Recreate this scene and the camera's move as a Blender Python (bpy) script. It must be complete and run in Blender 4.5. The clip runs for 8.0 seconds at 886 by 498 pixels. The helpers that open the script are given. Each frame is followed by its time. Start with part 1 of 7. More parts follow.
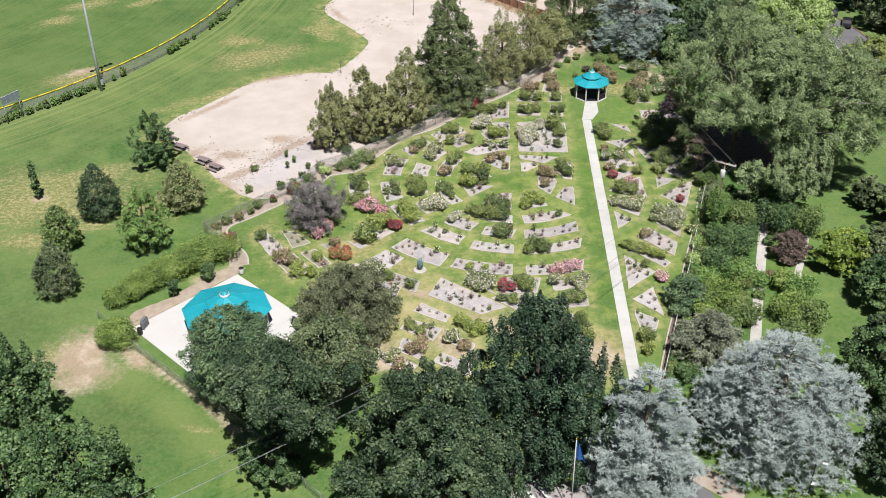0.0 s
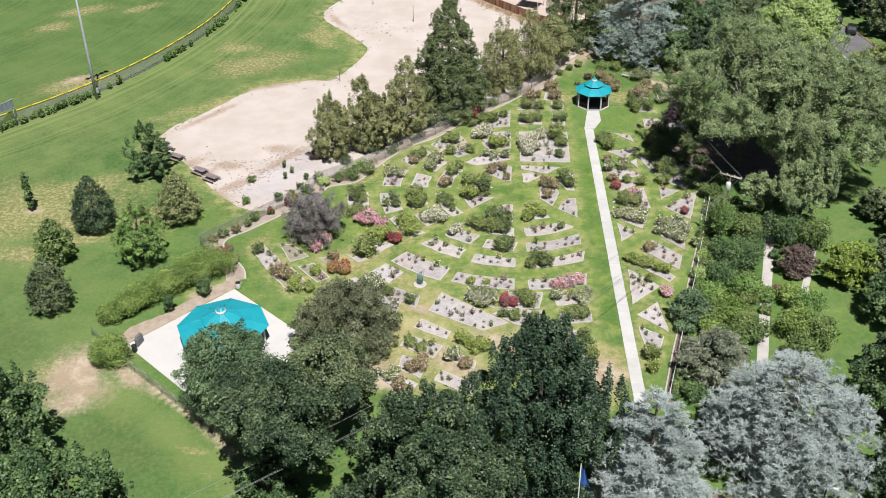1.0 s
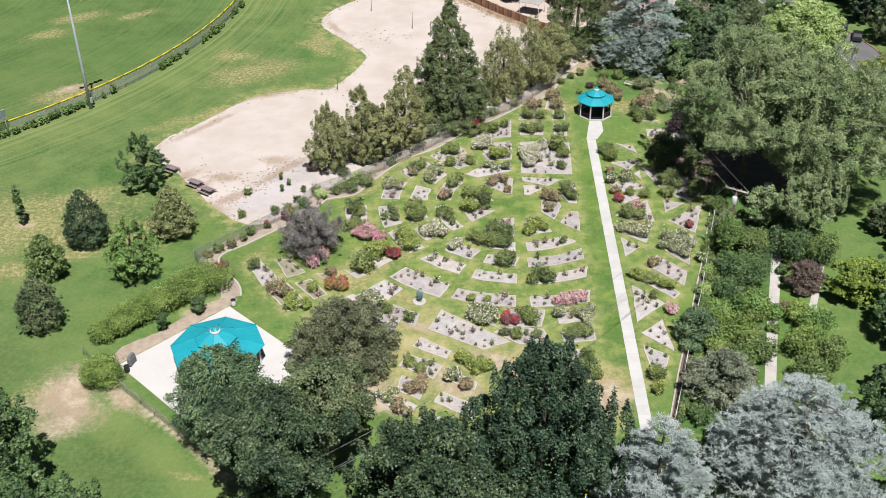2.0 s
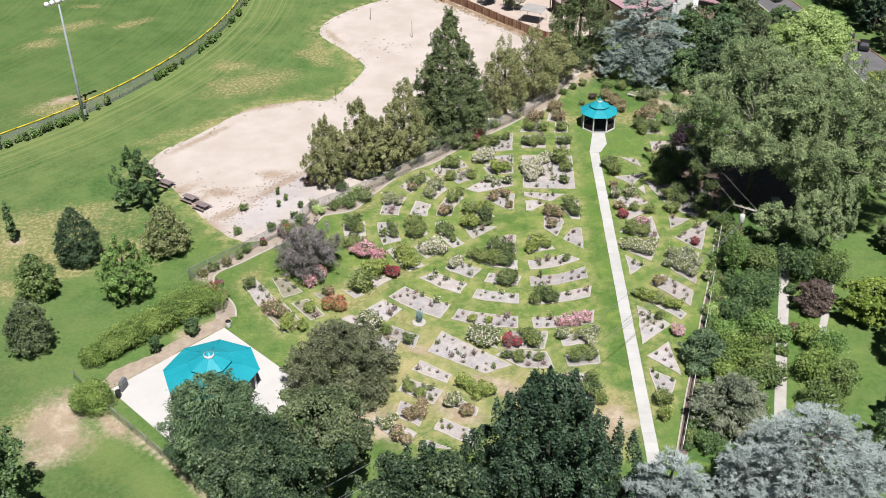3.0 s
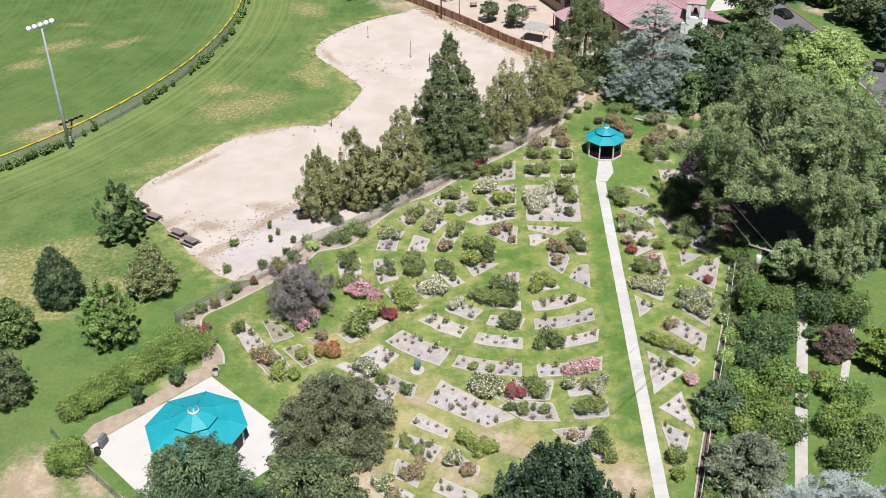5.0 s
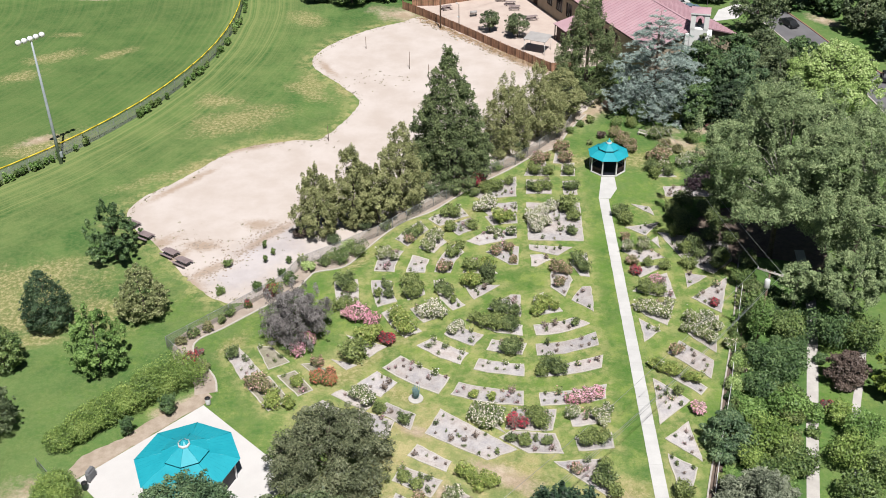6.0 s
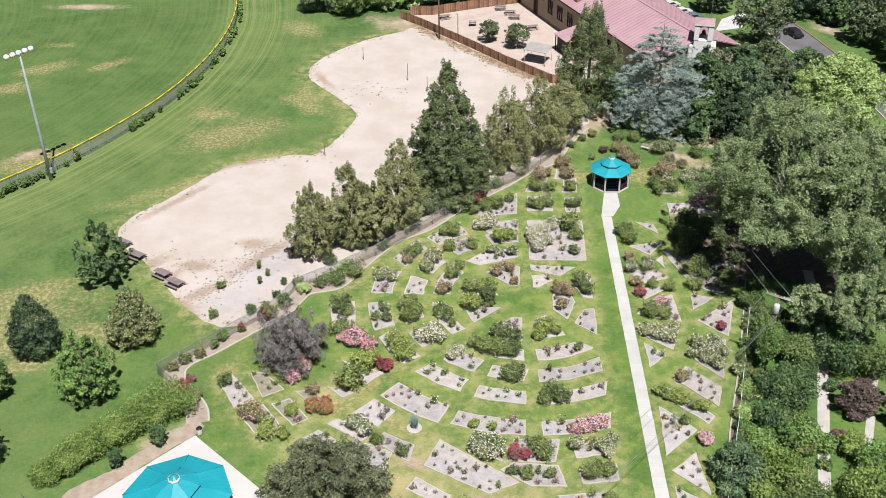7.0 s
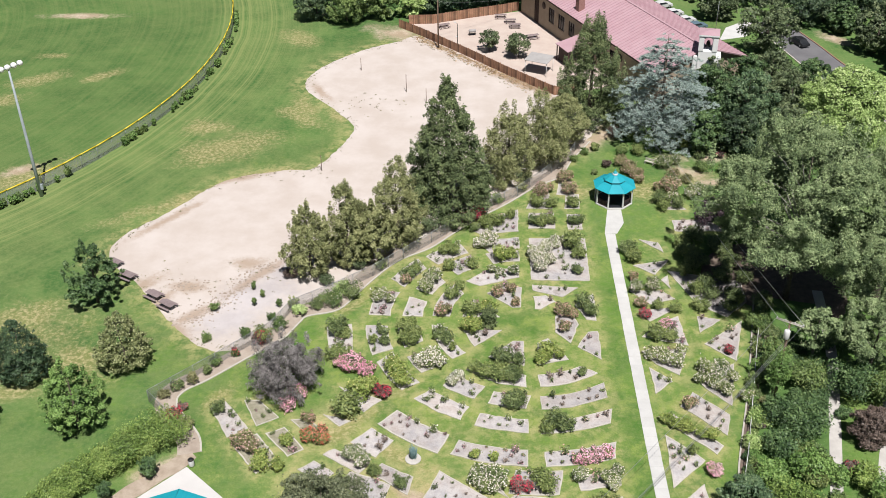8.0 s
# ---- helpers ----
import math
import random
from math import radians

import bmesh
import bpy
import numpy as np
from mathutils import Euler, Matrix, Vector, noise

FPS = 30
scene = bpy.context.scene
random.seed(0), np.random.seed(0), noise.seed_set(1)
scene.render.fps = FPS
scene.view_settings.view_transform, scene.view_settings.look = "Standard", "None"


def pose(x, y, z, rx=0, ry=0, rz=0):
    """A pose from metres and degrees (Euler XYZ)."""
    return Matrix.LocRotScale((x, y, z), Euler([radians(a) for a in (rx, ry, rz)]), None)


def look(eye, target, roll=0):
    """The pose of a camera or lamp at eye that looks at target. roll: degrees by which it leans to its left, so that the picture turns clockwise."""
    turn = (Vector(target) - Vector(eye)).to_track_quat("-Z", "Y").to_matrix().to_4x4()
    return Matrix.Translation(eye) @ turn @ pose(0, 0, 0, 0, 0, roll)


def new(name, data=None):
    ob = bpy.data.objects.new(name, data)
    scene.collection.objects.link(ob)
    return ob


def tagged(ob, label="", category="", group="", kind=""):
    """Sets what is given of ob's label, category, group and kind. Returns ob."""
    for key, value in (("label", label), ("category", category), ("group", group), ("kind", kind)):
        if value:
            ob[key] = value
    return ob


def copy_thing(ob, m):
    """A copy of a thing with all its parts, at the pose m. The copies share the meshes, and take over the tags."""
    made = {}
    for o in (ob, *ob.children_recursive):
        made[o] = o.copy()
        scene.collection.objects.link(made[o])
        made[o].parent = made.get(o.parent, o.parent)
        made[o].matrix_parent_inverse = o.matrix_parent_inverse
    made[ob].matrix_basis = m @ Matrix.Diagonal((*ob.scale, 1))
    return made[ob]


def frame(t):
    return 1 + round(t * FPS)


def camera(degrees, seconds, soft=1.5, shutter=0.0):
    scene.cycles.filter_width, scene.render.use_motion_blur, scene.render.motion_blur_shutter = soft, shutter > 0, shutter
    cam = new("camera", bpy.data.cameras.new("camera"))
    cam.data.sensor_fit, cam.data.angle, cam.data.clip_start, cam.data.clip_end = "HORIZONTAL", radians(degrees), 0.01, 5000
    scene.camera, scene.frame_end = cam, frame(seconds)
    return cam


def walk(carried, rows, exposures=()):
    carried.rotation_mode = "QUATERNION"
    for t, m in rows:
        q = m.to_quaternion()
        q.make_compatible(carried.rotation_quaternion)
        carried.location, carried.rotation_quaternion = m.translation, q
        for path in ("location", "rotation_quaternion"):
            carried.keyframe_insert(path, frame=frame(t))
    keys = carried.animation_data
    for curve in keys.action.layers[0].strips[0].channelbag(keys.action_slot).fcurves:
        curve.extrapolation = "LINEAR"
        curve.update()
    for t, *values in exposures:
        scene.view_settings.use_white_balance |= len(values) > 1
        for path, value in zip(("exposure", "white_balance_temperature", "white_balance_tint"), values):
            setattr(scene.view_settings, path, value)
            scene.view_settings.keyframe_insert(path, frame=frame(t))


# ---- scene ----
from mathutils import kdtree

cam = camera(46.0, 8.0, 0.9)
PATH = [
    (0, (-0.005, -0.063, 77.874), (-0.013, 1.606, 76.772), -0.7),
    (0.5, (-0.056, 1.313, 78.024), (-0.064, 2.981, 76.921), -0.7),
    (1, (-0.131, 3.021, 78.012), (-0.138, 4.69, 76.91), -0.7),
    (1.5, (-0.186, 4.727, 78.019), (-0.192, 6.396, 76.917), -0.7),
    (3, (-0.115, 10.68, 78.237), (-0.122, 12.349, 77.136), -0.8),
    (3.5, (-0.062, 12.717, 78.194), (-0.07, 14.388, 77.094), -0.8),
    (4, (-0.018, 14.977, 78.35), (-0.025, 16.647, 77.25), -0.8),
    (4.5, (0.08, 16.997, 78.439), (0.071, 18.667, 77.34), -0.9),
    (6, (0.294, 23.724, 78.836), (0.284, 25.395, 77.737), -1.0),
    (6.5, (0.248, 25.927, 78.959), (0.239, 27.598, 77.86), -1.0),
    (7, (0.228, 28.211, 79.023), (0.221, 29.883, 77.925), -1.0),
    (7.5, (0.269, 30.351, 79.103), (0.262, 32.023, 78.006), -1.0),
    (8, (0.324, 32.692, 79.222), (0.317, 34.364, 78.124), -1.1),
]
walk(cam, [(t, look(eye, target, roll)) for t, eye, target, roll in PATH])

# ---- light ----
SUN_FROM = Vector((0.26, -0.97, 2.0)).normalized()
world = bpy.data.worlds.new("sky")
scene.world = world
world.use_nodes = True
sky = world.node_tree.nodes.new("ShaderNodeTexSky")
sky.sky_type = "NISHITA"
sky.sun_disc = False
sky.sun_elevation = radians(63)
sky.sun_rotation = radians(165)
sky.air_density = 1.0
sky.dust_density = 0.6
back = world.node_tree.nodes["Background"]
back.inputs["Strength"].default_value = 0.025
world.node_tree.links.new(sky.outputs[0], back.inputs["Color"])
lamp = bpy.data.lights.new("sun", "SUN")
lamp.energy = 5.0
lamp.angle = radians(0.5)
lamp.color = (1.0, 0.97, 0.94)
sun = new("sun", lamp)
sun.matrix_world = look(SUN_FROM * 200, (0, 0, 0))
scene.view_settings.exposure = 0.43

# ---- materials ----


def nodes_of(name):
    m = bpy.data.materials.new(name)
    m.use_nodes = True
    return m, m.node_tree.nodes, m.node_tree.links, m.node_tree.nodes["Principled BSDF"]


def mixer(nodes, links, fac, a, b, blend="MIX"):
    n = nodes.new("ShaderNodeMix")
    n.data_type, n.blend_type = "RGBA", blend
    for sock, v in ((n.inputs[0], fac), (n.inputs[6], a), (n.inputs[7], b)):
        if isinstance(v, bpy.types.NodeSocket):
            links.new(v, sock)
        elif isinstance(v, (int, float)):
            sock.default_value = v
        else:
            sock.default_value = (*v, 1)
    return n.outputs[2]


def calc(nodes, links, op, a, b=0.0, c=0.0, clamp=False):
    n = nodes.new("ShaderNodeMath")
    n.operation, n.use_clamp = op, clamp
    for sock, v in zip(n.inputs, (a, b, c)):
        if isinstance(v, bpy.types.NodeSocket):
            links.new(v, sock)
        else:
            sock.default_value = v
    return n.outputs[0]


def cloud(nodes, links, scale, detail=4.0, rough=0.6, vector=None):
    n = nodes.new("ShaderNodeTexNoise")
    n.inputs["Scale"].default_value, n.inputs["Detail"].default_value, n.inputs["Roughness"].default_value = scale, detail, rough
    if vector is None:
        vector = nodes.new("ShaderNodeNewGeometry").outputs["Position"]
    links.new(vector, n.inputs["Vector"])
    return n.outputs[0]


def ramp(nodes, links, value, low, high):
    n = nodes.new("ShaderNodeMapRange")
    n.interpolation_type = "SMOOTHSTEP"
    links.new(value, n.inputs[0])
    n.inputs[1].default_value, n.inputs[2].default_value = low, high
    return n.outputs[0]


def surface(name, a, b, scale=0.8, rough=0.85, metal=0.0, bump=0.15, fine=14.0, vary=0.0, wear=None, boards=0.0):
    """Two colours mixed by a coarse and a fine noise, with relief; vary: brightness steps between pieces."""
    m, nodes, links, p = nodes_of(name)
    a, b = (tuple(0.76 * v for v in c) for c in (a, b))
    coarse = ramp(nodes, links, cloud(nodes, links, scale), 0.3, 0.7)
    grain = cloud(nodes, links, fine, 3.0, 0.7)
    col = mixer(nodes, links, coarse, a, b)
    col = mixer(nodes, links, calc(nodes, links, "MULTIPLY", grain, 0.5), col, tuple(0.55 * (u + v) / 2 for u, v in zip(a, b)))
    if wear:
        col = mixer(nodes, links, ramp(nodes, links, cloud(nodes, links, scale * 3, 6.0, 0.75), 0.58, 0.72), col, wear)
    if vary:
        h = nodes.new("ShaderNodeHueSaturation")
        info = nodes.new("ShaderNodeObjectInfo")
        links.new(calc(nodes, links, "MULTIPLY_ADD", info.outputs["Random"], vary, 1 - vary / 2), h.inputs["Value"])
        links.new(col, h.inputs["Color"])
        col = h.outputs[0]
    if boards:
        each = nodes.new("ShaderNodeNewGeometry").outputs["Random Per Island"]
        h = nodes.new("ShaderNodeHueSaturation")
        links.new(calc(nodes, links, "MULTIPLY_ADD", each, boards, 1 - boards / 2), h.inputs["Value"])
        links.new(col, h.inputs["Color"])
        col = h.outputs[0]
    links.new(col, p.inputs["Base Color"])
    links.new(calc(nodes, links, "MULTIPLY_ADD", grain, 0.2, rough - 0.1, True), p.inputs["Roughness"])
    p.inputs["Metallic"].default_value = metal
    if bump:
        bm_node = nodes.new("ShaderNodeBump")
        bm_node.inputs["Strength"].default_value, bm_node.inputs["Distance"].default_value = bump, 0.05
        links.new(grain, bm_node.inputs["Height"])
        links.new(bm_node.outputs[0], p.inputs["Normal"])
    return m


def leafy(name, dark, mid, light, gloss=0.45, passing=0.09, patch=0.35, single=0.55):
    """Leaves: each one its own shade, drifting with a coarse noise, some light passing through."""
    m, nodes, links, p = nodes_of(name)
    dark, mid, light = ((1.05 * r, 0.98 * g, 1.03 * b) for r, g, b in (dark, mid, light))
    geo = nodes.new("ShaderNodeNewGeometry")
    each = geo.outputs["Random Per Island"]
    drift = ramp(nodes, links, cloud(nodes, links, patch, 3.0), 0.3, 0.7)
    k = calc(nodes, links, "ADD", calc(nodes, links, "MULTIPLY", each, single), calc(nodes, links, "MULTIPLY", drift, 1 - single))
    cr = nodes.new("ShaderNodeValToRGB")
    cr.color_ramp.elements[0].color, cr.color_ramp.elements[1].color = (*dark, 1), (*light, 1)
    cr.color_ramp.elements[0].position, cr.color_ramp.elements[1].position = 0.1, 0.95
    e = cr.color_ramp.elements.new(0.5)
    e.color = (*mid, 1)
    links.new(k, cr.inputs[0])
    links.new(cr.outputs[0], p.inputs["Base Color"])
    p.inputs["Roughness"].default_value = 1 - gloss
    p.inputs["Specular IOR Level"].default_value = 0.4
    tr = nodes.new("ShaderNodeBsdfTranslucent")
    links.new(cr.outputs[0], tr.inputs["Color"])
    mix = nodes.new("ShaderNodeMixShader")
    mix.inputs[0].default_value = passing
    links.new(p.outputs[0], mix.inputs[1])
    links.new(tr.outputs[0], mix.inputs[2])
    links.new(mix.outputs[0], nodes["Material Output"].inputs["Surface"])
    return m


def frayed(nodes, links):
    """The place, and a noise that frays the rims of patches."""
    pos = nodes.new("ShaderNodeNewGeometry").outputs["Position"]
    return pos, calc(nodes, links, "ADD", calc(nodes, links, "SUBTRACT", cloud(nodes, links, 0.22, 6.0, 0.7), 0.5), calc(nodes, links, "MULTIPLY_ADD", cloud(nodes, links, 1.6, 5.0, 0.8), 0.7, -0.35))


def spots(nodes, links, items, power=1.0, base=None):
    """A mask of worn patches: x, y, half length, half width, turn; ragged by noise."""
    pos, ragged = base or frayed(nodes, links)
    total = None
    for x, y, a, b, turn in items:
        mp = nodes.new("ShaderNodeMapping")
        mp.vector_type = "TEXTURE"
        mp.inputs["Location"].default_value = (x, y, 0)
        mp.inputs["Rotation"].default_value = (0, 0, radians(turn))
        mp.inputs["Scale"].default_value = (a, b, 1000)
        links.new(pos, mp.inputs["Vector"])
        ln = nodes.new("ShaderNodeVectorMath")
        ln.operation = "LENGTH"
        links.new(mp.outputs[0], ln.inputs[0])
        total = ln.outputs["Value"] if total is None else calc(nodes, links, "MINIMUM", total, ln.outputs["Value"])
    return worn_mask(nodes, links, total, ragged, power)


def worn_mask(nodes, links, away, ragged, power):
    """From the way to the nearest patch, in half widths, to a mask with a frayed rim."""
    n = nodes.new("ShaderNodeMapRange")
    n.interpolation_type = "SMOOTHSTEP"
    links.new(calc(nodes, links, "MULTIPLY_ADD", ragged, 2.6, away), n.inputs[0])
    n.inputs[1].default_value, n.inputs[2].default_value, n.inputs[3].default_value, n.inputs[4].default_value = 1.55, 0.2, 0.0, power
    return n.outputs[0]


def patch_field(nodes, links, name, base, power):
    """The same, for patches whose nearness the ground sheet carries point by point."""
    field = nodes.new("ShaderNodeAttribute")
    field.attribute_name = name
    return worn_mask(nodes, links, field.outputs["Fac"], base[1], power)


BALL = (-138.7, 229.5, 96.2)


def grass_material():
    m, nodes, links, p = nodes_of("lawn_grass")
    base = frayed(nodes, links)
    pos = base[0]
    big = ramp(nodes, links, cloud(nodes, links, 0.035, 4.0, 0.6), 0.40, 0.60)
    mid = ramp(nodes, links, cloud(nodes, links, 0.14, 6.0, 0.68), 0.43, 0.62)
    patchy = ramp(nodes, links, cloud(nodes, links, 0.33, 7.0, 0.74), 0.43, 0.61)
    tiny = cloud(nodes, links, 6.0, 5.0, 0.85)
    col = mixer(nodes, links, big, (0.050, 0.146, 0.036), (0.090, 0.202, 0.052))
    col = mixer(nodes, links, calc(nodes, links, "MULTIPLY", mid, 0.50), col, (0.172, 0.276, 0.088))
    dull = ramp(nodes, links, cloud(nodes, links, 0.022, 5.0, 0.62), 0.44, 0.62)
    col = mixer(nodes, links, calc(nodes, links, "MULTIPLY", dull, 0.22), col, (0.205, 0.235, 0.100))
    garden = spots(nodes, links, [(8, 128, 40, 50, 0)], 0.9, base)
    green = ramp(nodes, links, cloud(nodes, links, 0.09, 5.0, 0.66), 0.42, 0.58)
    warm = ramp(nodes, links, cloud(nodes, links, 0.26, 7.0, 0.72), 0.46, 0.62)
    turf = mixer(nodes, links, warm, mixer(nodes, links, green, (0.078, 0.194, 0.028), (0.140, 0.268, 0.043)), (0.270, 0.365, 0.084))
    col = mixer(nodes, links, calc(nodes, links, "MULTIPLY", garden, 0.95), col, turf)
    col = mixer(nodes, links, calc(nodes, links, "MULTIPLY", patchy, 0.22), col, (0.228, 0.272, 0.100))
    rim = nodes.new("ShaderNodeAttribute")
    rim.attribute_name = "rim"
    dried = calc(nodes, links, "MULTIPLY", rim.outputs["Fac"], calc(nodes, links, "MULTIPLY_ADD", ramp(nodes, links, cloud(nodes, links, 0.5, 6.0, 0.75), 0.42, 0.62), 0.80, 0.08), clamp=True)
    col = mixer(nodes, links, dried, col, (0.47, 0.445, 0.205))
    parched = calc(nodes, links, "MULTIPLY", spots(nodes, links, [(-1.5, 103, 17, 8.5, -28), (-13, 119.5, 5, 2.5, 35), (16.5, 96, 6, 6, 0)], 1.0, base), calc(nodes, links, "MULTIPLY_ADD", warm, 0.65, 0.35))
    col = mixer(nodes, links, parched, col, (0.53, 0.47, 0.25))
    # three darker, muted green patches in the near lawn
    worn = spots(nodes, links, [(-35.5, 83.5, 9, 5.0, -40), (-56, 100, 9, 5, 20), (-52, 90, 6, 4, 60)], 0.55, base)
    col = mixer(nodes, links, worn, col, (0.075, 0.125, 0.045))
    strip = spots(nodes, links, [(-25.5, 81.5, 13, 2.6, -43), (-36, 91.5, 6, 3, -43)], 0.6, base)
    col = mixer(nodes, links, strip, col, (0.225, 0.300, 0.100))
    fleck = ramp(nodes, links, cloud(nodes, links, 1.7, 5.0, 0.8), 0.44, 0.60)
    col = mixer(nodes, links, calc(nodes, links, "MULTIPLY", fleck, 0.30), col, (0.255, 0.320, 0.125))
    # mowing rounds that follow the outfield fence on its outer side
    off = nodes.new("ShaderNodeVectorMath")
    off.operation = "DISTANCE"
    flat = nodes.new("ShaderNodeVectorMath")
    flat.operation = "MULTIPLY"
    flat.inputs[1].default_value = (1, 1, 0)
    links.new(pos, flat.inputs[0])
    links.new(flat.outputs[0], off.inputs[0])
    off.inputs[1].default_value = (BALL[0], BALL[1], 0)
    wobble = calc(nodes, links, "MULTIPLY_ADD", cloud(nodes, links, 0.05, 2.0), 1.6, off.outputs["Value"])
    thin = nodes.new("ShaderNodeCombineXYZ")
    links.new(calc(nodes, links, "MULTIPLY", wobble, 1.15), thin.inputs[0])
    streak = ramp(nodes, links, cloud(nodes, links, 1.0, 3.0, 0.7, thin.outputs[0]), 0.40, 0.64)
    near = nodes.new("ShaderNodeMapRange")
    links.new(off.outputs["Value"], near.inputs[0])
    near.inputs[1].default_value, near.inputs[2].default_value, near.inputs[3].default_value, near.inputs[4].default_value = 100, 118, 0.85, 0.0
    inner = ramp(nodes, links, off.outputs["Value"], 90, 97)
    col = mixer(nodes, links, calc(nodes, links, "MULTIPLY", calc(nodes, links, "MULTIPLY", streak, near.outputs[0]), calc(nodes, links, "MULTIPLY_ADD", inner, 0.65, 0.35)), col, (0.290, 0.340, 0.130))
    col = mixer(nodes, links, calc(nodes, links, "MULTIPLY_ADD", inner, -0.28, 0.28), col, (0.060, 0.125, 0.034))
    dry = calc(nodes, links, "MULTIPLY", patch_field(nodes, links, "dry", base, 0.8), calc(nodes, links, "MULTIPLY_ADD", fleck, 0.35, 0.65))
    col = mixer(nodes, links, dry, col, mixer(nodes, links, fleck, (0.30, 0.275, 0.115), (0.56, 0.48, 0.275)))
    bare = patch_field(nodes, links, "bare", base, 1.0)
    col = mixer(nodes, links, bare, col, mixer(nodes, links, patchy, (0.45, 0.36, 0.265), (0.62, 0.52, 0.42)))
    col = mixer(nodes, links, calc(nodes, links, "MULTIPLY", ramp(nodes, links, tiny, 0.35, 0.75), 0.42), col, (0.055, 0.085, 0.022))
    links.new(mixer(nodes, links, 1.0, col, (0.80, 0.775, 0.755), "MULTIPLY"), p.inputs["Base Color"])
    p.inputs["Roughness"].default_value = 0.9
    p.inputs["Specular IOR Level"].default_value = 0.2
    bump = nodes.new("ShaderNodeBump")
    bump.inputs["Strength"].default_value, bump.inputs["Distance"].default_value = 0.4, 0.08
    links.new(tiny, bump.inputs["Height"])
    links.new(bump.outputs[0], p.inputs["Normal"])
    return m


DRY_LAWN = [
    (-53.5, 139, 7, 3.0, 10), (-44.5, 130, 5, 3, -40), (-50.6, 124.6, 3.6, 1.6, 0), (-35.5, 184.5, 8, 4.4, 20), (-39.5, 131.2, 3, 2, 0),
    (-60, 132, 15, 8, 10), (-52, 129, 7, 4, 30), (-66, 176, 7, 3, 35), (-40, 192, 4, 3, 0), (-11, 147, 9, 2.6, 46), (-12, 117, 3.4, 1.2, 35),
    (-7, 123.5, 2.4, 1.4, 35), (17.5, 96.5, 4, 3.6, 0), (-75.5, 224.6, 3, 1.3, 0), (-79, 204, 4, 2.5, 40),
]
DRY_LAWN += [
    (-75, 213.5, 5, 2.4, 30), (-64, 214, 4, 1.6, 40), (-28.5, 231, 5, 2.6, -50), (-24, 199, 4, 2, -70), (-27.5, 175.8, 5, 1, 15),
    (30.2, 167.5, 2.6, 1.5, -30), (38.5, 171.8, 3, 1.4, 20), (-18, 195, 3, 1.2, -70), (-27, 83.1, 1.8, 0.5, -10), (-24.7, 79.6, 0.7, 0.4, 0),
    (-23.6, 77.9, 0.6, 0.4, 0), (-46.5, 96, 3, 2, 40), (3, 106, 7, 0.9, -28), (7, 100.5, 4, 2.2, -30),
]
DRY_LAWN += [
    (-6, 108.5, 5, 0.9, -30), (-10, 98, 4.5, 3, -20), (-1.5, 98.5, 2.5, 1.6, -30), (-57, 121, 4, 2.5, 0), (28.5, 118, 3, 1, -45),
    (-24, 195, 6, 2, -45), (-40, 162, 12, 1.2, 50), (20, 168, 4, 2, 0), (-35, 170, 16, 1.6, 30), (1, 151, 6, 1.6, 44),
    (-26, 123, 2.5, 1.2, 60), (30, 168, 3, 3, 0), (14, 147, 3, 1.2, 60), (27.5, 131, 2.2, 0.8, 60),
    (-6.2, 103.4, 3.2, 0.8, -30), (-1.0, 95.3, 3.0, 1.0, -30), (-11.8, 140.6, 3.0, 1.1, 45), (0.9, 144.9, 2.4, 0.7, -38), (-7.0, 151.2, 5, 0.6, 46), (-9.6, 119.4, 3.4, 0.9, 35), (-4.2, 112.8, 3.6, 1.0, -30), (-5.6, 123.6, 1.8, 0.9, 20), (-13.9, 110.4, 2.2, 0.6, 45),
]
BARE_SOIL = [
    (-35.5, 105.2, 6.5, 0.9, 44), (-30.5, 112, 2.6, 1.2, 44), (-43.2, 96, 5.6, 3.6, 60), (-41.5, 92.5, 3.5, 2.6, 40), (-37, 95.5, 4.5, 1.1, -45),
    (-29.1, 89.1, 11, 0.45, -43.5), (-18.2, 77.8, 8, 0.45, -43), (25.4, 185.6, 6, 2.2, 50), (26.4, 191, 3, 2, 0), (36.3, 178.2, 2.6, 1.4, 0),
    (41.8, 178.4, 2.6, 1.5, 0), (-9.2, 233.2, 6, 3, -25), (40.6, 170.6, 2, 1.1, 0), (-67, 178, 3, 1.2, 35),
]
BARE_SOIL += [
    (-9.3, 96.7, 3.5, 2, -20), (-7, 94, 3, 1.5, -30), (17.2, 94.2, 3, 2.6, 0), (1, 96.5, 3, 1.6, -30), (6, 100.5, 4, 1.2, -30),
    (-10.6, 97.7, 2.6, 1.6, -25), (-0.0, 98.3, 2.4, 1.3, -30), (-4.1, 107.9, 2.0, 0.7, -30), (4.0, 101.9, 2.4, 0.8, -20), (17.9, 95.9, 1.6, 1.9, 0),
    (-76, 246, 7, 1.4, 0), (77.4, 226.0, 4, 1.6, -60), (37.5, 174, 3.4, 1.5, -30), (-60, 132, 1.2, 1.0, 0),
]
M_GRASS = grass_material()


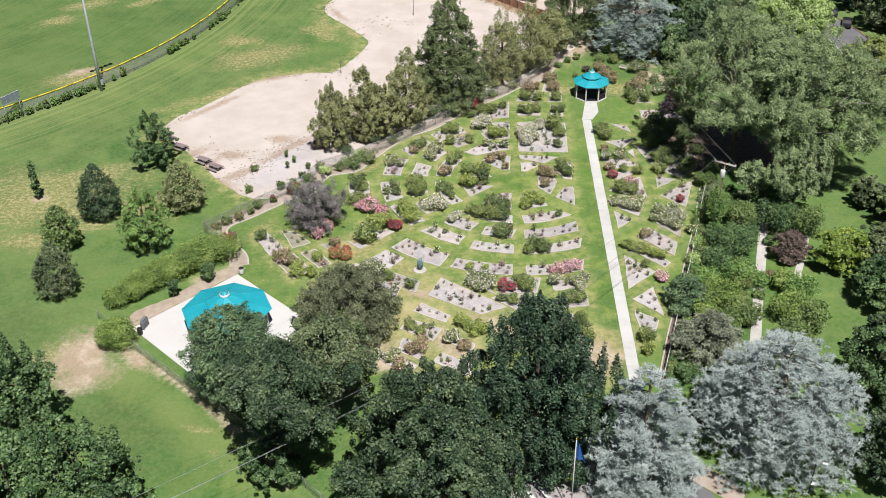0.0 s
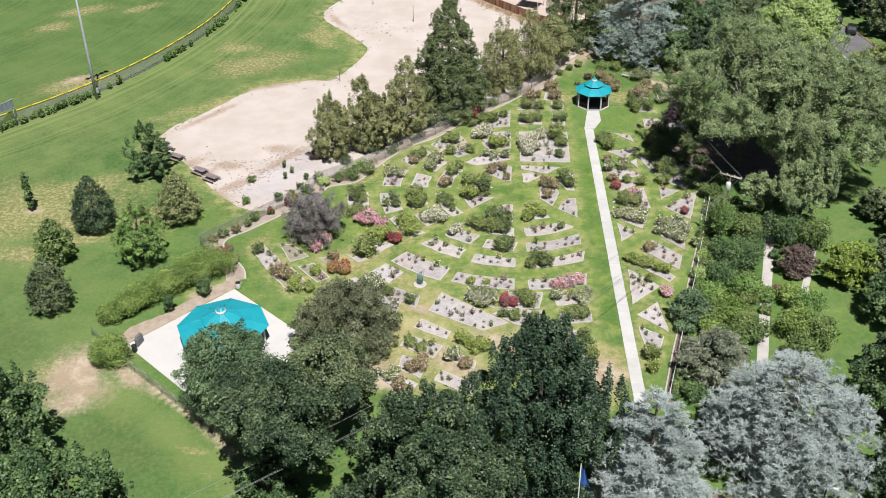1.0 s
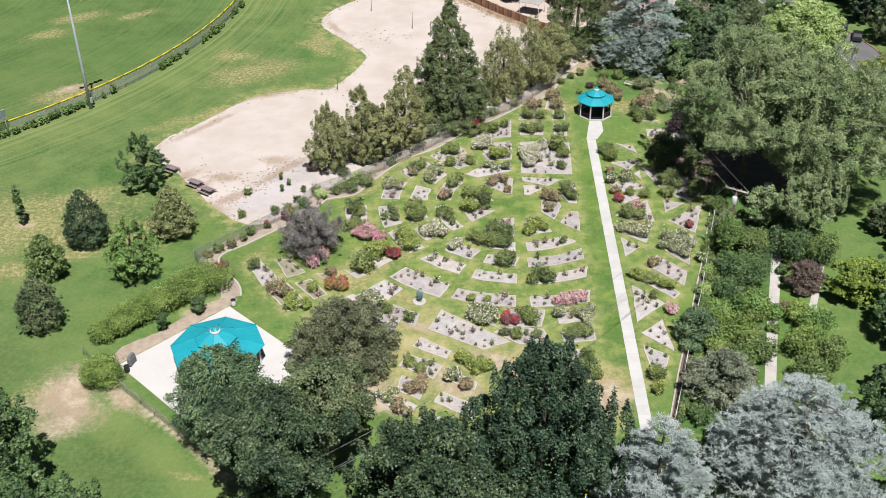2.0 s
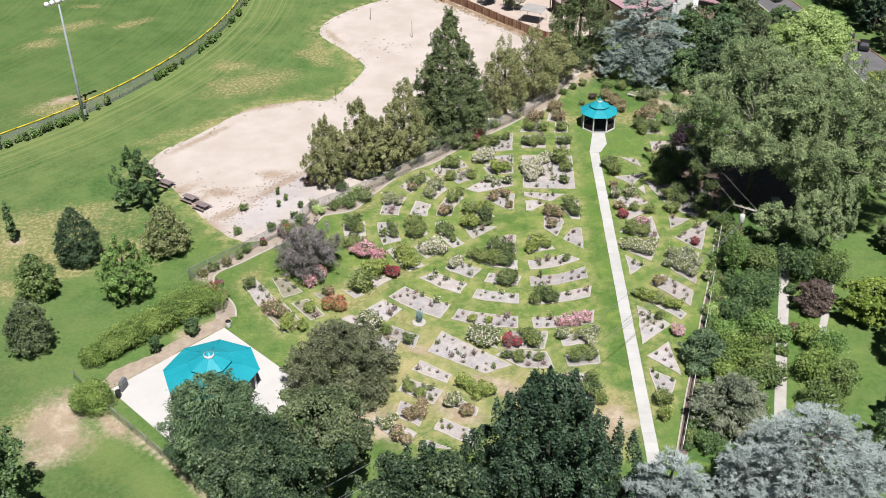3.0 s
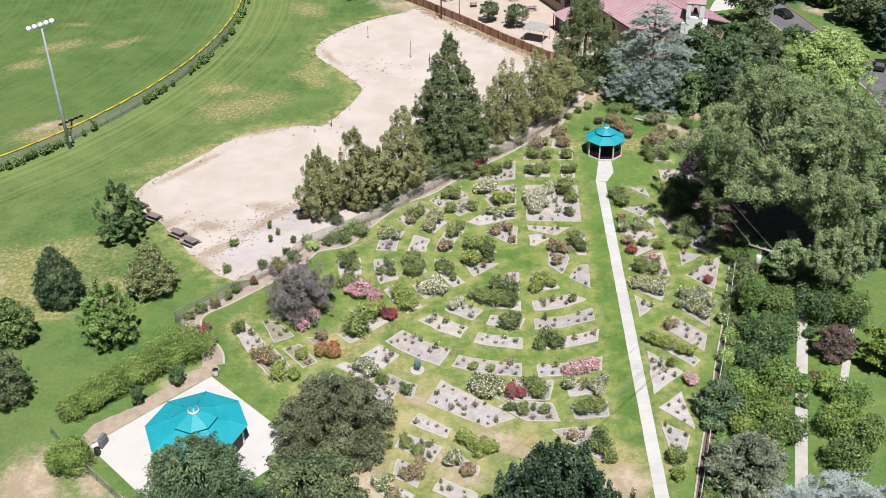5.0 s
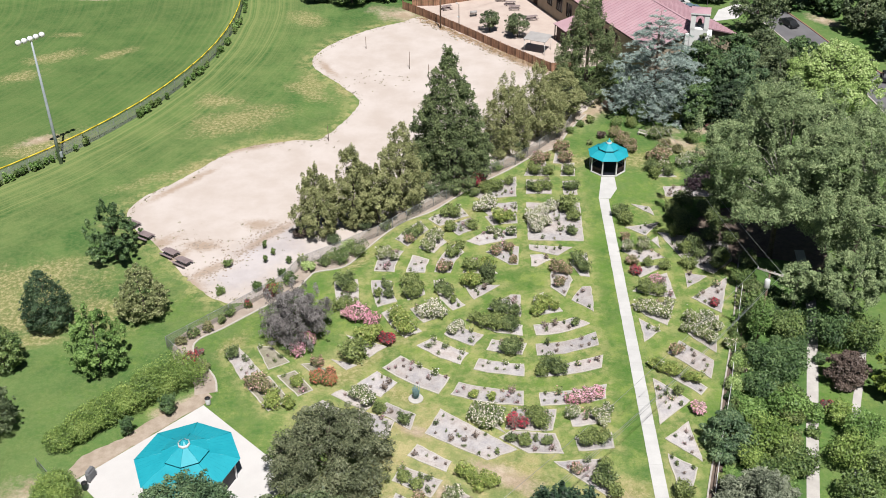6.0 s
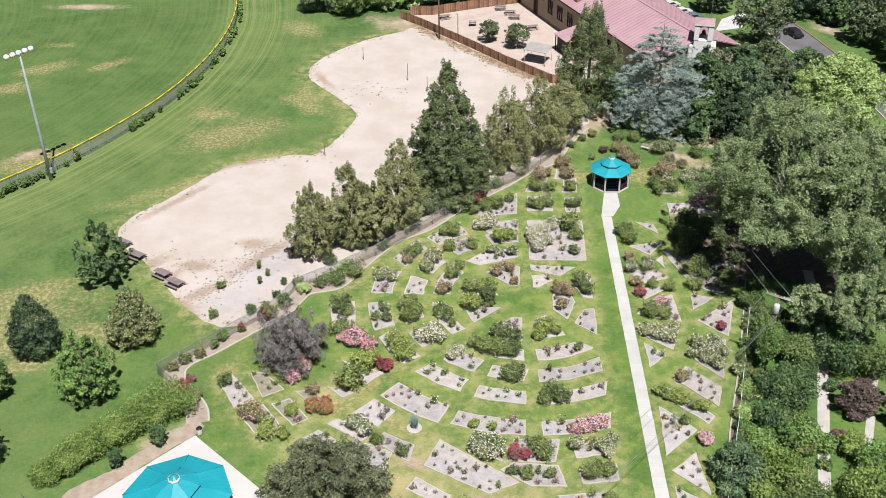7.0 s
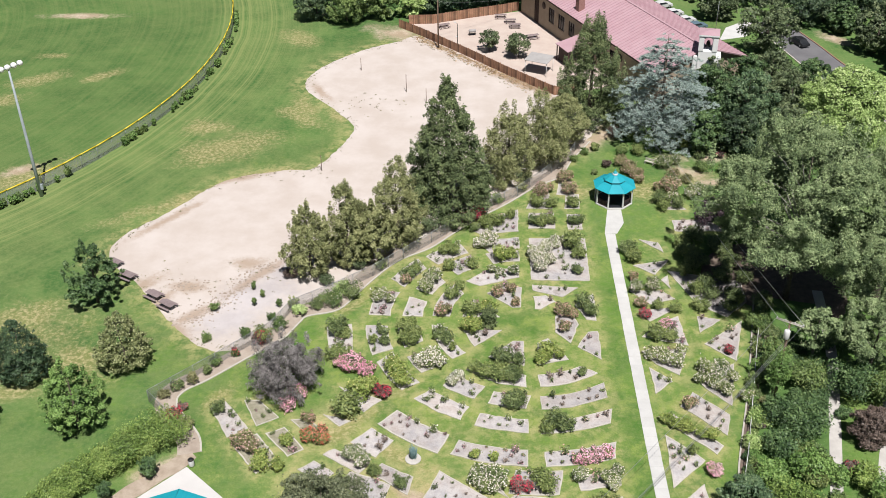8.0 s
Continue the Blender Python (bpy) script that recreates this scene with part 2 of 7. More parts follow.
def sand_material():
    m, nodes, links, p = nodes_of("pale_sand")
    mid = ramp(nodes, links, cloud(nodes, links, 0.16, 6.0, 0.65), 0.3, 0.7)
    fine = cloud(nodes, links, 5.0, 5.0, 0.75)
    col = mixer(nodes, links, mid, (0.575, 0.500, 0.448), (0.675, 0.608, 0.566))
    grey = spots(nodes, links, [(-24.1, 143.8, 6.5, 4.2, 50), (-27.0, 138.1, 5.0, 3.6, 40), (-21.6, 147.9, 5, 2.6, 50)], 0.9)
    col = mixer(nodes, links, grey, col, mixer(nodes, links, mid, (0.46, 0.425, 0.43), (0.62, 0.58, 0.59)))
    brown = spots(nodes, links, [(-33, 174, 8, 1.2, 20), (-40.5, 162, 7, 0.8, 50), (-22, 206, 4, 1.0, -60), (-24.9, 147.6, 5.5, 0.8, 50), (-31.6, 139.4, 3.4, 1.0, 40), (-33.9, 145.4, 2.6, 1.2, 0), (-33.5, 135.5, 4, 1.4, -50), (-37, 142, 3, 1.0, 60), (-27, 150.7, 2.4, 1.6, 0), (13, 209, 10, 1.1, -48), (-40, 146, 3, 1.5, 40)], 0.7)
    col = mixer(nodes, links, brown, col, (0.36, 0.25, 0.16))
    col = mixer(nodes, links, ramp(nodes, links, cloud(nodes, links, 1.3, 8.0, 0.8), 0.66, 0.76), col, (0.27, 0.20, 0.13))
    col = mixer(nodes, links, calc(nodes, links, "MULTIPLY", fine, 0.25), col, (0.42, 0.33, 0.25))
    links.new(mixer(nodes, links, 1.0, col, (0.76, 0.76, 0.77), "MULTIPLY"), p.inputs["Base Color"])
    p.inputs["Roughness"].default_value = 0.95
    bump = nodes.new("ShaderNodeBump")
    bump.inputs["Strength"].default_value, bump.inputs["Distance"].default_value = 0.3, 0.08
    links.new(fine, bump.inputs["Height"])
    links.new(bump.outputs[0], p.inputs["Normal"])
    return m


M_SAND = sand_material()
M_CONCRETE = surface("pale_concrete", (0.63, 0.62, 0.605), (0.72, 0.71, 0.695), 0.5, 0.85, bump=0.08, vary=0.1)
M_SLAB = surface("new_white_concrete", (0.70, 0.675, 0.66), (0.76, 0.735, 0.72), 0.4, 0.8, bump=0.05)
M_CURB = surface("grey_concrete_edging", (0.56, 0.52, 0.46), (0.66, 0.62, 0.55), 1.5, 0.9, vary=0.15)


def mulch_material():
    """Grey bark mulch, bluish here and pinkish there, with dark damp and pale dry patches."""
    m, nodes, links, p = nodes_of("grey_bark_mulch")
    hue = ramp(nodes, links, cloud(nodes, links, 0.22, 3.0), 0.38, 0.62)
    patch = ramp(nodes, links, cloud(nodes, links, 0.9, 5.0, 0.7), 0.36, 0.66)
    damp = ramp(nodes, links, cloud(nodes, links, 0.6, 6.0, 0.75), 0.54, 0.68)
    chips = cloud(nodes, links, 5.5, 4.0, 0.8)
    col = mixer(nodes, links, hue, (0.335, 0.320, 0.330), (0.385, 0.335, 0.310))
    col = mixer(nodes, links, calc(nodes, links, "MULTIPLY", patch, 0.75), col, (0.475, 0.445, 0.435))
    col = mixer(nodes, links, calc(nodes, links, "MULTIPLY", damp, 0.6), col, (0.23, 0.20, 0.18))
    col = mixer(nodes, links, calc(nodes, links, "MULTIPLY", ramp(nodes, links, chips, 0.45, 0.75), 0.55), col, (0.20, 0.165, 0.145))
    h = nodes.new("ShaderNodeHueSaturation")
    info = nodes.new("ShaderNodeObjectInfo")
    links.new(calc(nodes, links, "MULTIPLY_ADD", info.outputs["Random"], 0.28, 0.84), h.inputs["Value"])
    links.new(col, h.inputs["Color"])
    links.new(h.outputs[0], p.inputs["Base Color"])
    p.inputs["Roughness"].default_value = 0.95
    bump = nodes.new("ShaderNodeBump")
    bump.inputs["Strength"].default_value, bump.inputs["Distance"].default_value = 0.8, 0.06
    links.new(chips, bump.inputs["Height"])
    links.new(bump.outputs[0], p.inputs["Normal"])
    return m


M_SOIL = mulch_material()
M_WEEDY = surface("brown_weedy_mulch", (0.27, 0.255, 0.165), (0.46, 0.42, 0.34), 1.3, 0.95, bump=0.6, fine=6.0, wear=(0.13, 0.20, 0.05))
M_MULCH = surface("brown_mulch", (0.40, 0.32, 0.26), (0.53, 0.45, 0.38), 0.6, 0.95, bump=0.5, fine=7.0)
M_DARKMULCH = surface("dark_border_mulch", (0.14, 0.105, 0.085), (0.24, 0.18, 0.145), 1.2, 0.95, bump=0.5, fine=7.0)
M_ASPHALT = surface("grey_asphalt", (0.16, 0.155, 0.165), (0.21, 0.205, 0.215), 0.3, 0.9, fine=20.0)
M_PATIO = surface("pinkish_paving", (0.62, 0.50, 0.44), (0.70, 0.59, 0.52), 0.4, 0.9)
M_FORECOURT = surface("grey_mauve_paving", (0.36, 0.325, 0.325), (0.47, 0.43, 0.425), 0.5, 0.9)
M_TEAL = surface("turquoise_metal_roof", (0.014, 0.40, 0.50), (0.022, 0.46, 0.56), 0.5, 0.5, 0.0, bump=0.02, vary=0.05)
# roof teal darkened to stand for shade in the gap between roof tiers
M_TEAL_DARK = surface("dark_teal_gap_shade", (0.01, 0.07, 0.09), (0.012, 0.09, 0.11), 1.0, 0.6)
M_WHITE = surface("white_paint", (0.76, 0.76, 0.76), (0.82, 0.82, 0.82), 1.0, 0.6, bump=0.03)
M_STUCCOWHITE = surface("bright_white_stucco", (1.06, 1.06, 1.05), (1.10, 1.10, 1.09), 1.0, 0.8, bump=0.08)
M_FOOTPATH = surface("pale_worn_gravel", (0.54, 0.505, 0.475), (0.68, 0.645, 0.605), 0.7, 0.95, bump=0.3)
M_MAST = surface("pale_painted_steel", (0.36, 0.41, 0.44), (0.47, 0.52, 0.55), 1.0, 0.5, bump=0.02)
M_SCREEN = surface("pale_windscreen_mesh", (0.34, 0.37, 0.35), (0.42, 0.45, 0.43), 0.5, 0.9)
M_BARESOIL = surface("bare_tan_soil", (0.40, 0.315, 0.24), (0.56, 0.465, 0.375), 0.9, 0.95, bump=0.6, fine=5.0, wear=(0.20, 0.22, 0.09))
M_SIGN = surface("grey_sheet_metal", (0.26, 0.31, 0.36), (0.34, 0.39, 0.44), 0.8, 0.5, 0.2, bump=0.02)
M_NAVY = surface("dark_navy_panel", (0.010, 0.012, 0.020), (0.016, 0.018, 0.028), 1.0, 0.6)
M_STEEL = surface("galvanised_steel", (0.42, 0.44, 0.46), (0.52, 0.54, 0.56), 3.0, 0.5, 0.6, bump=0.02)
M_DARKSTEEL = surface("dark_bronze_steel", (0.03, 0.028, 0.026), (0.05, 0.046, 0.042), 3.0, 0.5, 0.4)
M_MESH = surface("grey_chain_link", (0.40, 0.41, 0.41), (0.48, 0.49, 0.49), 3.0, 0.6, 0.5, bump=0.0)
M_YELLOW = surface("yellow_plastic_cap", (0.85, 0.62, 0.03), (0.90, 0.68, 0.05), 1.0, 0.5, bump=0.0)
M_TABLE = surface("mauve_coated_tabletop", (0.26, 0.20, 0.20), (0.34, 0.27, 0.27), 1.2, 0.7, vary=0.15)
M_WOOD = surface("red_brown_fence_wood", (0.27, 0.135, 0.080), (0.42, 0.235, 0.150), 0.7, 0.85, bump=0.3, boards=0.9)
M_POLEWOOD = surface("weathered_pole_wood", (0.16, 0.105, 0.075), (0.24, 0.17, 0.12), 2.0, 0.9, bump=0.3)
M_BARK = surface("grey_brown_bark", (0.10, 0.078, 0.06), (0.18, 0.145, 0.115), 2.0, 0.95, bump=0.6)
M_BARKPALE = surface("pale_cottonwood_bark", (0.30, 0.28, 0.25), (0.42, 0.40, 0.36), 2.0, 0.95, bump=0.5)
M_ROOFPINK = surface("pink_red_metal_roof", (0.55, 0.34, 0.385), (0.63, 0.42, 0.465), 0.25, 0.55, bump=0.02)
M_STUCCO = surface("tan_stucco", (0.46, 0.37, 0.27), (0.54, 0.44, 0.33), 0.7, 0.9)
M_BRICK = surface("pinkish_red_brick", (0.34, 0.17, 0.15), (0.44, 0.25, 0.22), 3.0, 0.9)
M_TRIM = surface("dark_brown_trim", (0.06, 0.035, 0.028), (0.09, 0.05, 0.04), 1.0, 0.7)
M_CANVAS = surface("grey_shade_cloth", (0.42, 0.40, 0.39), (0.50, 0.48, 0.47), 0.8, 0.9)
M_CHAR = surface("charcoal_grey_cloth", (0.17, 0.175, 0.185), (0.24, 0.245, 0.255), 0.8, 0.9)
M_REDCURB = surface("faded_red_curb", (0.34, 0.17, 0.12), (0.44, 0.26, 0.19), 1.0, 0.9)
M_PLASTIC = surface("dark_green_plastic", (0.02, 0.03, 0.026), (0.03, 0.045, 0.038), 2.0, 0.6)
M_FLAG = surface("blue_flag_cloth", (0.03, 0.13, 0.48), (0.05, 0.17, 0.56), 2.0, 0.8, bump=0.0)
M_BLUEGREY = surface("verdigris_metal", (0.14, 0.27, 0.29), (0.30, 0.42, 0.42), 3.0, 0.6, 0.3)
M_CARBLUE = surface("pale_blue_car_paint", (0.18, 0.27, 0.34), (0.20, 0.29, 0.36), 1.0, 0.3, 0.2, bump=0.0)
M_CARWHITE = surface("white_car_paint", (0.75, 0.75, 0.76), (0.78, 0.78, 0.79), 1.0, 0.3, bump=0.0)
M_CARDARK = surface("dark_car_paint", (0.03, 0.032, 0.036), (0.04, 0.042, 0.046), 1.0, 0.3, 0.2, bump=0.0)
M_TYRE = surface("black_rubber", (0.015, 0.015, 0.015), (0.022, 0.022, 0.022), 3.0, 0.9, bump=0.0)
M_IVY = surface("ivy_floor", (0.065, 0.150, 0.028), (0.120, 0.225, 0.050), 1.2, 0.9, bump=0.5, fine=5.0, wear=(0.04, 0.07, 0.02))


def glass_material():
    m, nodes, links, p = nodes_of("window_glass")
    p.inputs["Base Color"].default_value = (0.02, 0.024, 0.028, 1)
    p.inputs["Roughness"].default_value = 0.06
    return m


M_GLASS = glass_material()

L_MAPLE = leafy("dark_maple_leaves", (0.008, 0.022, 0.010), (0.042, 0.082, 0.036), (0.142, 0.202, 0.092))
L_TALL = leafy("very_dark_maple_leaves", (0.006, 0.019, 0.009), (0.030, 0.068, 0.034), (0.100, 0.160, 0.082))
L_GREEN = leafy("mid_green_leaves", (0.034, 0.072, 0.020), (0.108, 0.178, 0.048), (0.245, 0.335, 0.108))
L_ROUND = leafy("soft_green_leaves", (0.026, 0.060, 0.028), (0.085, 0.156, 0.070), (0.200, 0.290, 0.130))
L_OLIVE = leafy("olive_green_leaves", (0.105, 0.128, 0.050), (0.242, 0.278, 0.112), (0.430, 0.462, 0.225), 0.3, 0.2, patch=0.6, single=0.45)
L_DUSK = leafy("dull_dark_green_leaves", (0.030, 0.050, 0.022), (0.096, 0.142, 0.060), (0.215, 0.270, 0.130))
L_OLD = leafy("greyish_olive_leaves", (0.040, 0.054, 0.026), (0.114, 0.142, 0.070), (0.238, 0.270, 0.148))
L_COTTON = leafy("grey_green_cottonwood_leaves", (0.062, 0.101, 0.043), (0.180, 0.262, 0.110), (0.360, 0.456, 0.222), 0.3, patch=0.55, single=0.45)
L_DARKCON = leafy("dark_conifer_needles", (0.040, 0.064, 0.026), (0.110, 0.158, 0.060), (0.225, 0.285, 0.120), 0.25)
L_BLUE = leafy("silver_grey_green_needles", (0.245, 0.312, 0.284), (0.372, 0.456, 0.424), (0.500, 0.596, 0.558), 0.25, 0.32, single=0.5)
L_BLUEDARK = leafy("blue_spruce_needles", (0.175, 0.250, 0.215), (0.320, 0.420, 0.368), (0.480, 0.590, 0.520), 0.25, 0.28, single=0.45)
L_LAWN = leafy("deep_green_leaves", (0.018, 0.046, 0.016), (0.066, 0.130, 0.044), (0.165, 0.262, 0.092))
L_FEATHER = leafy("grey_green_feathery_leaves", (0.075, 0.098, 0.060), (0.190, 0.232, 0.150), (0.350, 0.395, 0.275))
L_LIME = leafy("bright_lime_leaves", (0.120, 0.200, 0.045), (0.290, 0.430, 0.130), (0.520, 0.650, 0.290))
L_GREY = leafy("grey_purple_leaves", (0.066, 0.066, 0.060), (0.170, 0.168, 0.156), (0.320, 0.315, 0.295), patch=0.6, single=0.45)
L_YELLOW = leafy("yellow_green_leaves", (0.074, 0.110, 0.027), (0.194, 0.263, 0.069), (0.362, 0.430, 0.147))
L_ROSE = leafy("rose_leaves", (0.036, 0.062, 0.020), (0.115, 0.168, 0.055), (0.255, 0.322, 0.125), patch=0.8)
L_FRESH = leafy("fresh_rose_leaves", (0.050, 0.082, 0.020), (0.150, 0.208, 0.060), (0.310, 0.375, 0.130), patch=0.8)
L_EGG = leafy("deep_green_leaves_fine", (0.012, 0.032, 0.014), (0.042, 0.086, 0.038), (0.120, 0.195, 0.088))
L_YOUNG = leafy("olive_leaves_with_pale_new_growth", (0.060, 0.090, 0.030), (0.180, 0.220, 0.080), (0.420, 0.460, 0.230), patch=1.2)
L_TWIG = leafy("mauve_brown_twiggy_leaves", (0.085, 0.068, 0.055), (0.200, 0.165, 0.130), (0.310, 0.270, 0.215), patch=0.8)
L_STRAW = leafy("straw_blades", (0.24, 0.165, 0.085), (0.40, 0.30, 0.17), (0.56, 0.46, 0.29), patch=0.8)
L_VIVID = leafy("vivid_green_leaves", (0.050, 0.108, 0.022), (0.130, 0.245, 0.058), (0.255, 0.400, 0.115))
L_BRIGHT = leafy("bright_yellow_green_leaves", (0.056, 0.105, 0.014), (0.165, 0.255, 0.038), (0.320, 0.420, 0.090))
L_HEDGE = leafy("yellowish_hedge_leaves", (0.054, 0.106, 0.020), (0.155, 0.252, 0.054), (0.315, 0.425, 0.115))
L_LIMEROSE = leafy("young_rose_leaves", (0.081, 0.123, 0.025), (0.204, 0.285, 0.063), (0.366, 0.437, 0.128), patch=0.8)
L_DRY = leafy("brownish_rose_leaves", (0.072, 0.084, 0.034), (0.175, 0.188, 0.078), (0.300, 0.305, 0.145), patch=0.8)
L_PURPLE = leafy("dark_purple_leaves", (0.012, 0.008, 0.011), (0.034, 0.021, 0.028), (0.075, 0.052, 0.058))
L_REDDISH = leafy("reddish_brown_leaves", (0.050, 0.038, 0.030), (0.118, 0.092, 0.072), (0.215, 0.175, 0.140))
B_WHITE = leafy("white_petals", (0.66, 0.63, 0.50), (0.80, 0.78, 0.68), (0.88, 0.87, 0.82), passing=0.15)
B_PINK = leafy("pink_petals", (0.70, 0.25, 0.39), (0.83, 0.44, 0.56), (0.90, 0.68, 0.75), passing=0.15)
B_RED = leafy("red_petals", (0.340, 0.012, 0.030), (0.550, 0.030, 0.075), (0.680, 0.120, 0.160), passing=0.15)
B_SCARLET = leafy("orange_red_petals", (0.42, 0.06, 0.04), (0.62, 0.15, 0.10), (0.72, 0.30, 0.22), passing=0.15)
B_CORAL = leafy("coral_petals", (0.480, 0.240, 0.200), (0.630, 0.390, 0.340), (0.740, 0.560, 0.510), passing=0.15)
B_YELLOW = leafy("pale_yellow_petals", (0.50, 0.46, 0.12), (0.62, 0.58, 0.22), (0.70, 0.68, 0.38), passing=0.15)

# ---- mesh helpers ----


def mesh_of(name, verts, faces, material):
    me = bpy.data.meshes.new(name)
    me.from_pydata([tuple(v) for v in verts], [], faces)
    me.materials.append(material)
    me.update()
    return me


def thing(name, x=0.0, y=0.0, z=0.0, turn=0.0, label="", category="", group="", kind=""):
    ob = new(name)
    ob.empty_display_size = 0.3
    ob.matrix_basis = pose(x, y, z, 0, 0, turn)
    return tagged(ob, label, category, group, kind)


def part(name, data, parent, label="", m=None):
    ob = new(name, data)
    ob.parent = parent
    if m is not None:
        ob.matrix_basis = m
    return tagged(ob, label)


def done(bm, name, material, smooth=False):
    me = bpy.data.meshes.new(name)
    bmesh.ops.recalc_face_normals(bm, faces=bm.faces)
    bm.to_mesh(me)
    bm.free()
    me.materials.append(material)
    if smooth:
        for f in me.polygons:
            f.use_smooth = True
    return me


def box(name, sx, sy, sz, material, bevel=0.02, m=None, bm=None):
    """A bevelled block that stands on z = 0; with bm it is added to that mesh."""
    own = bm is None
    b = bmesh.new()
    bmesh.ops.create_cube(b, size=1.0, matrix=Matrix.Translation((0, 0, sz / 2)) @ Matrix.Diagonal((sx, sy, sz, 1)))
    if bevel:
        bmesh.ops.bevel(b, geom=b.edges[:], offset=min(bevel, 0.3 * min(sx, sy, sz)), segments=1, affect="EDGES")
    if m is not None:
        b.transform(m)
    if own:
        return done(b, name, material)
    join(bm, b)


def join(bm, b):
    made = [bm.verts.new(v.co) for v in b.verts]
    b.verts.index_update()
    for f in b.faces:
        bm.faces.new([made[v.index] for v in f.verts])
    b.free()


def tube_data(points, radii, sides=7):
    """Rings along a bent line."""
    verts, faces = [], []
    pts = [Vector(p) for p in points]
    for i, p in enumerate(pts):
        d = (pts[min(i + 1, len(pts) - 1)] - pts[max(i - 1, 0)]).normalized()
        a = d.orthogonal().normalized()
        c = d.cross(a)
        for k in range(sides):
            w = 2 * math.pi * k / sides
            verts.append(p + (a * math.cos(w) + c * math.sin(w)) * radii[i])
    for i in range(len(pts) - 1):
        for k in range(sides):
            j = (k + 1) % sides
            faces.append((i * sides + k, i * sides + j, (i + 1) * sides + j, (i + 1) * sides + k))
    faces.append(tuple(range(sides - 1, -1, -1)))
    faces.append(tuple((len(pts) - 1) * sides + k for k in range(sides)))
    return verts, faces


def tubes(name, runs, material, sides=7):
    verts, faces = [], []
    for points, radii in runs:
        v, f = tube_data(points, radii, sides)
        n = len(verts)
        verts += v
        faces += [tuple(i + n for i in q) for q in f]
    me = mesh_of(name, verts, faces, material)
    for q in me.polygons:
        q.use_smooth = True
    return me


def rod(name, a, b, r, material, sides=7):
    return tubes(name, [((a, b), (r, r))], material, sides)


def prism(name, outline, z0, z1, material, bevel=0.0):
    """A closed outline raised from z0 to z1."""
    area = sum(p[0] * q[1] - q[0] * p[1] for p, q in zip(outline, outline[1:] + outline[:1]))
    pts = outline if area > 0 else outline[::-1]
    bm = bmesh.new()
    low = [bm.verts.new((p[0], p[1], z0)) for p in pts]
    top = [bm.verts.new((p[0], p[1], z1)) for p in pts]
    bm.faces.new(top)
    n = len(pts)
    for i in range(n):
        bm.faces.new((low[i], low[(i + 1) % n], top[(i + 1) % n], top[i]))
    if bevel:
        bmesh.ops.bevel(bm, geom=[e for e in bm.edges if e.verts[0] in top and e.verts[1] in top], offset=bevel, segments=1, affect="EDGES")
    bmesh.ops.triangulate(bm, faces=[f for f in bm.faces if len(f.verts) > 4])
    return done(bm, name, material)


def spline(points, closed=False, steps=6):
    """A smooth line through plan points."""
    n = len(points)
    out = []
    for i in range(n if closed else n - 1):
        ids = [(i - 1) % n, i, (i + 1) % n, (i + 2) % n] if closed else [max(i - 1, 0), i, i + 1, min(i + 2, n - 1)]
        p = [Vector((*points[j], 0)) for j in ids]
        for s in range(steps):
            t = s / steps
            q = 0.5 * (2 * p[1] + (p[2] - p[0]) * t + (2 * p[0] - 5 * p[1] + 4 * p[2] - p[3]) * t * t + (3 * p[1] - p[0] - 3 * p[2] + p[3]) * t ** 3)
            out.append((q.x, q.y))
    if not closed:
        out.append(tuple(points[-1]))
    return out


def offset_line(line, d):
    """The line moved d to its left."""
    out = []
    for i, p in enumerate(line):
        a, b = line[max(i - 1, 0)], line[min(i + 1, len(line) - 1)]
        v = Vector((b[0] - a[0], b[1] - a[1])).normalized()
        out.append((p[0] - v.y * d, p[1] + v.x * d))
    return out


def band(name, line, left, right, z0, z1, material):
    """A strip along a line, from left to right of it, with a thickness."""
    a, b = offset_line(line, right), offset_line(line, left)
    verts, faces = [], []
    for p, q in zip(a, b):
        verts += [(*p, z1), (*q, z1), (*q, z0), (*p, z0)]
    for i in range(len(a) - 1):
        k = 4 * i
        for s in range(4):
            u = (s + 1) % 4
            faces.append((k + s, k + 4 + s, k + 4 + u, k + u))
    faces += [(3, 2, 1, 0), (len(verts) - 4, len(verts) - 3, len(verts) - 2, len(verts) - 1)]
    bm = bmesh.new()
    vs = [bm.verts.new(v) for v in verts]
    for f in faces:
        bm.faces.new([vs[i] for i in f])
    return done(bm, name, material)


# ---- foliage ----


def leaves_mesh(name, q, material):
    """A mesh of loose three-cornered leaves from an array (n, 3, 3)."""
    n = len(q)
    me = bpy.data.meshes.new(name)
    me.vertices.add(3 * n)
    me.vertices.foreach_set("co", q.reshape(-1).astype(np.float32))
    me.loops.add(3 * n)
    me.loops.foreach_set("vertex_index", np.arange(3 * n, dtype=np.int32))
    me.polygons.add(n)
    me.polygons.foreach_set("loop_start", np.arange(0, 3 * n, 3, dtype=np.int32))
    me.polygons.foreach_set("loop_total", np.full(n, 3, dtype=np.int32))
    me.materials.append(material)
    me.update(calc_edges=True)
    return me


def unit(v):
    return v / np.maximum(np.linalg.norm(v, axis=1, keepdims=True), 1e-9)


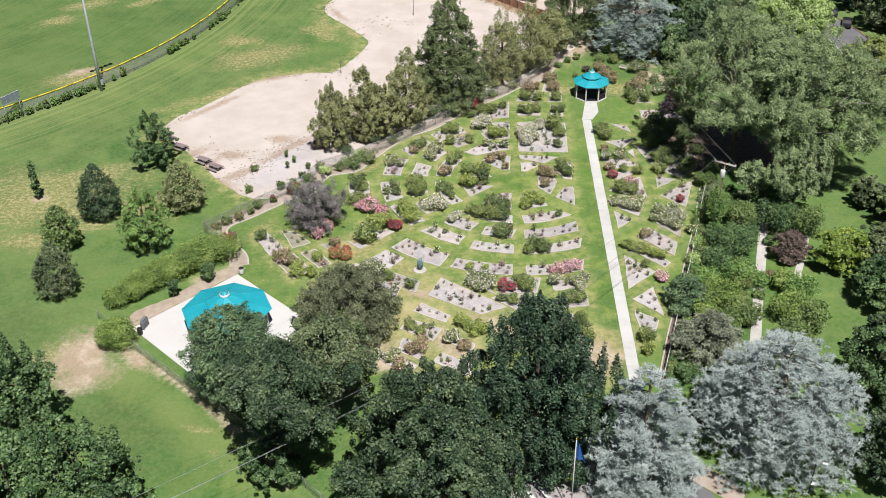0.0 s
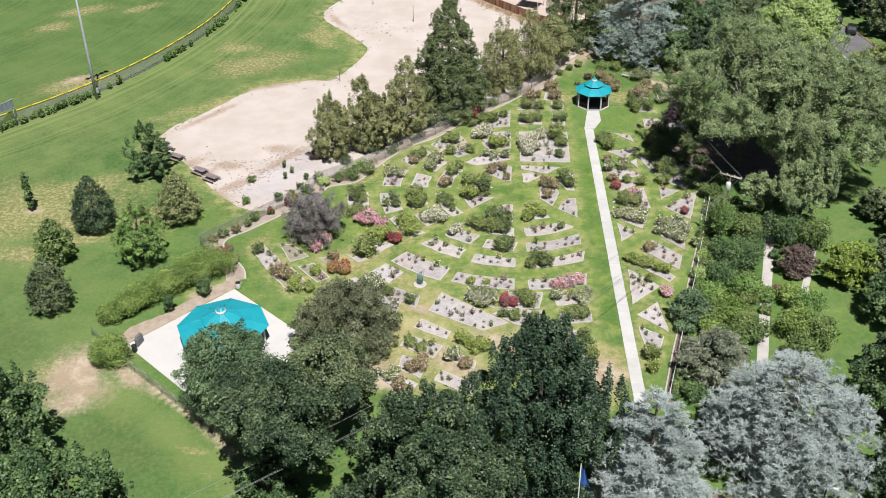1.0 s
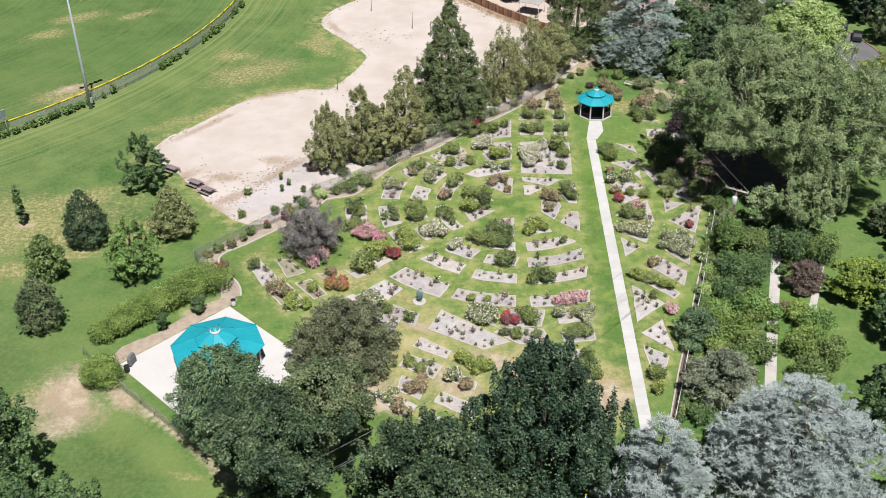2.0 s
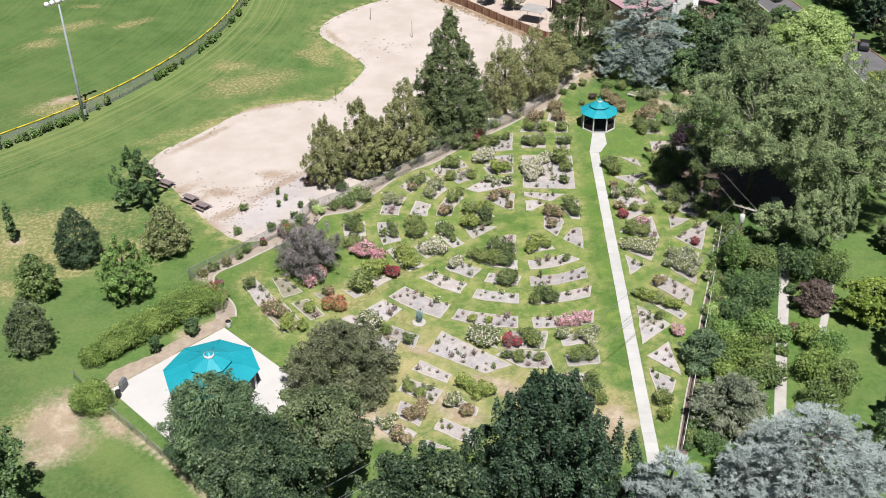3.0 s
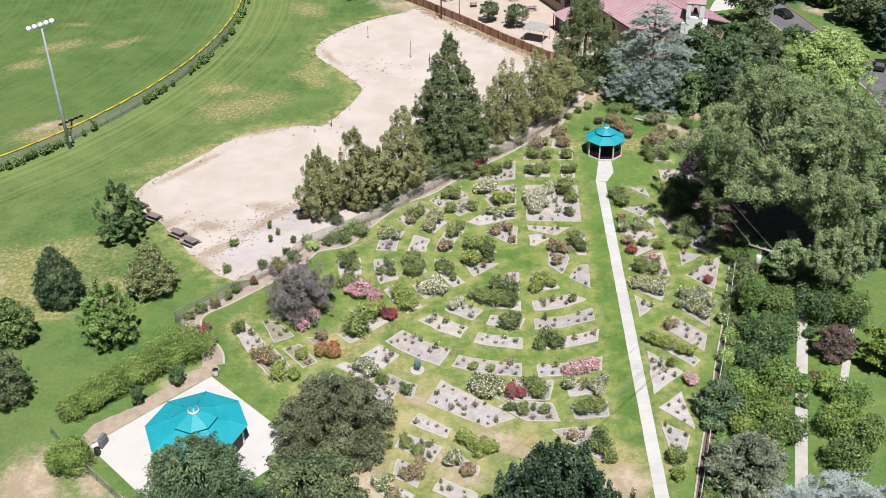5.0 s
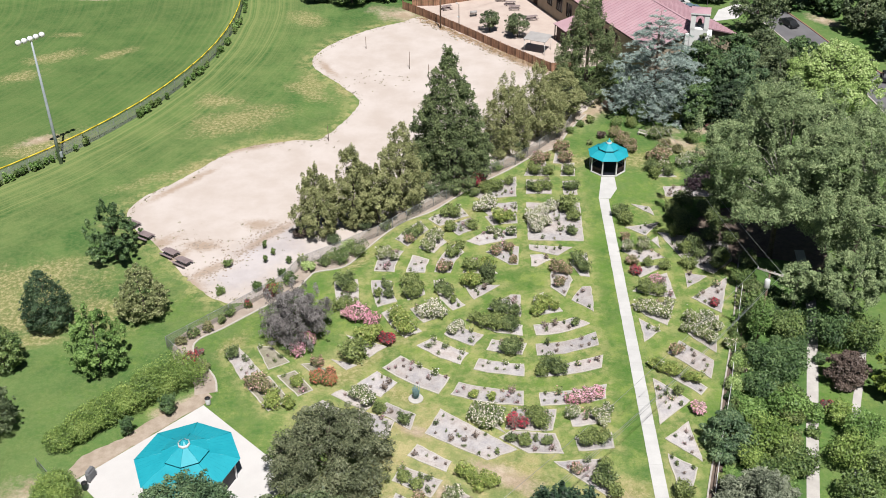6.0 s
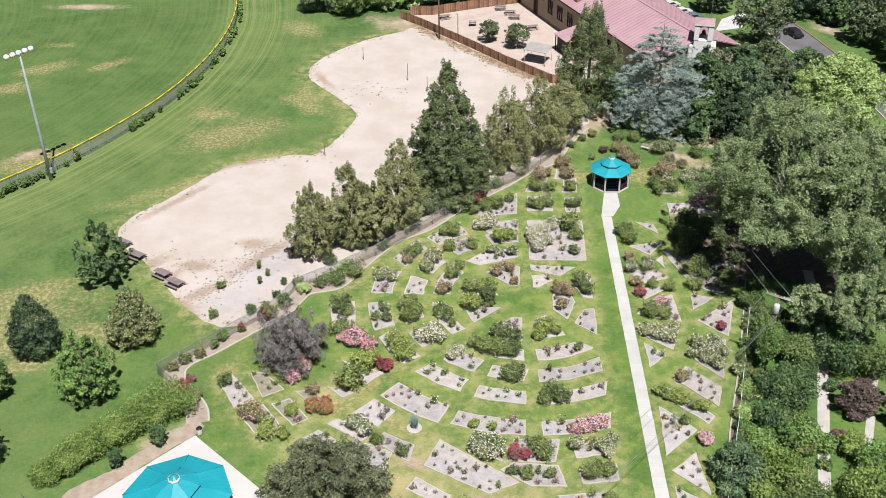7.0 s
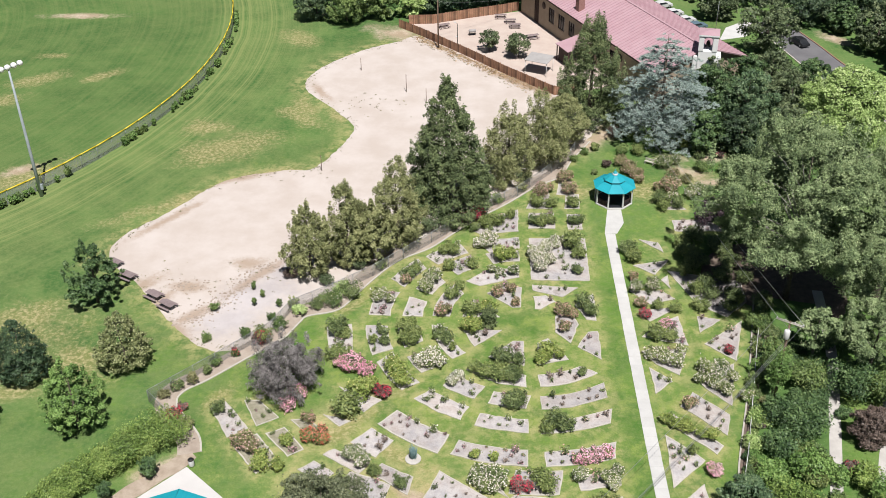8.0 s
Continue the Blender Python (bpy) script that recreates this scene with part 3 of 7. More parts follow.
def leaf_blades(rng, at, d, size, slim, rise, hang):
    """Three-cornered leaves at places, turned mostly outwards and up."""
    count = len(at)
    nrm = unit(d + rng.normal(size=(count, 3)) * 0.75 + np.array([0, 0, rise]))
    out = d * np.array([1, 1, 0.3]) + rng.normal(size=(count, 3)) * (0.35 if slim > 1.5 else 1.0) - np.array([0, 0, hang])
    t = unit(out - nrm * (out * nrm).sum(1, keepdims=True))
    b = np.cross(nrm, t)
    s = size * rng.uniform(0.6, 1.25, count)[:, None]
    t, b = t * s * math.sqrt(slim) / 2, b * s / math.sqrt(slim) / 2
    return np.stack([at - t * 0.6 - b * 0.9, at - t * 0.6 + b * 0.9, at + t], 1)


def leaf_cloud(rng, clumps, count, size, slim=1.0, rise=0.45, hang=0.0, fill=0.22):
    """Leaves on and in clumps (x, y, z, radius across, radius up). slim: length to width; hang: how far the tips droop."""
    c = np.asarray(clumps, dtype=float)
    count = 2 * count
    w = c[:, 3] * (c[:, 3] + c[:, 4])
    pick = rng.choice(len(c), count, p=w / w.sum())
    d = unit(rng.normal(size=(count, 3)))
    d[:, 2] = np.where(rng.random(count) < 0.6, np.abs(d[:, 2]), d[:, 2])
    deep = np.where(rng.random(count) < fill, rng.uniform(0.35, 0.8, count), rng.uniform(0.8, 1.05, count) + np.where(rng.random(count) < 0.22, rng.exponential(0.16, count), 0.0))
    r = np.stack([c[pick, 3], c[pick, 3], c[pick, 4]], 1)
    return leaf_blades(rng, c[pick, :3] + d * r * deep[:, None], d, size, slim, rise, hang)


def leaf_shell(rng, height, radius, low, profile, count, size, slim=1.0, rise=0.45, hang=0.0):
    """Leaves over the whole crown's lumpy outline, which close it between the clumps."""
    count = 2 * count
    hs, rs = (np.array(v) for v in zip(*profile))
    f = rng.random(count * 4)
    f = f[rng.random(len(f)) < np.interp(f, hs, rs) + 0.05][:count]
    count = len(f)
    a = rng.uniform(0, 2 * math.pi, count)
    ph = rng.uniform(0, 6.28, 6)
    lump = sum(np.sin(k * a + ph[i] + m * f) for i, (k, m) in enumerate(((2, 5), (3, -9), (5, 14), (7, -21), (9, 30), (12, -41)))) / 6
    rr = np.interp(f, hs, rs) * radius * (0.76 + 0.3 * lump + rng.normal(size=count) * 0.05)
    slope = np.interp(f + 0.06, hs, rs) - np.interp(f - 0.06, hs, rs)
    d = unit(np.stack([np.cos(a), np.sin(a), -slope * radius / (0.12 * (height - low)) * 0.8 + 0.1], 1))
    at = np.stack([rr * np.cos(a), rr * np.sin(a), low + f * (height - low) * 0.97], 1)
    return leaf_blades(rng, at, d, size, slim, rise, hang)


def crown_clumps(rng, height, radius, low, profile, n, clump, flat=0.8):
    """Clumps inside a turned outline: profile holds (share of the crown's height, share of the radius)."""
    hs, rs = zip(*profile)
    out = []
    while len(out) < n:
        f = rng.random()
        edge = np.interp(f, hs, rs)
        if rng.random() > edge + 0.08:
            continue
        k = math.sqrt(rng.uniform(0.12, 1.0))
        a = rng.uniform(0, 2 * math.pi)
        size = clump * radius * rng.uniform(0.7, 1.3) * (0.55 + 0.45 * edge)
        rr = max(edge * radius * k - size * 0.45 * k, 0) * rng.uniform(0.92, 1.1)
        if rng.random() < 0.3:
            size *= rng.uniform(0.4, 0.65)
            rr = edge * radius * rng.uniform(0.88, 1.06)
        z = low + f * (height - low) - size * flat * 0.7 * f
        out.append((rr * math.cos(a), rr * math.sin(a), z, size, size * flat))
    return out


def lobed_clumps(rng, big, n, size, flat):
    """Clumps over the upper and outer sides of a crown's great lobes."""
    w = np.array([b[3] ** 2 for b in big])
    out = []
    for i in rng.choice(len(big), n, p=w / w.sum()):
        x, y, z, r, h = big[i]
        d = rng.normal(size=3)
        d[2] = abs(d[2]) if rng.random() < 0.75 else d[2]
        d /= np.linalg.norm(d)
        s = size * rng.uniform(0.65, 1.3)
        out.append((x + d[0] * r * 0.86, y + d[1] * r * 0.86, z + d[2] * h * 0.86, s, s * flat))
    return out


ROUND = [(0, 0.45), (0.15, 0.8), (0.4, 1.0), (0.65, 0.9), (0.85, 0.6), (1, 0.2)]
DOME = [(0, 0.9), (0.2, 1.0), (0.5, 0.92), (0.75, 0.7), (0.92, 0.4), (1, 0.15)]
CONE = [(0, 0.9), (0.12, 1.0), (0.4, 0.78), (0.7, 0.46), (0.9, 0.2), (1, 0.05)]
EGG = [(0, 0.6), (0.15, 0.95), (0.35, 1.0), (0.6, 0.8), (0.85, 0.42), (1, 0.08)]
DOMED = [(0, 0.6), (0.2, 0.92), (0.45, 1.0), (0.65, 0.94), (0.82, 0.76), (0.93, 0.5), (1, 0.2)]
PYRAMID = [(0, 0.8), (0.15, 1.0), (0.4, 0.86), (0.65, 0.56), (0.85, 0.28), (1, 0.06)]
COLUMN = [(0, 0.7), (0.3, 1.0), (0.7, 0.9), (1, 0.3)]
CEDAR = [(0, 0.8), (0.12, 1.0), (0.35, 0.96), (0.6, 0.72), (0.8, 0.44), (0.93, 0.2), (1, 0.05)]
CEDAR_WIDE = [(0, 0.7), (0.15, 1.0), (0.4, 1.0), (0.65, 0.86), (0.85, 0.55), (1, 0.15)]
VASE = [(0, 0.4), (0.3, 0.75), (0.6, 1.0), (0.8, 0.9), (1, 0.4)]


def tree(name, label, x, y, height, radius, leaves, profile=ROUND, low=0.18, clumps=60, clump=0.28, count=9000, size=0.34, slim=1.0,
         flat=0.8, hang=0.0, rise=0.5, bark=None, trunk=0.045, seed=1, category="tree", group="", bare=0, shell=0.2, spikes=0, hollows=None, plume=(0.055, 0.1), lobes=0, lobe=0.3):
    rng = np.random.default_rng(seed)
    low_z = low * height
    cl = crown_clumps(rng, height, radius, low_z, profile, clumps, clump, flat)
    if lobes:
        cl = lobed_clumps(rng, crown_clumps(rng, height, radius, low_z, profile, lobes, lobe, flat), clumps, clump * radius, flat)
    hs, rs = zip(*profile)
    for _ in range((7 if clumps >= 90 and slim < 3 else 0) if hollows is None else hollows):
        f, a = rng.uniform(0.12, 0.8), rng.uniform(0, 2 * math.pi)
        edge = np.interp(f, hs, rs) * radius * rng.uniform(0.85, 1.05)
        gx, gy, gz, gr = edge * math.cos(a), edge * math.sin(a), low_z + f * (height - low_z), radius * rng.uniform(0.16, 0.3)
        kept = [c for c in cl if math.dist(c[:3], (gx, gy, gz)) > gr]
        cl = kept if len(kept) > 10 else cl
    for _ in range(spikes):
        f = rng.uniform(0.25, 0.98)
        a, edge = rng.uniform(0, 2 * math.pi), np.interp(f, hs, rs) * radius * rng.uniform(0.72, 1.12)
        s = radius * rng.uniform(*plume)
        cl.append((edge * math.cos(a), edge * math.sin(a), low_z + f * (height - low_z) + s, s, s * rng.uniform(2.4, 3.6)))
        if s > 0.5:
            cl.append((*cl[-1][:2], cl[-1][2] + cl[-1][4] * 0.95, s * 0.42, cl[-1][4] * 0.55))
    root = thing(name, x, y, 0, 0, label, category, group)
    r0 = max(trunk * height * 0.5, 0.06)
    lean = rng.normal(size=2) * 0.15
    top = height * 0.86
    spine = [(lean[0] * t * t, lean[1] * t * t, top * t - (0.15 if t == 0 else 0)) for t in (0, 0.12, 0.35, 0.6, 0.8, 1.0)]
    part("trunk", tubes("trunk", [(spine, [r0 * 1.35, r0, r0 * 0.8, r0 * 0.55, r0 * 0.32, r0 * 0.1])], M_BARK if bare else (bark or M_BARK)), root)
    for i in rng.choice(len(cl), min(len(cl), 5 + bare), replace=False):
        cx, cy, cz = cl[i][:3]
        z0 = max(low_z * 0.8, min(cz * 0.7, top * 0.8))
        s = z0 / top
        reach = 1.0 if i % 3 or not bare else 1.12
        run = (((lean[0] * s * s, lean[1] * s * s, z0), (cx * 0.5, cy * 0.5, z0 + (cz - z0) * 0.65), (cx * reach, cy * reach, cz * (reach * 0.5 + 0.5))),
                     (r0 * 0.42 * (1.1 - s), r0 * 0.26 * (1.1 - s), r0 * 0.07))
        part("limb", tubes("limb", [run], bark or M_BARK, 5), root)
    both = np.concatenate([leaf_cloud(rng, cl, int(count * (1 - shell)), size, slim, rise, hang), leaf_shell(rng, height, radius, low_z, profile, int(count * shell), size, slim, rise, hang)])
    part("crown", leaves_mesh("crown", both, leaves), root)
    return root


def layered_conifer(name, label, x, y, height, radius, leaves, profile, branches=170, count=80000, blade=0.34, droop=0.22, lift=0.10, fan=0.34, thick=0.05, low=0.05, tuft=0.42, tiers=0, seed=1, category="cedar"):
    """A conifer of flat, fan-shaped branch sprays in loose tiers, needle tufts along each of them."""
    rng = np.random.default_rng(seed)
    hs, rs = zip(*profile)
    root = thing(name, x, y, 0, 0, label, category)
    r0 = 0.022 * height
    part("trunk", tubes("trunk", [(((0, 0, -0.15), (0.05, 0, height * 0.4), (0, 0.06, height * 0.96)), (r0, r0 * 0.7, r0 * 0.08))], M_BARK), root)
    f = []
    while len(f) < branches:
        v = rng.random()
        if rng.random() < np.interp(v, hs, rs) ** 1.3 + 0.22:
            f.append(v)
    f = np.sort(np.array(f))
    if tiers:
        f = np.clip((np.floor(f * tiers) + 0.5 + rng.normal(size=branches) * 0.10) / tiers, 0.01, 1)
    az = (np.arange(branches) * 2.39996 + rng.normal(size=branches) * 0.35) % (2 * math.pi)
    reach = np.interp(f, hs, rs) * radius * rng.uniform(0.78, 1.1, branches)
    z0 = low * height + f * (height * (1 - low)) - 0.06 * reach
    lean = rng.normal(size=branches) * 0.05 + lift * (0.4 + 1.6 * f)
    for i in range(0, branches, 6):
        out = Vector((math.cos(az[i]), math.sin(az[i]), 0))
        run = [out * (reach[i] * t) + Vector((0, 0, z0[i] + reach[i] * (lean[i] * t - droop * t * t))) for t in (0, 0.35, 0.7, 0.95)]
        part("limb", tubes("limb", [(run, (0.07, 0.05, 0.03, 0.01))], M_BARK, 5), root)
    tufts = count // 26
    w = reach ** 1.45
    b = rng.choice(branches, tufts, p=w / w.sum())
    t = rng.uniform(0.14, 1.0, tufts) ** 0.6
    side = np.clip(rng.normal(size=tufts) * 0.5, -1, 1) * fan * (1.12 - t) ** 0.5
    t = np.clip(t + np.abs(side) * 0.25, 0, 1.04)
    ca, sa = np.cos(az[b]), np.sin(az[b])
    along, across = reach[b] * t, reach[b] * side
    zz = z0[b] + reach[b] * (lean[b] * t - droop * t * t) - np.abs(across) * 0.2 + np.abs(rng.normal(size=tufts)) * thick * (1 + reach[b] * 0.5)
    centre = np.stack([along * ca - across * sa, along * sa + across * ca, zz], 1)
    girth = tuft * rng.uniform(0.6, 1.35, tufts)
    k = rng.integers(tufts, size=count)
    ray = rng.normal(size=(count, 3)) * np.array([1, 1, 0.55]) + np.array([0, 0, 0.25]) + 0.75 * np.stack([ca[k], sa[k], np.zeros(count)], 1)
    d = unit(ray)
    at = centre[k] + d * (girth[k] * rng.uniform(0.15, 1.0, count) ** 0.8)[:, None] * np.array([1, 1, 0.6])
    nrm = unit(np.array([0, 0, 0.8]) + rng.normal(size=(count, 3)) * 0.55)
    side_way = unit(np.cross(nrm, d))
    size = (blade * rng.uniform(0.6, 1.2, count))[:, None]
    q = np.stack([at - d * size * 0.45 - side_way * size * 0.12, at - d * size * 0.45 + side_way * size * 0.12, at + d * size * 0.6], 1)
    part("crown", leaves_mesh("crown", q, leaves), root)
    return root


def bush(name, label, x, y, height, radius, leaves, count=700, size=0.22, seed=1, category="shrub", petals=None, many=0, petal=0.13, group="", clumps=9, stems=True):
    rng = np.random.default_rng(seed)
    cl = [(0, 0, height * 0.45, radius * 0.6, height * 0.42)]
    for _ in range(clumps):
        a, k = rng.uniform(0, 2 * math.pi), math.sqrt(rng.uniform(0.1, 1))
        s = radius * rng.uniform(0.28, 0.48)
        cl.append((math.cos(a) * k * (radius - s), math.sin(a) * k * (radius - s), min(height * rng.uniform(0.3, 0.8), height - s * 0.5), s, s * rng.uniform(0.7, 1.2)))
    for _ in range(int(4 + 7 * radius)):
        a, k = rng.uniform(0, 2 * math.pi), math.sqrt(rng.uniform(0.05, 0.95)) * radius * 0.9
        s = rng.uniform(0.09, 0.17) * (0.6 + 0.4 * radius)
        cl.append((math.cos(a) * k, math.sin(a) * k, height * rng.uniform(0.62, 0.98) * (1 - 0.25 * (k / radius) ** 2), s, s * rng.uniform(1.4, 2.6)))
    root = thing(name, x, y, 0, rng.uniform(0, 360), label, category, group)
    runs = []
    for i in range(5):
        a = rng.uniform(0, 2 * math.pi)
        cx, cy, cz = cl[i + 1][:3] if i + 1 < len(cl) else cl[0][:3]
        runs.append((((0.06 * math.cos(a), 0.06 * math.sin(a), -0.05), (cx * 0.5, cy * 0.5, cz * 0.5), (cx, cy, cz)), (0.022, 0.016, 0.006)))
    if stems:
        part("stem", tubes("stem", runs, M_BARK, 5), root)
    part("foliage", leaves_mesh("foliage", leaf_cloud(rng, cl, count, size, 1.2), leaves), root)
    if petals:
        q = leaf_cloud(rng, [(c[0], c[1], c[2], c[3] * 1.06, c[4] * 1.08) for c in cl[1:]], many, petal, 1.0, 0.9, 0, 0.0)
        part("blossoms", leaves_mesh("blossoms", q, petals), root)
    return root

# ---- ground and paving ----


def ragged(line, amount, seed=9):
    """A closed outline cut finer and roughened."""
    rng = random.Random(seed)
    out = []
    for p, q in zip(line, line[1:] + line[:1]):
        k = max(int(math.dist(p, q) / 0.7), 1)
        for i in range(k):
            out.append((p[0] + (q[0] - p[0]) * i / k + rng.uniform(-amount, amount), p[1] + (q[1] - p[1]) * i / k + rng.uniform(-amount, amount)))
    return out


SAND_LINE = [(-41, 146.5), (-46, 152), (-45.8, 157.8), (-40.4, 164.6), (-33.6, 173.6), (-25.2, 176.5), (-20, 177.6), (-15, 189.8), (-17.9, 196.8),
             (-24.9, 207.6), (-22.6, 216.4), (-15.6, 224.3), (-9.1, 228.3), (-4, 231), (5.3, 220.6), (12.4, 211.5), (20.1, 203), (27, 194), (21, 181),
             (10, 167.5), (-3, 154.5), (-11, 147), (-18, 141), (-22, 135.5), (-26, 131.8), (-30.2, 132.8), (-35.6, 138.9)]
tagged(new("sand_court", prism("sand_court", ragged(spline(SAND_LINE, True, 5), 0.13), -0.05, 0.012, M_SAND)), "wide pale sand lot with weedy ragged edges", "sand", kind="structure")

# the long walk to the gazebo, poured in panels


def concrete_path():
    root = thing("pavement", label="straight pale concrete footpath leading to the gazebo", category="footpath", kind="structure")
    a, b = Vector((20.8, 78.0)), Vector((23.35, 156.4))
    d = (b - a).normalized()
    side = Vector((d.y, -d.x))
    total = (b - a).length
    n = 52
    step = total / n
    me = box("panel", 1.42, step - 0.012, 0.10, M_CONCRETE, 0.008, Matrix.Translation((0, 0, -0.06)))
    turn = math.degrees(math.atan2(d.y, d.x)) - 90
    rng = random.Random(4)
    for i in range(n):
        c = a + d * (step * (i + 0.5)) + side * rng.uniform(-0.015, 0.015)
        part("panel", me, root, m=pose(c.x, c.y, rng.uniform(0, 0.006), 0, 0, turn))
    part("panel", prism("panel", [(22.6, 156.46), (24.35, 156.5), (25.7, 159.3), (25.75, 160.2), (25.85, 163.0), (23.85, 163.0)], -0.06, 0.045, M_CONCRETE, 0.008), root)


concrete_path()


def pavilion_slab():
    c = Vector((-28.3, 102.0))
    u, v = Vector((-0.70, -0.714)), Vector((0.714, -0.70))
    pts = [c + u * a + v * b for a, b in ((7.9, -6.6), (7.9, 10.1), (-7.9, 10.1), (-7.9, -6.6))]
    tagged(new("pavement_slab", prism("pavement_slab", [(p.x, p.y) for p in pts], -0.1, 0.07, M_SLAB, 0.02)), "bright white new concrete slab under the pavilion", "slab", kind="structure")


pavilion_slab()
tagged(new("soil_bed", prism("soil_bed", ragged([(-38.62, 101.1), (-27.5, 112.4), (-26.6, 113.6), (-27.6, 114.8), (-29.3, 113.6), (-31.6, 110.8), (-33.4, 109.5), (-35.3, 107.0), (-38.9, 104.6), (-39.8, 102.4)], 0.12, 5), -0.05, 0.022, M_BARESOIL)), "bare pinkish-tan soil strip between hedge and slab", "soil", kind="structure")

# garden edge: a curb with a mulch strip up to the fence
EDGE = [(-26.4, 114.5), (-27.2, 117.2), (-30.4, 121.8), (-30.3, 124.2), (-27.7, 126.4), (-23.6, 130.4), (-20, 133.8), (-18.2, 137.2), (-17.3, 138.4), (-13.5, 139.7),
        (-10.8, 144.1), (-6.6, 150.2), (-2, 153.5), (1.2, 157.1), (5.3, 161.5), (9.6, 165.4), (14.2, 170.2), (17.9, 172.9), (20.5, 178.5), (24.0, 184.5)]
edge_line = spline(EDGE, steps=5)
tagged(new("curb", band("curb", edge_line, 0.11, -0.11, -0.05, 0.10, M_CURB)), "winding pale concrete curb along the rose garden", "curb", kind="structure")
tagged(new("mulch_strip", band("mulch_strip", edge_line, 2.5, 0.11, -0.05, 0.03, M_MULCH)), "brown mulch strip between the curb and the chain-link fence", "mulch", kind="structure")
RIGHT_EDGE = [(23.5, 89.5), (24.5, 92.8), (26.8, 100.2), (29.4, 107.6), (30.8, 112.4), (33.8, 121.4), (35.7, 127.6), (39.6, 141.2)]
right_line = spline(RIGHT_EDGE, steps=5)
tagged(new("curb_east", band("curb_east", right_line, 0.05, -0.13, -0.05, 0.14, M_CURB)), "pale concrete curb at the garden's planted border", "curb", kind="structure")
tagged(new("mulch_border", band("mulch_border", right_line, -0.13, -1.2, -0.05, 0.04, M_DARKMULCH)), "dark mulch border under the rail", "mulch", kind="structure")
tagged(new("ivy_bed", band("ivy_bed", right_line, -1.2, -9.5, -0.05, 0.035, M_IVY)), "rough ivy ground under the shrub belt", "ground cover", kind="structure")
# dark sheet on the lawn whose colour deepens the shade below the cottonwoods
tagged(new("shade_bed", prism("shade_bed", ragged(spline([(33.5, 141.5), (38.9, 138.8), (38.0, 131.5), (43, 132.5), (49, 136), (52, 143), (50, 151), (41, 153.5), (35, 149)], True, 4), 0.2, 6), -0.05, 0.022, M_DARKMULCH)), "dark soil sheet added to deepen the cottonwoods' shade", "soil", kind="structure")
WALK_EAST = spline([(33.5, 86), (35.2, 92.6), (38.9, 105.5), (42.9, 118.9), (46, 130), (48, 142)], steps=5)
tagged(new("footpath_east", band("footpath_east", WALK_EAST, 0.64, -0.64, -0.05, 0.045, M_FOOTPATH)), "pale worn footpath between shrubs", "footpath", kind="structure")
WALK_FAR = spline([(42.0, 100), (44.8, 109.3), (47.4, 115.6), (49.5, 121)], steps=5)
tagged(new("footpath_side", band("footpath_side", WALK_FAR, 0.45, -0.45, -0.05, 0.03, M_FOOTPATH)), "narrow pale path at the lawn's edge", "footpath", kind="structure")
# road behind the trees
ROAD = spline([(66, 236), (69.2, 222.5), (71.6, 211), (76.0, 198), (78, 186), (77.5, 166), (76.5, 150), (80, 130)], steps=6)
tagged(new("road", band("road", ROAD, 3.7, -3.7, -0.08, 0.02, M_ASPHALT)), "curving grey asphalt park road", "road", kind="structure")
tagged(new("road_curb_far", band("road_curb_far", ROAD, 3.95, 3.7, -0.05, 0.15, M_REDCURB)), "red-painted road curb", "curb", kind="structure")
tagged(new("road_curb_near", band("road_curb_near", ROAD, -3.7, -3.95, -0.05, 0.15, M_CURB)), "pale concrete road curb", "curb", kind="structure")
tagged(new("driveway", prism("driveway", [(54.6, 226.4), (60.2, 228.0), (64.0, 234.4), (62.0, 236.4), (57.4, 232.9)], -0.05, 0.03, M_CONCRETE)), "pale concrete driveway beside the hall", "driveway", kind="structure")
tagged(new("patio", prism("patio", [(-6.2, 234.8), (5.4, 220.9), (12.5, 211.8), (20.0, 203.4), (33.5, 206), (32.6, 207.4), (20.2, 237.4), (17.4, 244.3), (12.0, 242.8), (6.0, 240.8), (-1.6, 237.9), (-6.4, 237.9)], -0.05, 0.03, M_PATIO)), "sunlit pinkish patio behind the hall", "patio", kind="structure")
tagged(new("plaza", prism("plaza", [(2.5, 69), (13, 66), (14.5, 73.5), (11.2, 77.2), (6.5, 76.8)], -0.05, 0.03, M_FORECOURT)), "grey-mauve paved forecourt under the trees", "paving", kind="structure")
tagged(new("driveway_near", prism("driveway_near", [(20.5, 66), (27.5, 66), (26.2, 73.2), (24.2, 75.4), (22.0, 74)], -0.05, 0.025, M_ASPHALT)), "grey asphalt driveway end", "driveway", kind="structure")
tagged(new("bare_verge", prism("bare_verge", spline([(24.2, 75.6), (26.4, 73.3), (28.2, 72), (29.4, 73.4), (27.2, 76.2), (24.8, 77.2)], True, 4), -0.05, 0.018, M_MULCH)), "bare reddish soil beside the driveway", "soil", kind="structure")

# ---- rose beds ----
CENTRE, LEAN_GARDEN = Vector((10.4, 136.9)), radians(-2.2)
BEDS = []


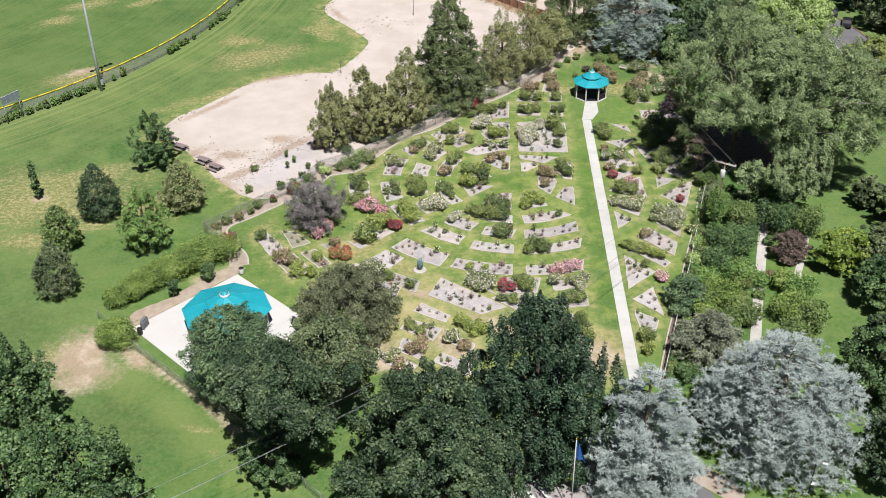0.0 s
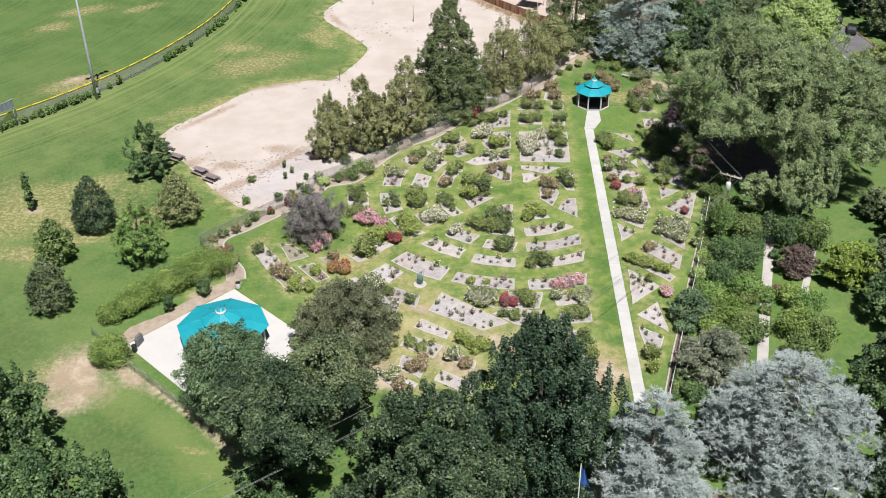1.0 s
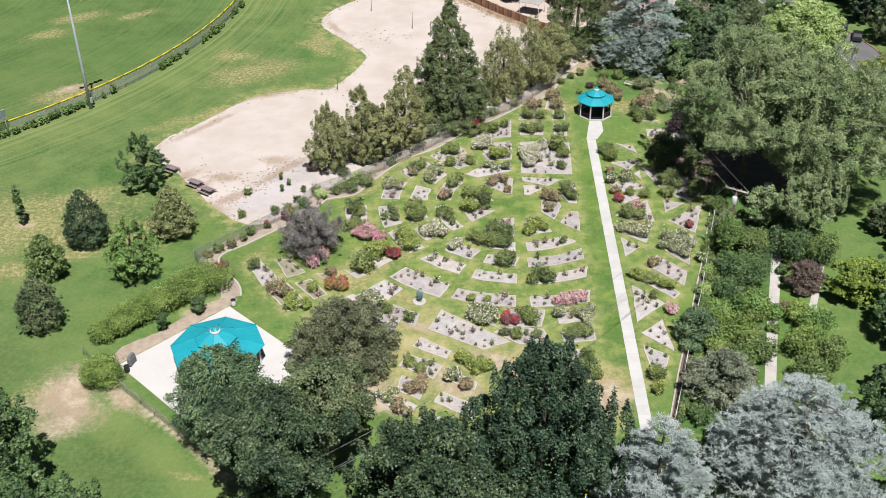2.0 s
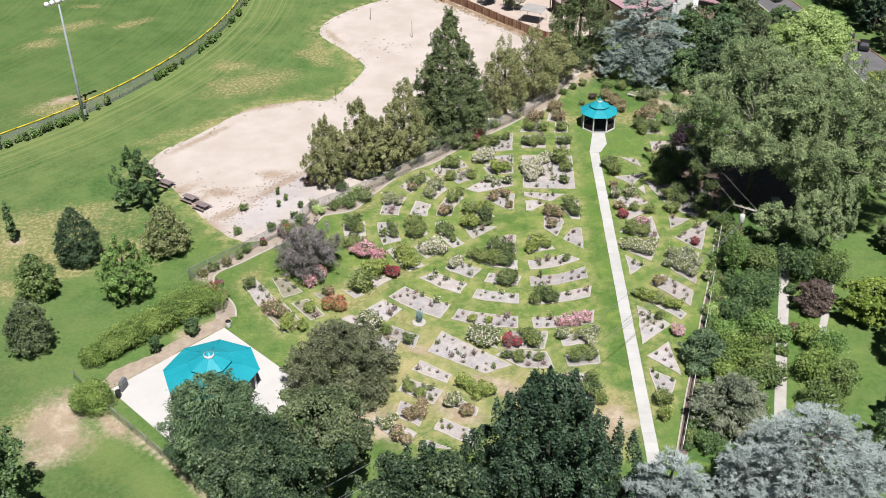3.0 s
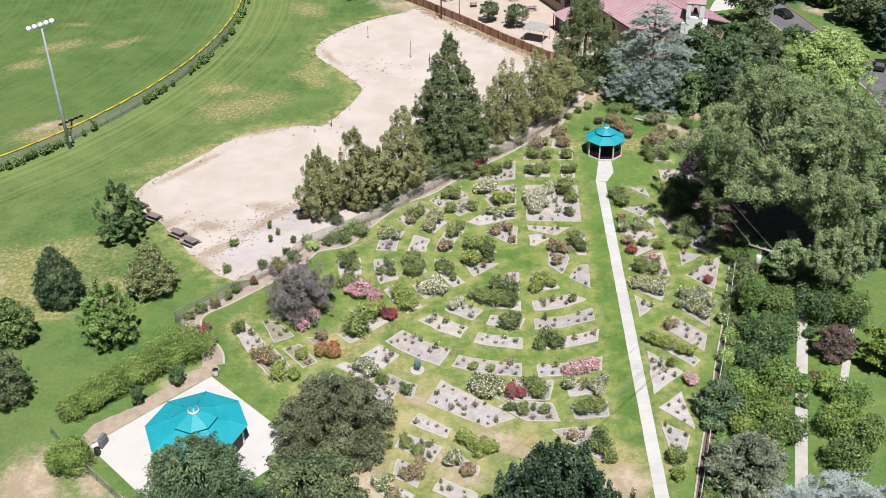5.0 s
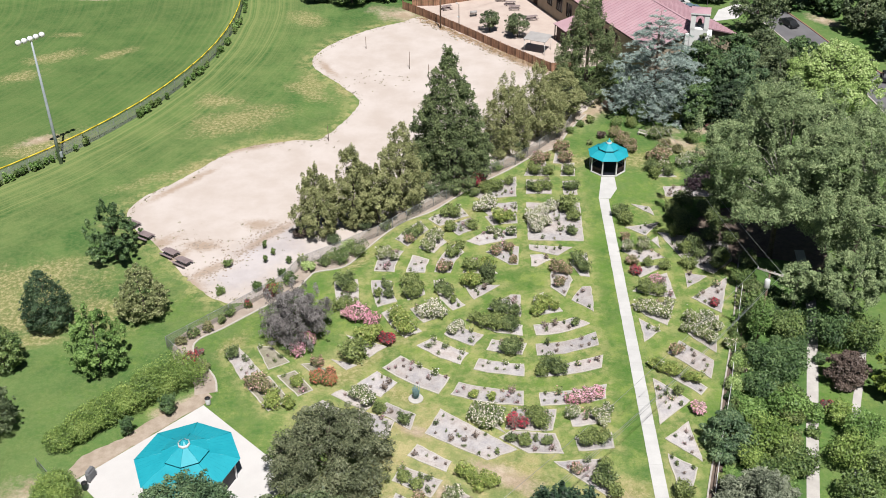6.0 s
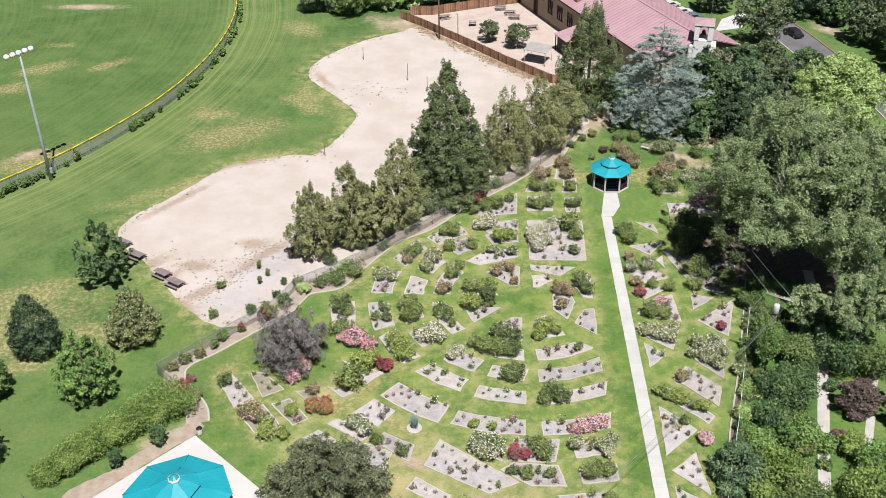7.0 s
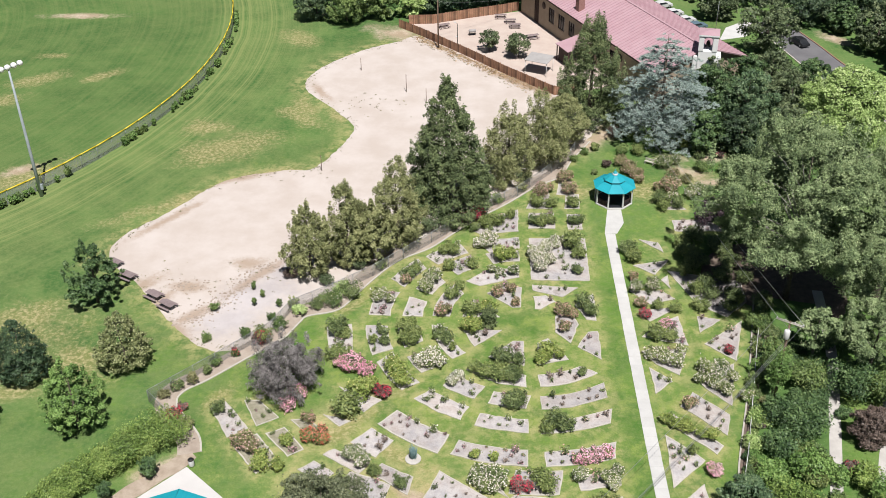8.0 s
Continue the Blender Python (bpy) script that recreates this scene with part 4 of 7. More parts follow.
def bed(*corners, weedy=False):
    pts = [tuple(c) for c in corners]
    if sum(p[0] * q[1] - q[0] * p[1] for p, q in zip(pts, pts[1:] + pts[:1])) < 0:
        pts = pts[::-1]
    cx, cy = sum(p[0] for p in pts) / len(pts), sum(p[1] for p in pts) / len(pts)
    rng = random.Random(int(cx * 53 + cy * 17))
    fine = []
    for a, b in zip(pts, pts[1:] + pts[:1]):
        k = max(round(math.dist(a, b) / 0.8), 1)
        fine += [(a[0] + (b[0] - a[0]) * i / k - cx + rng.uniform(-0.07, 0.07), a[1] + (b[1] - a[1]) * i / k - cy + rng.uniform(-0.07, 0.07)) for i in range(k)]
    outline = pts
    pts = fine
    w, n = rng.uniform(0.10, 0.17), len(pts)
    inner = []
    for i in range(n):
        a, b, c = (Vector(pts[(i + k) % n]) for k in (-1, 0, 1))
        u, v = (b - a).normalized(), (c - b).normalized()
        nu, nv = Vector((-u.y, u.x)), Vector((-v.y, v.x))
        k = (nu + nv)
        s = w / max(k.length_squared / 2, 0.25)
        inner.append(tuple(b + k * s))
    root = thing("flower_bed", cx, cy, 0, 0, "brown weedy rose bed with a pale raised edging" if weedy else "grey mulched rose bed with a pale raised edging set in lawn", "flower bed", "rose beds of the garden")
    part("soil", prism("soil", inner, -0.04, 0.05, M_WEEDY if weedy else M_SOIL), root)
    bm = bmesh.new()
    rows = [[bm.verts.new((*p, z)) for p in ring] for ring, z in ((pts, -0.04), (pts, 0.085), (inner, 0.085), (inner, 0.03))]
    for a, b in zip(rows, rows[1:]):
        for i in range(n):
            bm.faces.new((a[i], a[(i + 1) % n], b[(i + 1) % n], b[i]))
    part("edging", done(bm, "edging", M_CURB), root, "pale concrete edging")
    BEDS.append(outline)


def ring_bed(r0, r1, inner, outer):
    """A bed between two circles about the garden's centre; the ends by their angles on each circle."""
    def at(r, a):
        w = radians(a) + LEAN_GARDEN
        return (CENTRE.x + r * math.cos(w), CENTRE.y + r * math.sin(w))
    n = 7
    bed(*[at(r0, inner[0] + (inner[1] - inner[0]) * i / n) for i in range(n + 1)], *[at(r1, outer[1] + (outer[0] - outer[1]) * i / n) for i in range(n + 1)])


ring_bed(17.4, 20.1, (161, 178), (163, 178))
ring_bed(17.6, 20.3, (185, 200), (184, 201))
ring_bed(13.3, 15.8, (164, 178), (163, 178))
ring_bed(13.7, 16.3, (186, 199), (187, 201))
ring_bed(9.8, 12.1, (146, 177), (141, 177))
ring_bed(10.3, 12.2, (190, 221), (186, 220))
bed((2.1, 137.8), (3.7, 141.4), (6.9, 137.4))
bed((2.2, 134.9), (3.5, 131.6), (7.0, 134.8))
ring_bed(17.3, 19.8, (140, 157), (137, 154))
ring_bed(13.3, 15.8, (143, 157), (140, 156))
ring_bed(16.8, 19.5, (117, 134), (117, 134))
ring_bed(13.2, 16.2, (120, 133), (117, 132))
bed((3.5, 158.2), (5.1, 156.9), (10.5, 157.5), (10.9, 163.4), (6.9, 161.5))
bed((4.6, 155.1), (6.3, 151.9), (10.4, 153.1), (10.5, 155.9))
ring_bed(13.1, 15.7, (93, 109), (93, 110))
bed((2.8, 145.4), (4.6, 144.3), (9.9, 146.2), (10.0, 148.3), (5.5, 147.8))
bed((5.5, 142.6), (8.6, 139.4), (9.7, 139.4), (10.0, 143.7), (7.6, 144.7))
bed((12.1, 163.7), (15.9, 163.5), (15.8, 171.0), (14.2, 171.1))
bed((16.9, 167.6), (19.6, 167.2), (19.3, 174.4), (18.2, 174.5))
bed((17.7, 163.5), (19.9, 163.4), (20.2, 167.5), (18.2, 167.5))
bed((12.0, 158.2), (15.8, 158.1), (16.0, 162.3), (12.3, 162.4))
bed((17.6, 157.7), (19.6, 157.7), (19.9, 161.8), (17.8, 161.9))
bed((11.9, 155.6), (19.7, 155.3), (19.1, 145.0), (11.4, 145.5))
bed((11.4, 144.3), (17.3, 143.5), (15.1, 141.5), (11.4, 143.1))
bed((11.4, 141.7), (13.0, 141.9), (14.1, 140.6), (12.1, 139.0), (11.4, 139.1))
bed((16.5, 139.8), (19.2, 142.2), (18.8, 136.4), (17.6, 136.6))
bed((13.8, 137.5), (15.5, 139.9), (16.5, 135.7), (15.2, 132.0), (13.5, 134.1))
bed((17.5, 134.2), (18.8, 134.3), (18.5, 128.8), (15.9, 131.3))
bed((11.1, 132.2), (12.5, 133.0), (14.6, 128.9), (10.9, 128.0))
bed((5.1, 129.6), (8.2, 132.6), (9.5, 132.5), (9.3, 127.9))
bed((2.4, 127.3), (3.9, 128.4), (9.3, 126.2), (9.2, 124.1), (5.9, 124.8))
ring_bed(10.7, 12.8, (274, 302), (274, 307))
ring_bed(14.5, 16.7, (273, 305), (273, 300))
ring_bed(18.5, 20.5, (273, 298), (272, 294))
ring_bed(23.3, 25.5, (272, 292), (272, 289))
ring_bed(13.9, 16.4, (229, 247), (231, 246))
ring_bed(17.8, 20.2, (229, 246), (228, 246))
ring_bed(14.3, 16.5, (252, 269), (252, 267))
ring_bed(18.3, 20.4, (251, 268), (251, 268))
ring_bed(22.8, 25.9, (228, 246), (228, 246))
ring_bed(23.1, 25.5, (249, 268), (249, 268))
ring_bed(26.7, 29.8, (228, 235), (228, 235))
bed((-13.3, 113.8), (-12.1, 114.6), (-8.1, 112.4), (-9.2, 110.8))
bed((-15.7, 111.6), (-14.1, 112.8), (-11.8, 111.0), (-13.2, 109.3))
ring_bed(17.8, 20.2, (202, 223), (205, 222))
ring_bed(13.2, 16.6, (208, 221), (207, 219))
bed((33.6, 165.7), (35.3, 162.6), (32.5, 162.7))
bed((32.7, 159.8), (37.6, 159.7), (40.1, 156.6), (32.5, 156.8))
bed((27.1, 154.8), (29.7, 154.0), (30.0, 151.4))
bed((25.3, 148.5), (30.2, 149.5), (27.9, 146.2))
bed((28.4, 144.9), (29.5, 146.0), (29.3, 142.9))
bed((24.0, 142.7), (28.0, 142.6), (29.5, 140.7), (26.0, 139.6))
bed((24.4, 138.4), (29.5, 138.9), (25.4, 136.0))
bed((24.0, 133.0), (26.0, 135.4), (29.1, 137.1), (29.2, 131.2))
bed((23.4, 130.3), (28.9, 130.4), (27.1, 125.7), (24.7, 127.8))
bed((23.9, 127.3), (26.1, 124.7), (23.8, 122.6))
bed((26.2, 120.4), (28.0, 122.7), (31.4, 118.9), (30.3, 115.6))
bed((23.4, 118.8), (24.8, 119.5), (29.6, 114.1), (28.6, 112.8))
bed((23.6, 115.9), (27.2, 112.0), (23.1, 108.1))
bed((31.5, 137.0), (31.2, 133.6), (34.2, 136.1))
bed((31.2, 131.4), (36.9, 135.9), (34.3, 128.1))
bed((28.8, 125.2), (33.9, 127.6), (31.9, 120.3), (29.7, 123.2))
bed((29.6, 147.1), (32.1, 139.4), (35.2, 136.7), (38.4, 139.8), (38.7, 144.2))
bed((-2.5, 107.2), (-0.8, 111.1), (7.3, 104.6), (4.1, 103.0))
bed((-4.4, 103.9), (-3.3, 105.6), (0.3, 102.9), (-0.3, 101.4))
bed((-5.8, 100.3), (-5.0, 102.5), (-0.6, 100.2), (-1.8, 97.9))
bed((-6.0, 96.1), (-5.4, 98.6), (-2.4, 96.9), (-3.3, 94.4))
bed((-8.6, 95.3), (-8.0, 96.1), (-3.5, 93.4), (-4.6, 91.1))
bed((-1.8, 94.0), (-0.9, 95.8), (2.8, 93.5), (2.5, 91.2))
bed((-0.3, 97.7), (0.3, 99.4), (3.2, 97.2), (2.9, 95.9))
bed((-3.5, 91.3), (-2.4, 92.3), (0.2, 90.9))
bed((-5.8, 109.2), (-6.7, 106.3), (-11.0, 109.3), (-10.2, 111.3))
bed((-7.8, 110.8), (-6.9, 112.3), (-3.5, 110.2), (-4.1, 107.7))
bed((2.2, 110.6), (3.7, 111.6), (6.3, 107.0))
ring_bed(26.1, 29.5, (265, 276), (264, 274))
bed((5.5, 106.4), (6.8, 107.5), (11.6, 106.9), (12.2, 103.9), (8.5, 104.0))
bed((13.3, 109.9), (13.6, 107.9), (17.9, 108.6), (17.8, 110.8))
bed((13.6, 106.4), (13.8, 104.2), (17.7, 104.6), (17.7, 107.0))
bed((11.0, 102.7), (16.2, 103.1), (17.3, 97.8), (16.1, 97.6))
bed((-26.5, 121.3), (-25.1, 122.6), (-21.8, 118.0), (-24.0, 116.6))
bed((-23.0, 122.6), (-21.2, 122.6), (-18.7, 119.6), (-21.0, 118.3), weedy=True)
bed((-23.1, 115.2), (-20.8, 117.2), (-17.9, 113.0), (-20.0, 111.0), weedy=True)
bed((-19.9, 117.1), (-17.8, 118.1), (-15.4, 114.6), (-17.0, 113.5), weedy=True)
bed((-17.3, 119.3), (-15.5, 119.5), (-13.3, 117.2), (-14.5, 115.9), weedy=True)
bed((-13.8, 120.1), (-10.6, 118.9), (-11.9, 118.0))
bed((-12.4, 124.8), (-7.3, 122.3), (-9.3, 120.3))
bed((-14.8, 136.0), (-11.7, 136.6), (-10.9, 129.2), (-13.9, 129.9))
bed((23.2, 105.9), (26.3, 108.6), (26.6, 102.4))
bed((23.1, 103.7), (25.8, 101.6), (24.5, 97.7), (23.2, 99.0))


def ground_sheet():
    """One sheet to the horizon, finer near the park; its 'rim' value tells how near a bed, walk or sand edge the turf is."""
    xs = [-3000, -900, -300] + list(range(-160, -100, 10)) + list(range(-100, -50)) + [-50 + 0.75 * i for i in range(132)] + [50 + 1.5 * i for i in range(27)] + list(range(91, 162, 10)) + [300, 900, 3000]
    ys = [-3000, -900, -300] + list(range(-60, 76, 10)) + [76 + 0.75 * i for i in range(236)] + list(range(255, 346, 10)) + [600, 1200, 3000]
    verts = [(x, y, 0.0) for y in ys for x in xs]
    n = len(xs)
    faces = [(j * n + i, j * n + i + 1, (j + 1) * n + i + 1, (j + 1) * n + i) for j in range(len(ys) - 1) for i in range(n - 1)]
    me = mesh_of("ground", verts, faces, M_GRASS)
    marks = []
    for poly, reach in [(p, 0.9) for p in BEDS] + [(spline(SAND_LINE, True), 2.1)]:
        for p, q in zip(poly, poly[1:] + poly[:1]):
            k = max(int(math.dist(p, q) / 0.4), 1)
            marks += [(p[0] + (q[0] - p[0]) * i / k, p[1] + (q[1] - p[1]) * i / k, reach) for i in range(k)]
    tree_of = kdtree.KDTree(len(marks))
    for i, (x, y, _) in enumerate(marks):
        tree_of.insert((x, y, 0), i)
    tree_of.balance()
    value = []
    for v in verts:
        if -51 < v[0] < 51 and 75 < v[1] < 242:
            _, i, d = tree_of.find(v)
            value.append(math.exp(-((d / marks[i][2]) ** 2) * 0.6))
        else:
            value.append(0.0)
    me.attributes.new("rim", "FLOAT", "POINT").data.foreach_set("value", value)
    at = np.array(verts)[:, :2]
    for name, patches in (("dry", DRY_LAWN), ("bare", BARE_SOIL)):
        away = np.full(len(at), 4.0)
        for x, y, a, b, turn in patches:
            c, w = math.cos(radians(turn)), math.sin(radians(turn))
            u, v = at[:, 0] - x, at[:, 1] - y
            away = np.minimum(away, np.hypot((u * c + v * w) / a, (v * c - u * w) / b))
        me.attributes.new(name, "FLOAT", "POINT").data.foreach_set("value", away)
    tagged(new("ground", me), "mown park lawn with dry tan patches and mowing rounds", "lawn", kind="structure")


ground_sheet()

# low ring with an ornament
def ornament():
    root = thing("garden_ornament", -3.6, 112.9, 0, 0, "blue-green metal plant-like sculpture in a white gravel ring", "ornament")
    part("gravel_disc", prism("gravel_disc", [(math.cos(radians(a)) * 0.85, math.sin(radians(a)) * 0.85) for a in range(0, 360, 15)], -0.03, 0.10, M_FOOTPATH, 0.02), root, "pale gravel disc")
    rng = random.Random(3)
    runs = []
    for i in range(60):
        a, lean = rng.uniform(0, 6.28), rng.uniform(0.05, 0.42)
        h = rng.uniform(0.8, 2.0)
        runs.append((((0.1 * math.cos(a), 0.1 * math.sin(a), 0.08), (lean * math.cos(a), lean * math.sin(a), h * 0.55), (lean * 1.4 * math.cos(a + 0.7), lean * 1.4 * math.sin(a + 0.7), h)), (0.04, 0.05, 0.01)))
    part("blades", tubes("blades", runs, M_BLUEGREY, 5), root)


ornament()

# ---- roses ----
SEED = [100]


def rose(kind, radius, fresh=False):
    """One rose bush of a kind, at its true size, at the origin; copies share its meshes."""
    SEED[0] += 1
    spec = {
        "green": (L_ROSE, None, 0, "leafy green rose bush"), "lime": (L_LIMEROSE, B_YELLOW, 14, "bright yellow-green rose bush"),
        "white": (L_ROSE, B_WHITE, 105, "green rose bush dotted with white blossoms"), "snow": (L_ROSE, B_WHITE, 250, "rose bush almost white with blossoms"), "pink": (L_ROSE, B_PINK, 330, "rose bush covered in pink blossoms"),
        "red": (L_REDDISH, B_RED, 165, "rose bush full of deep red blossoms"), "coral": (L_DRY, B_CORAL, 90, "rose bush with faded coral blossoms"),
        "scarlet": (L_ROSE, B_SCARLET, 190, "rose bush full of orange-red blossoms"), "purple": (L_PURPLE, None, 0, "dark purple-leaved shrub"),
    }[kind]
    leaf = L_FRESH if fresh and spec[0] is L_ROSE else spec[0]
    h = min(0.55 + radius * 0.85, 2.6)
    n = int(230 + 290 * radius * radius)
    many = int(spec[2] * (0.5 + radius * radius))
    return bush("rose_bush", spec[3] + " in a mulched bed", 0, -400, h, radius, leaf, n, 0.14 + 0.045 * radius, SEED[0], "rose bush", spec[1], many, 0.13 + 0.02 * radius, "roses in the beds", int(6 + 5 * radius))


PROTO = {}


def plant(kind, x, y, radius):
    """A bush near the wanted size, drawn from three of each kind and size step."""
    rng = random.Random(int(x * 97 + y * 31))
    step = min((0.55, 0.8, 1.05, 1.4), key=lambda s: abs(s - radius))
    key = (kind, step, rng.randrange(3))
    s = radius / step
    if key not in PROTO:
        PROTO[key] = rose(kind, step, key[2] > 0)
        ob = PROTO[key]
    else:
        ob = copy_thing(PROTO[key], Matrix.Identity(4))
    ob.matrix_basis = pose(x, y, 0.04, 0, 0, rng.uniform(0, 360)) @ Matrix.Diagonal((s, s, s * rng.uniform(0.85, 1.1), 1))


BIG = []


def roses(kind, *places):
    """Full-grown bushes: x, y, radius."""
    for x, y, r in places:
        plant(kind, x, y, r * 1.2)
        BIG.append((x, y, r))


roses("green", (-13.3, 134.7, 1.39), (-12.4, 133.8, 0.97), (-13.1, 129.9, 1.21), (-11.7, 129.4, 1.01), (-11.2, 120.1, 1.77), (-7.7, 134.4, 0.70), (-8.8, 132.5, 0.55), (-7.4, 132.2, 0.69), (-4.7, 134.6, 1.25), (-4.4, 132.4, 1.23), (-3.7, 133.6, 0.97), (0.9, 141.7, 1.02), (2.0, 143.7, 0.74), (-0.7, 133.5, 0.97), (0.1, 132.4, 0.96), (0.8, 131.0, 0.54), (1.1, 152.2, 1.24), (-0.1, 151.8, 0.77), (0.6, 148.3, 0.91), (3.7, 148.8, 0.91), (3.4, 138.4, 1.28), (7.6, 159.4, 1.13), (6.0, 158.7, 1.13), (9.7, 161.1, 0.82), (4.3, 157.8, 0.80))
roses("green", (15.7, 164.0, 0.99), (13.7, 164.3, 1.16), (19.0, 163.9, 0.99), (12.9, 159.4, 0.97), (14.0, 158.9, 0.97), (15.3, 159.4, 0.81), (18.3, 159.3, 0.81), (19.3, 159.3, 0.81), (17.8, 152.9, 1.56), (18.3, 150.4, 1.07), (17.6, 146.8, 0.75), (17.7, 139.3, 1.15), (18.2, 137.6, 0.99), (6.8, 128.8, 1.34), (8.4, 128.4, 0.93), (4.7, 126.2, 1.32), (6.3, 125.7, 1.31), (7.9, 125.2, 1.18), (3.4, 127.1, 0.79), (15.9, 126.0, 0.59), (12.0, 117.7, 1.24), (12.9, 117.1, 1.11), (11.0, 116.8, 0.86), (7.9, 120.8, 1.27), (7.0, 120.8, 0.89))
roses("green", (-3.9, 147.6, 1.05), (-4.7, 146.4, 1.0), (25.1, 151.4, 1.23), (25.4, 149.4, 1.22), (26.9, 138.7, 0.71), (28.9, 138.0, 0.85), (25.5, 132.7, 1.10), (27.1, 132.1, 1.09), (25.9, 112.9, 0.60), (32.2, 138.3, 1.14), (35.7, 138.2, 1.14), (32.2, 142.0, 1.16), (34.1, 140.7, 1.16), (34.2, 163.3, 1.07), (31.6, 164.6, 1.16), (32.0, 162.6, 0.99), (33.3, 149.0, 1.37), (32.5, 152.7, 1.09), (31.9, 145.9, 1.04))
roses("lime", (-9.6, 123.0, 1.54), (-8.7, 124.3, 0.91), (5.5, 138.4, 1.28), (3.3, 134.9, 1.39), (7.6, 150.5, 1.38), (9.1, 150.9, 1.08), (12.2, 129.8, 1.21), (11.4, 128.3, 0.93), (13.5, 129.2, 0.67), (-5.6, 126.4, 1.45), (-4.9, 125.0, 1.30), (-6.3, 127.7, 1.06), (2.9, 113.0, 0.60), (5.0, 112.5, 0.54), (24.1, 117.9, 0.74), (25.2, 117.1, 0.86), (26.3, 116.3, 0.86), (27.4, 115.6, 0.73), (28.5, 115.1, 0.85), (37.1, 139.5, 0.86))
roses("white", (-8.4, 141.6, 1.02), (-7.1, 141.1, 0.73), (-1.6, 145.5, 1.19), (-2.4, 143.4, 1.03), (9.2, 146.8, 0.75), (6.3, 147.3, 0.60), (7.4, 146.9, 0.60))
roses("snow", (6.2, 154.0, 1.25), (5.0, 153.7, 0.94), (12.5, 149.8, 1.07), (13.8, 151.9, 1.08), (12.7, 147.8, 1.06), (15.1, 153.4, 0.94), (16.4, 154.1, 0.78), (11.9, 151.4, 0.77), (14.0, 149.2, 0.91), (1.4, 125.6, 0.79), (0.7, 124.7, 0.65), (-1.9, 128.5, 1.34), (-0.9, 128.1, 0.93), (-2.9, 128.3, 0.80))
roses("white", (-10.0, 113.3, 1.08), (-9.0, 112.1, 0.95), (13.5, 109.3, 0.58), (16.4, 109.2, 0.70), (16.9, 108.1, 0.58), (24.7, 142.4, 0.88), (26.9, 142.8, 1.02), (24.5, 129.0, 0.94), (25.8, 128.4, 1.07), (26.9, 127.4, 0.93), (28.0, 129.6, 0.67), (30.3, 126.2, 1.05), (31.8, 125.7, 1.05), (32.9, 124.8, 0.78), (30.7, 123.7, 1.03), (29.2, 124.4, 0.78), (31.7, 122.3, 0.89), (36.8, 166.1, 1.17), (33.8, 165.3, 1.00), (33.7, 121.4, 0.76))
roses("pink", (-10.9, 127.7, 1.33), (-9.2, 126.8, 0.99), (-12.4, 128.3, 0.80), (14.5, 112.2, 0.83), (15.7, 112.4, 0.83), (16.9, 112.8, 0.72), (13.6, 112.0, 0.59), (26.9, 134.5, 0.83), (-17.0, 123.0, 1.03), (-17.9, 121.1, 0.89), (27.7, 110.1, 0.82))
roses("red", (-7.1, 122.8, 0.90), (-7.9, 123.4, 0.65), (24.9, 136.9, 0.78), (33.7, 129.5, 0.60), (-22.3, 133.4, 0.90), (-25.4, 130.9, 0.48), (-30.2, 119.6, 0.88), (4.8, 160.9, 1.30))
roses("coral", (-0.2, 138.3, 1.00), (-5.0, 145.2, 0.8), (6.8, 142.3, 0.88), (8.6, 142.9, 0.73), (9.0, 139.9, 0.58), (14.3, 167.2, 1.18), (15.5, 168.4, 1.02), (18.5, 171.3, 1.21), (18.8, 167.9, 1.18), (14.7, 134.3, 0.83), (14.7, 137.6, 1.13), (15.7, 137.2, 0.85), (24.9, 139.3, 0.86), (24.7, 145.0, 0.67), (27.2, 120.3, 0.88), (33.9, 168.0, 1.52), (32.3, 168.5, 0.85), (28.4, 173.7, 1.05), (29.3, 172.8, 1.04), (29.6, 170.6, 0.86), (-15.3, 118.8, 0.87))
roses("scarlet", (-14.1, 116.3, 1.2), (-15.0, 116.1, 0.86), (-13.4, 115.5, 0.8))
roses("purple", (38.7, 160.1, 1.95), (37.1, 158.9, 1.45))
roses("green", (-4.6, 100.3, 0.73), (-3.3, 99.2, 0.73), (-7.5, 110.7, 0.79), (-4.8, 108.9, 0.78), (14.9, 105.4, 1.14), (16.5, 105.5, 0.89), (15.7, 99.4, 1.33), (16.7, 97.9, 0.84), (16.3, 101.5, 0.74), (23.6, 97.7, 1.07), (6.7, 105.9, 0.63), (8.2, 105.3, 0.76), (10.5, 105.3, 0.63), (-11.9, 108.6, 0.65), (-25.5, 120.6, 0.84), (-22.2, 133.5, 1.22))
roses("lime", (1.8, 100.6, 1.10), (3.3, 99.3, 1.09), (4.4, 99.4, 0.85), (23.4, 95.3, 0.82), (-19.8, 112.0, 1.19), (-17.8, 111.7, 0.79), (-17.2, 115.4, 0.81))
roses("white", (3.3, 109.4, 1.17), (4.9, 109.0, 1.30), (4.2, 108.0, 0.90), (-6.7, 94.2, 0.81), (-6.2, 95.5, 0.59), (0.6, 97.8, 0.84), (-0.0, 97.5, 0.60), (13.7, 109.4, 0.78), (16.9, 108.9, 0.91), (17.7, 110.1, 0.65))
roses("green", (10.1, 108.4, 1.29), (9.4, 109.6, 0.91))
roses("red", (7.2, 108.1, 0.90), (8.2, 108.1, 0.64))
roses("coral", (-3.6, 96.0, 1.06), (-4.5, 95.7, 0.71), (-5.5, 92.5, 0.92), (-4.6, 91.7, 0.68), (2.0, 96.1, 0.83), (-3.0, 97.5, 0.60), (-21.9, 115.0, 1.22), (-20.8, 114.3, 0.94), (13.2, 101.1, 0.61))


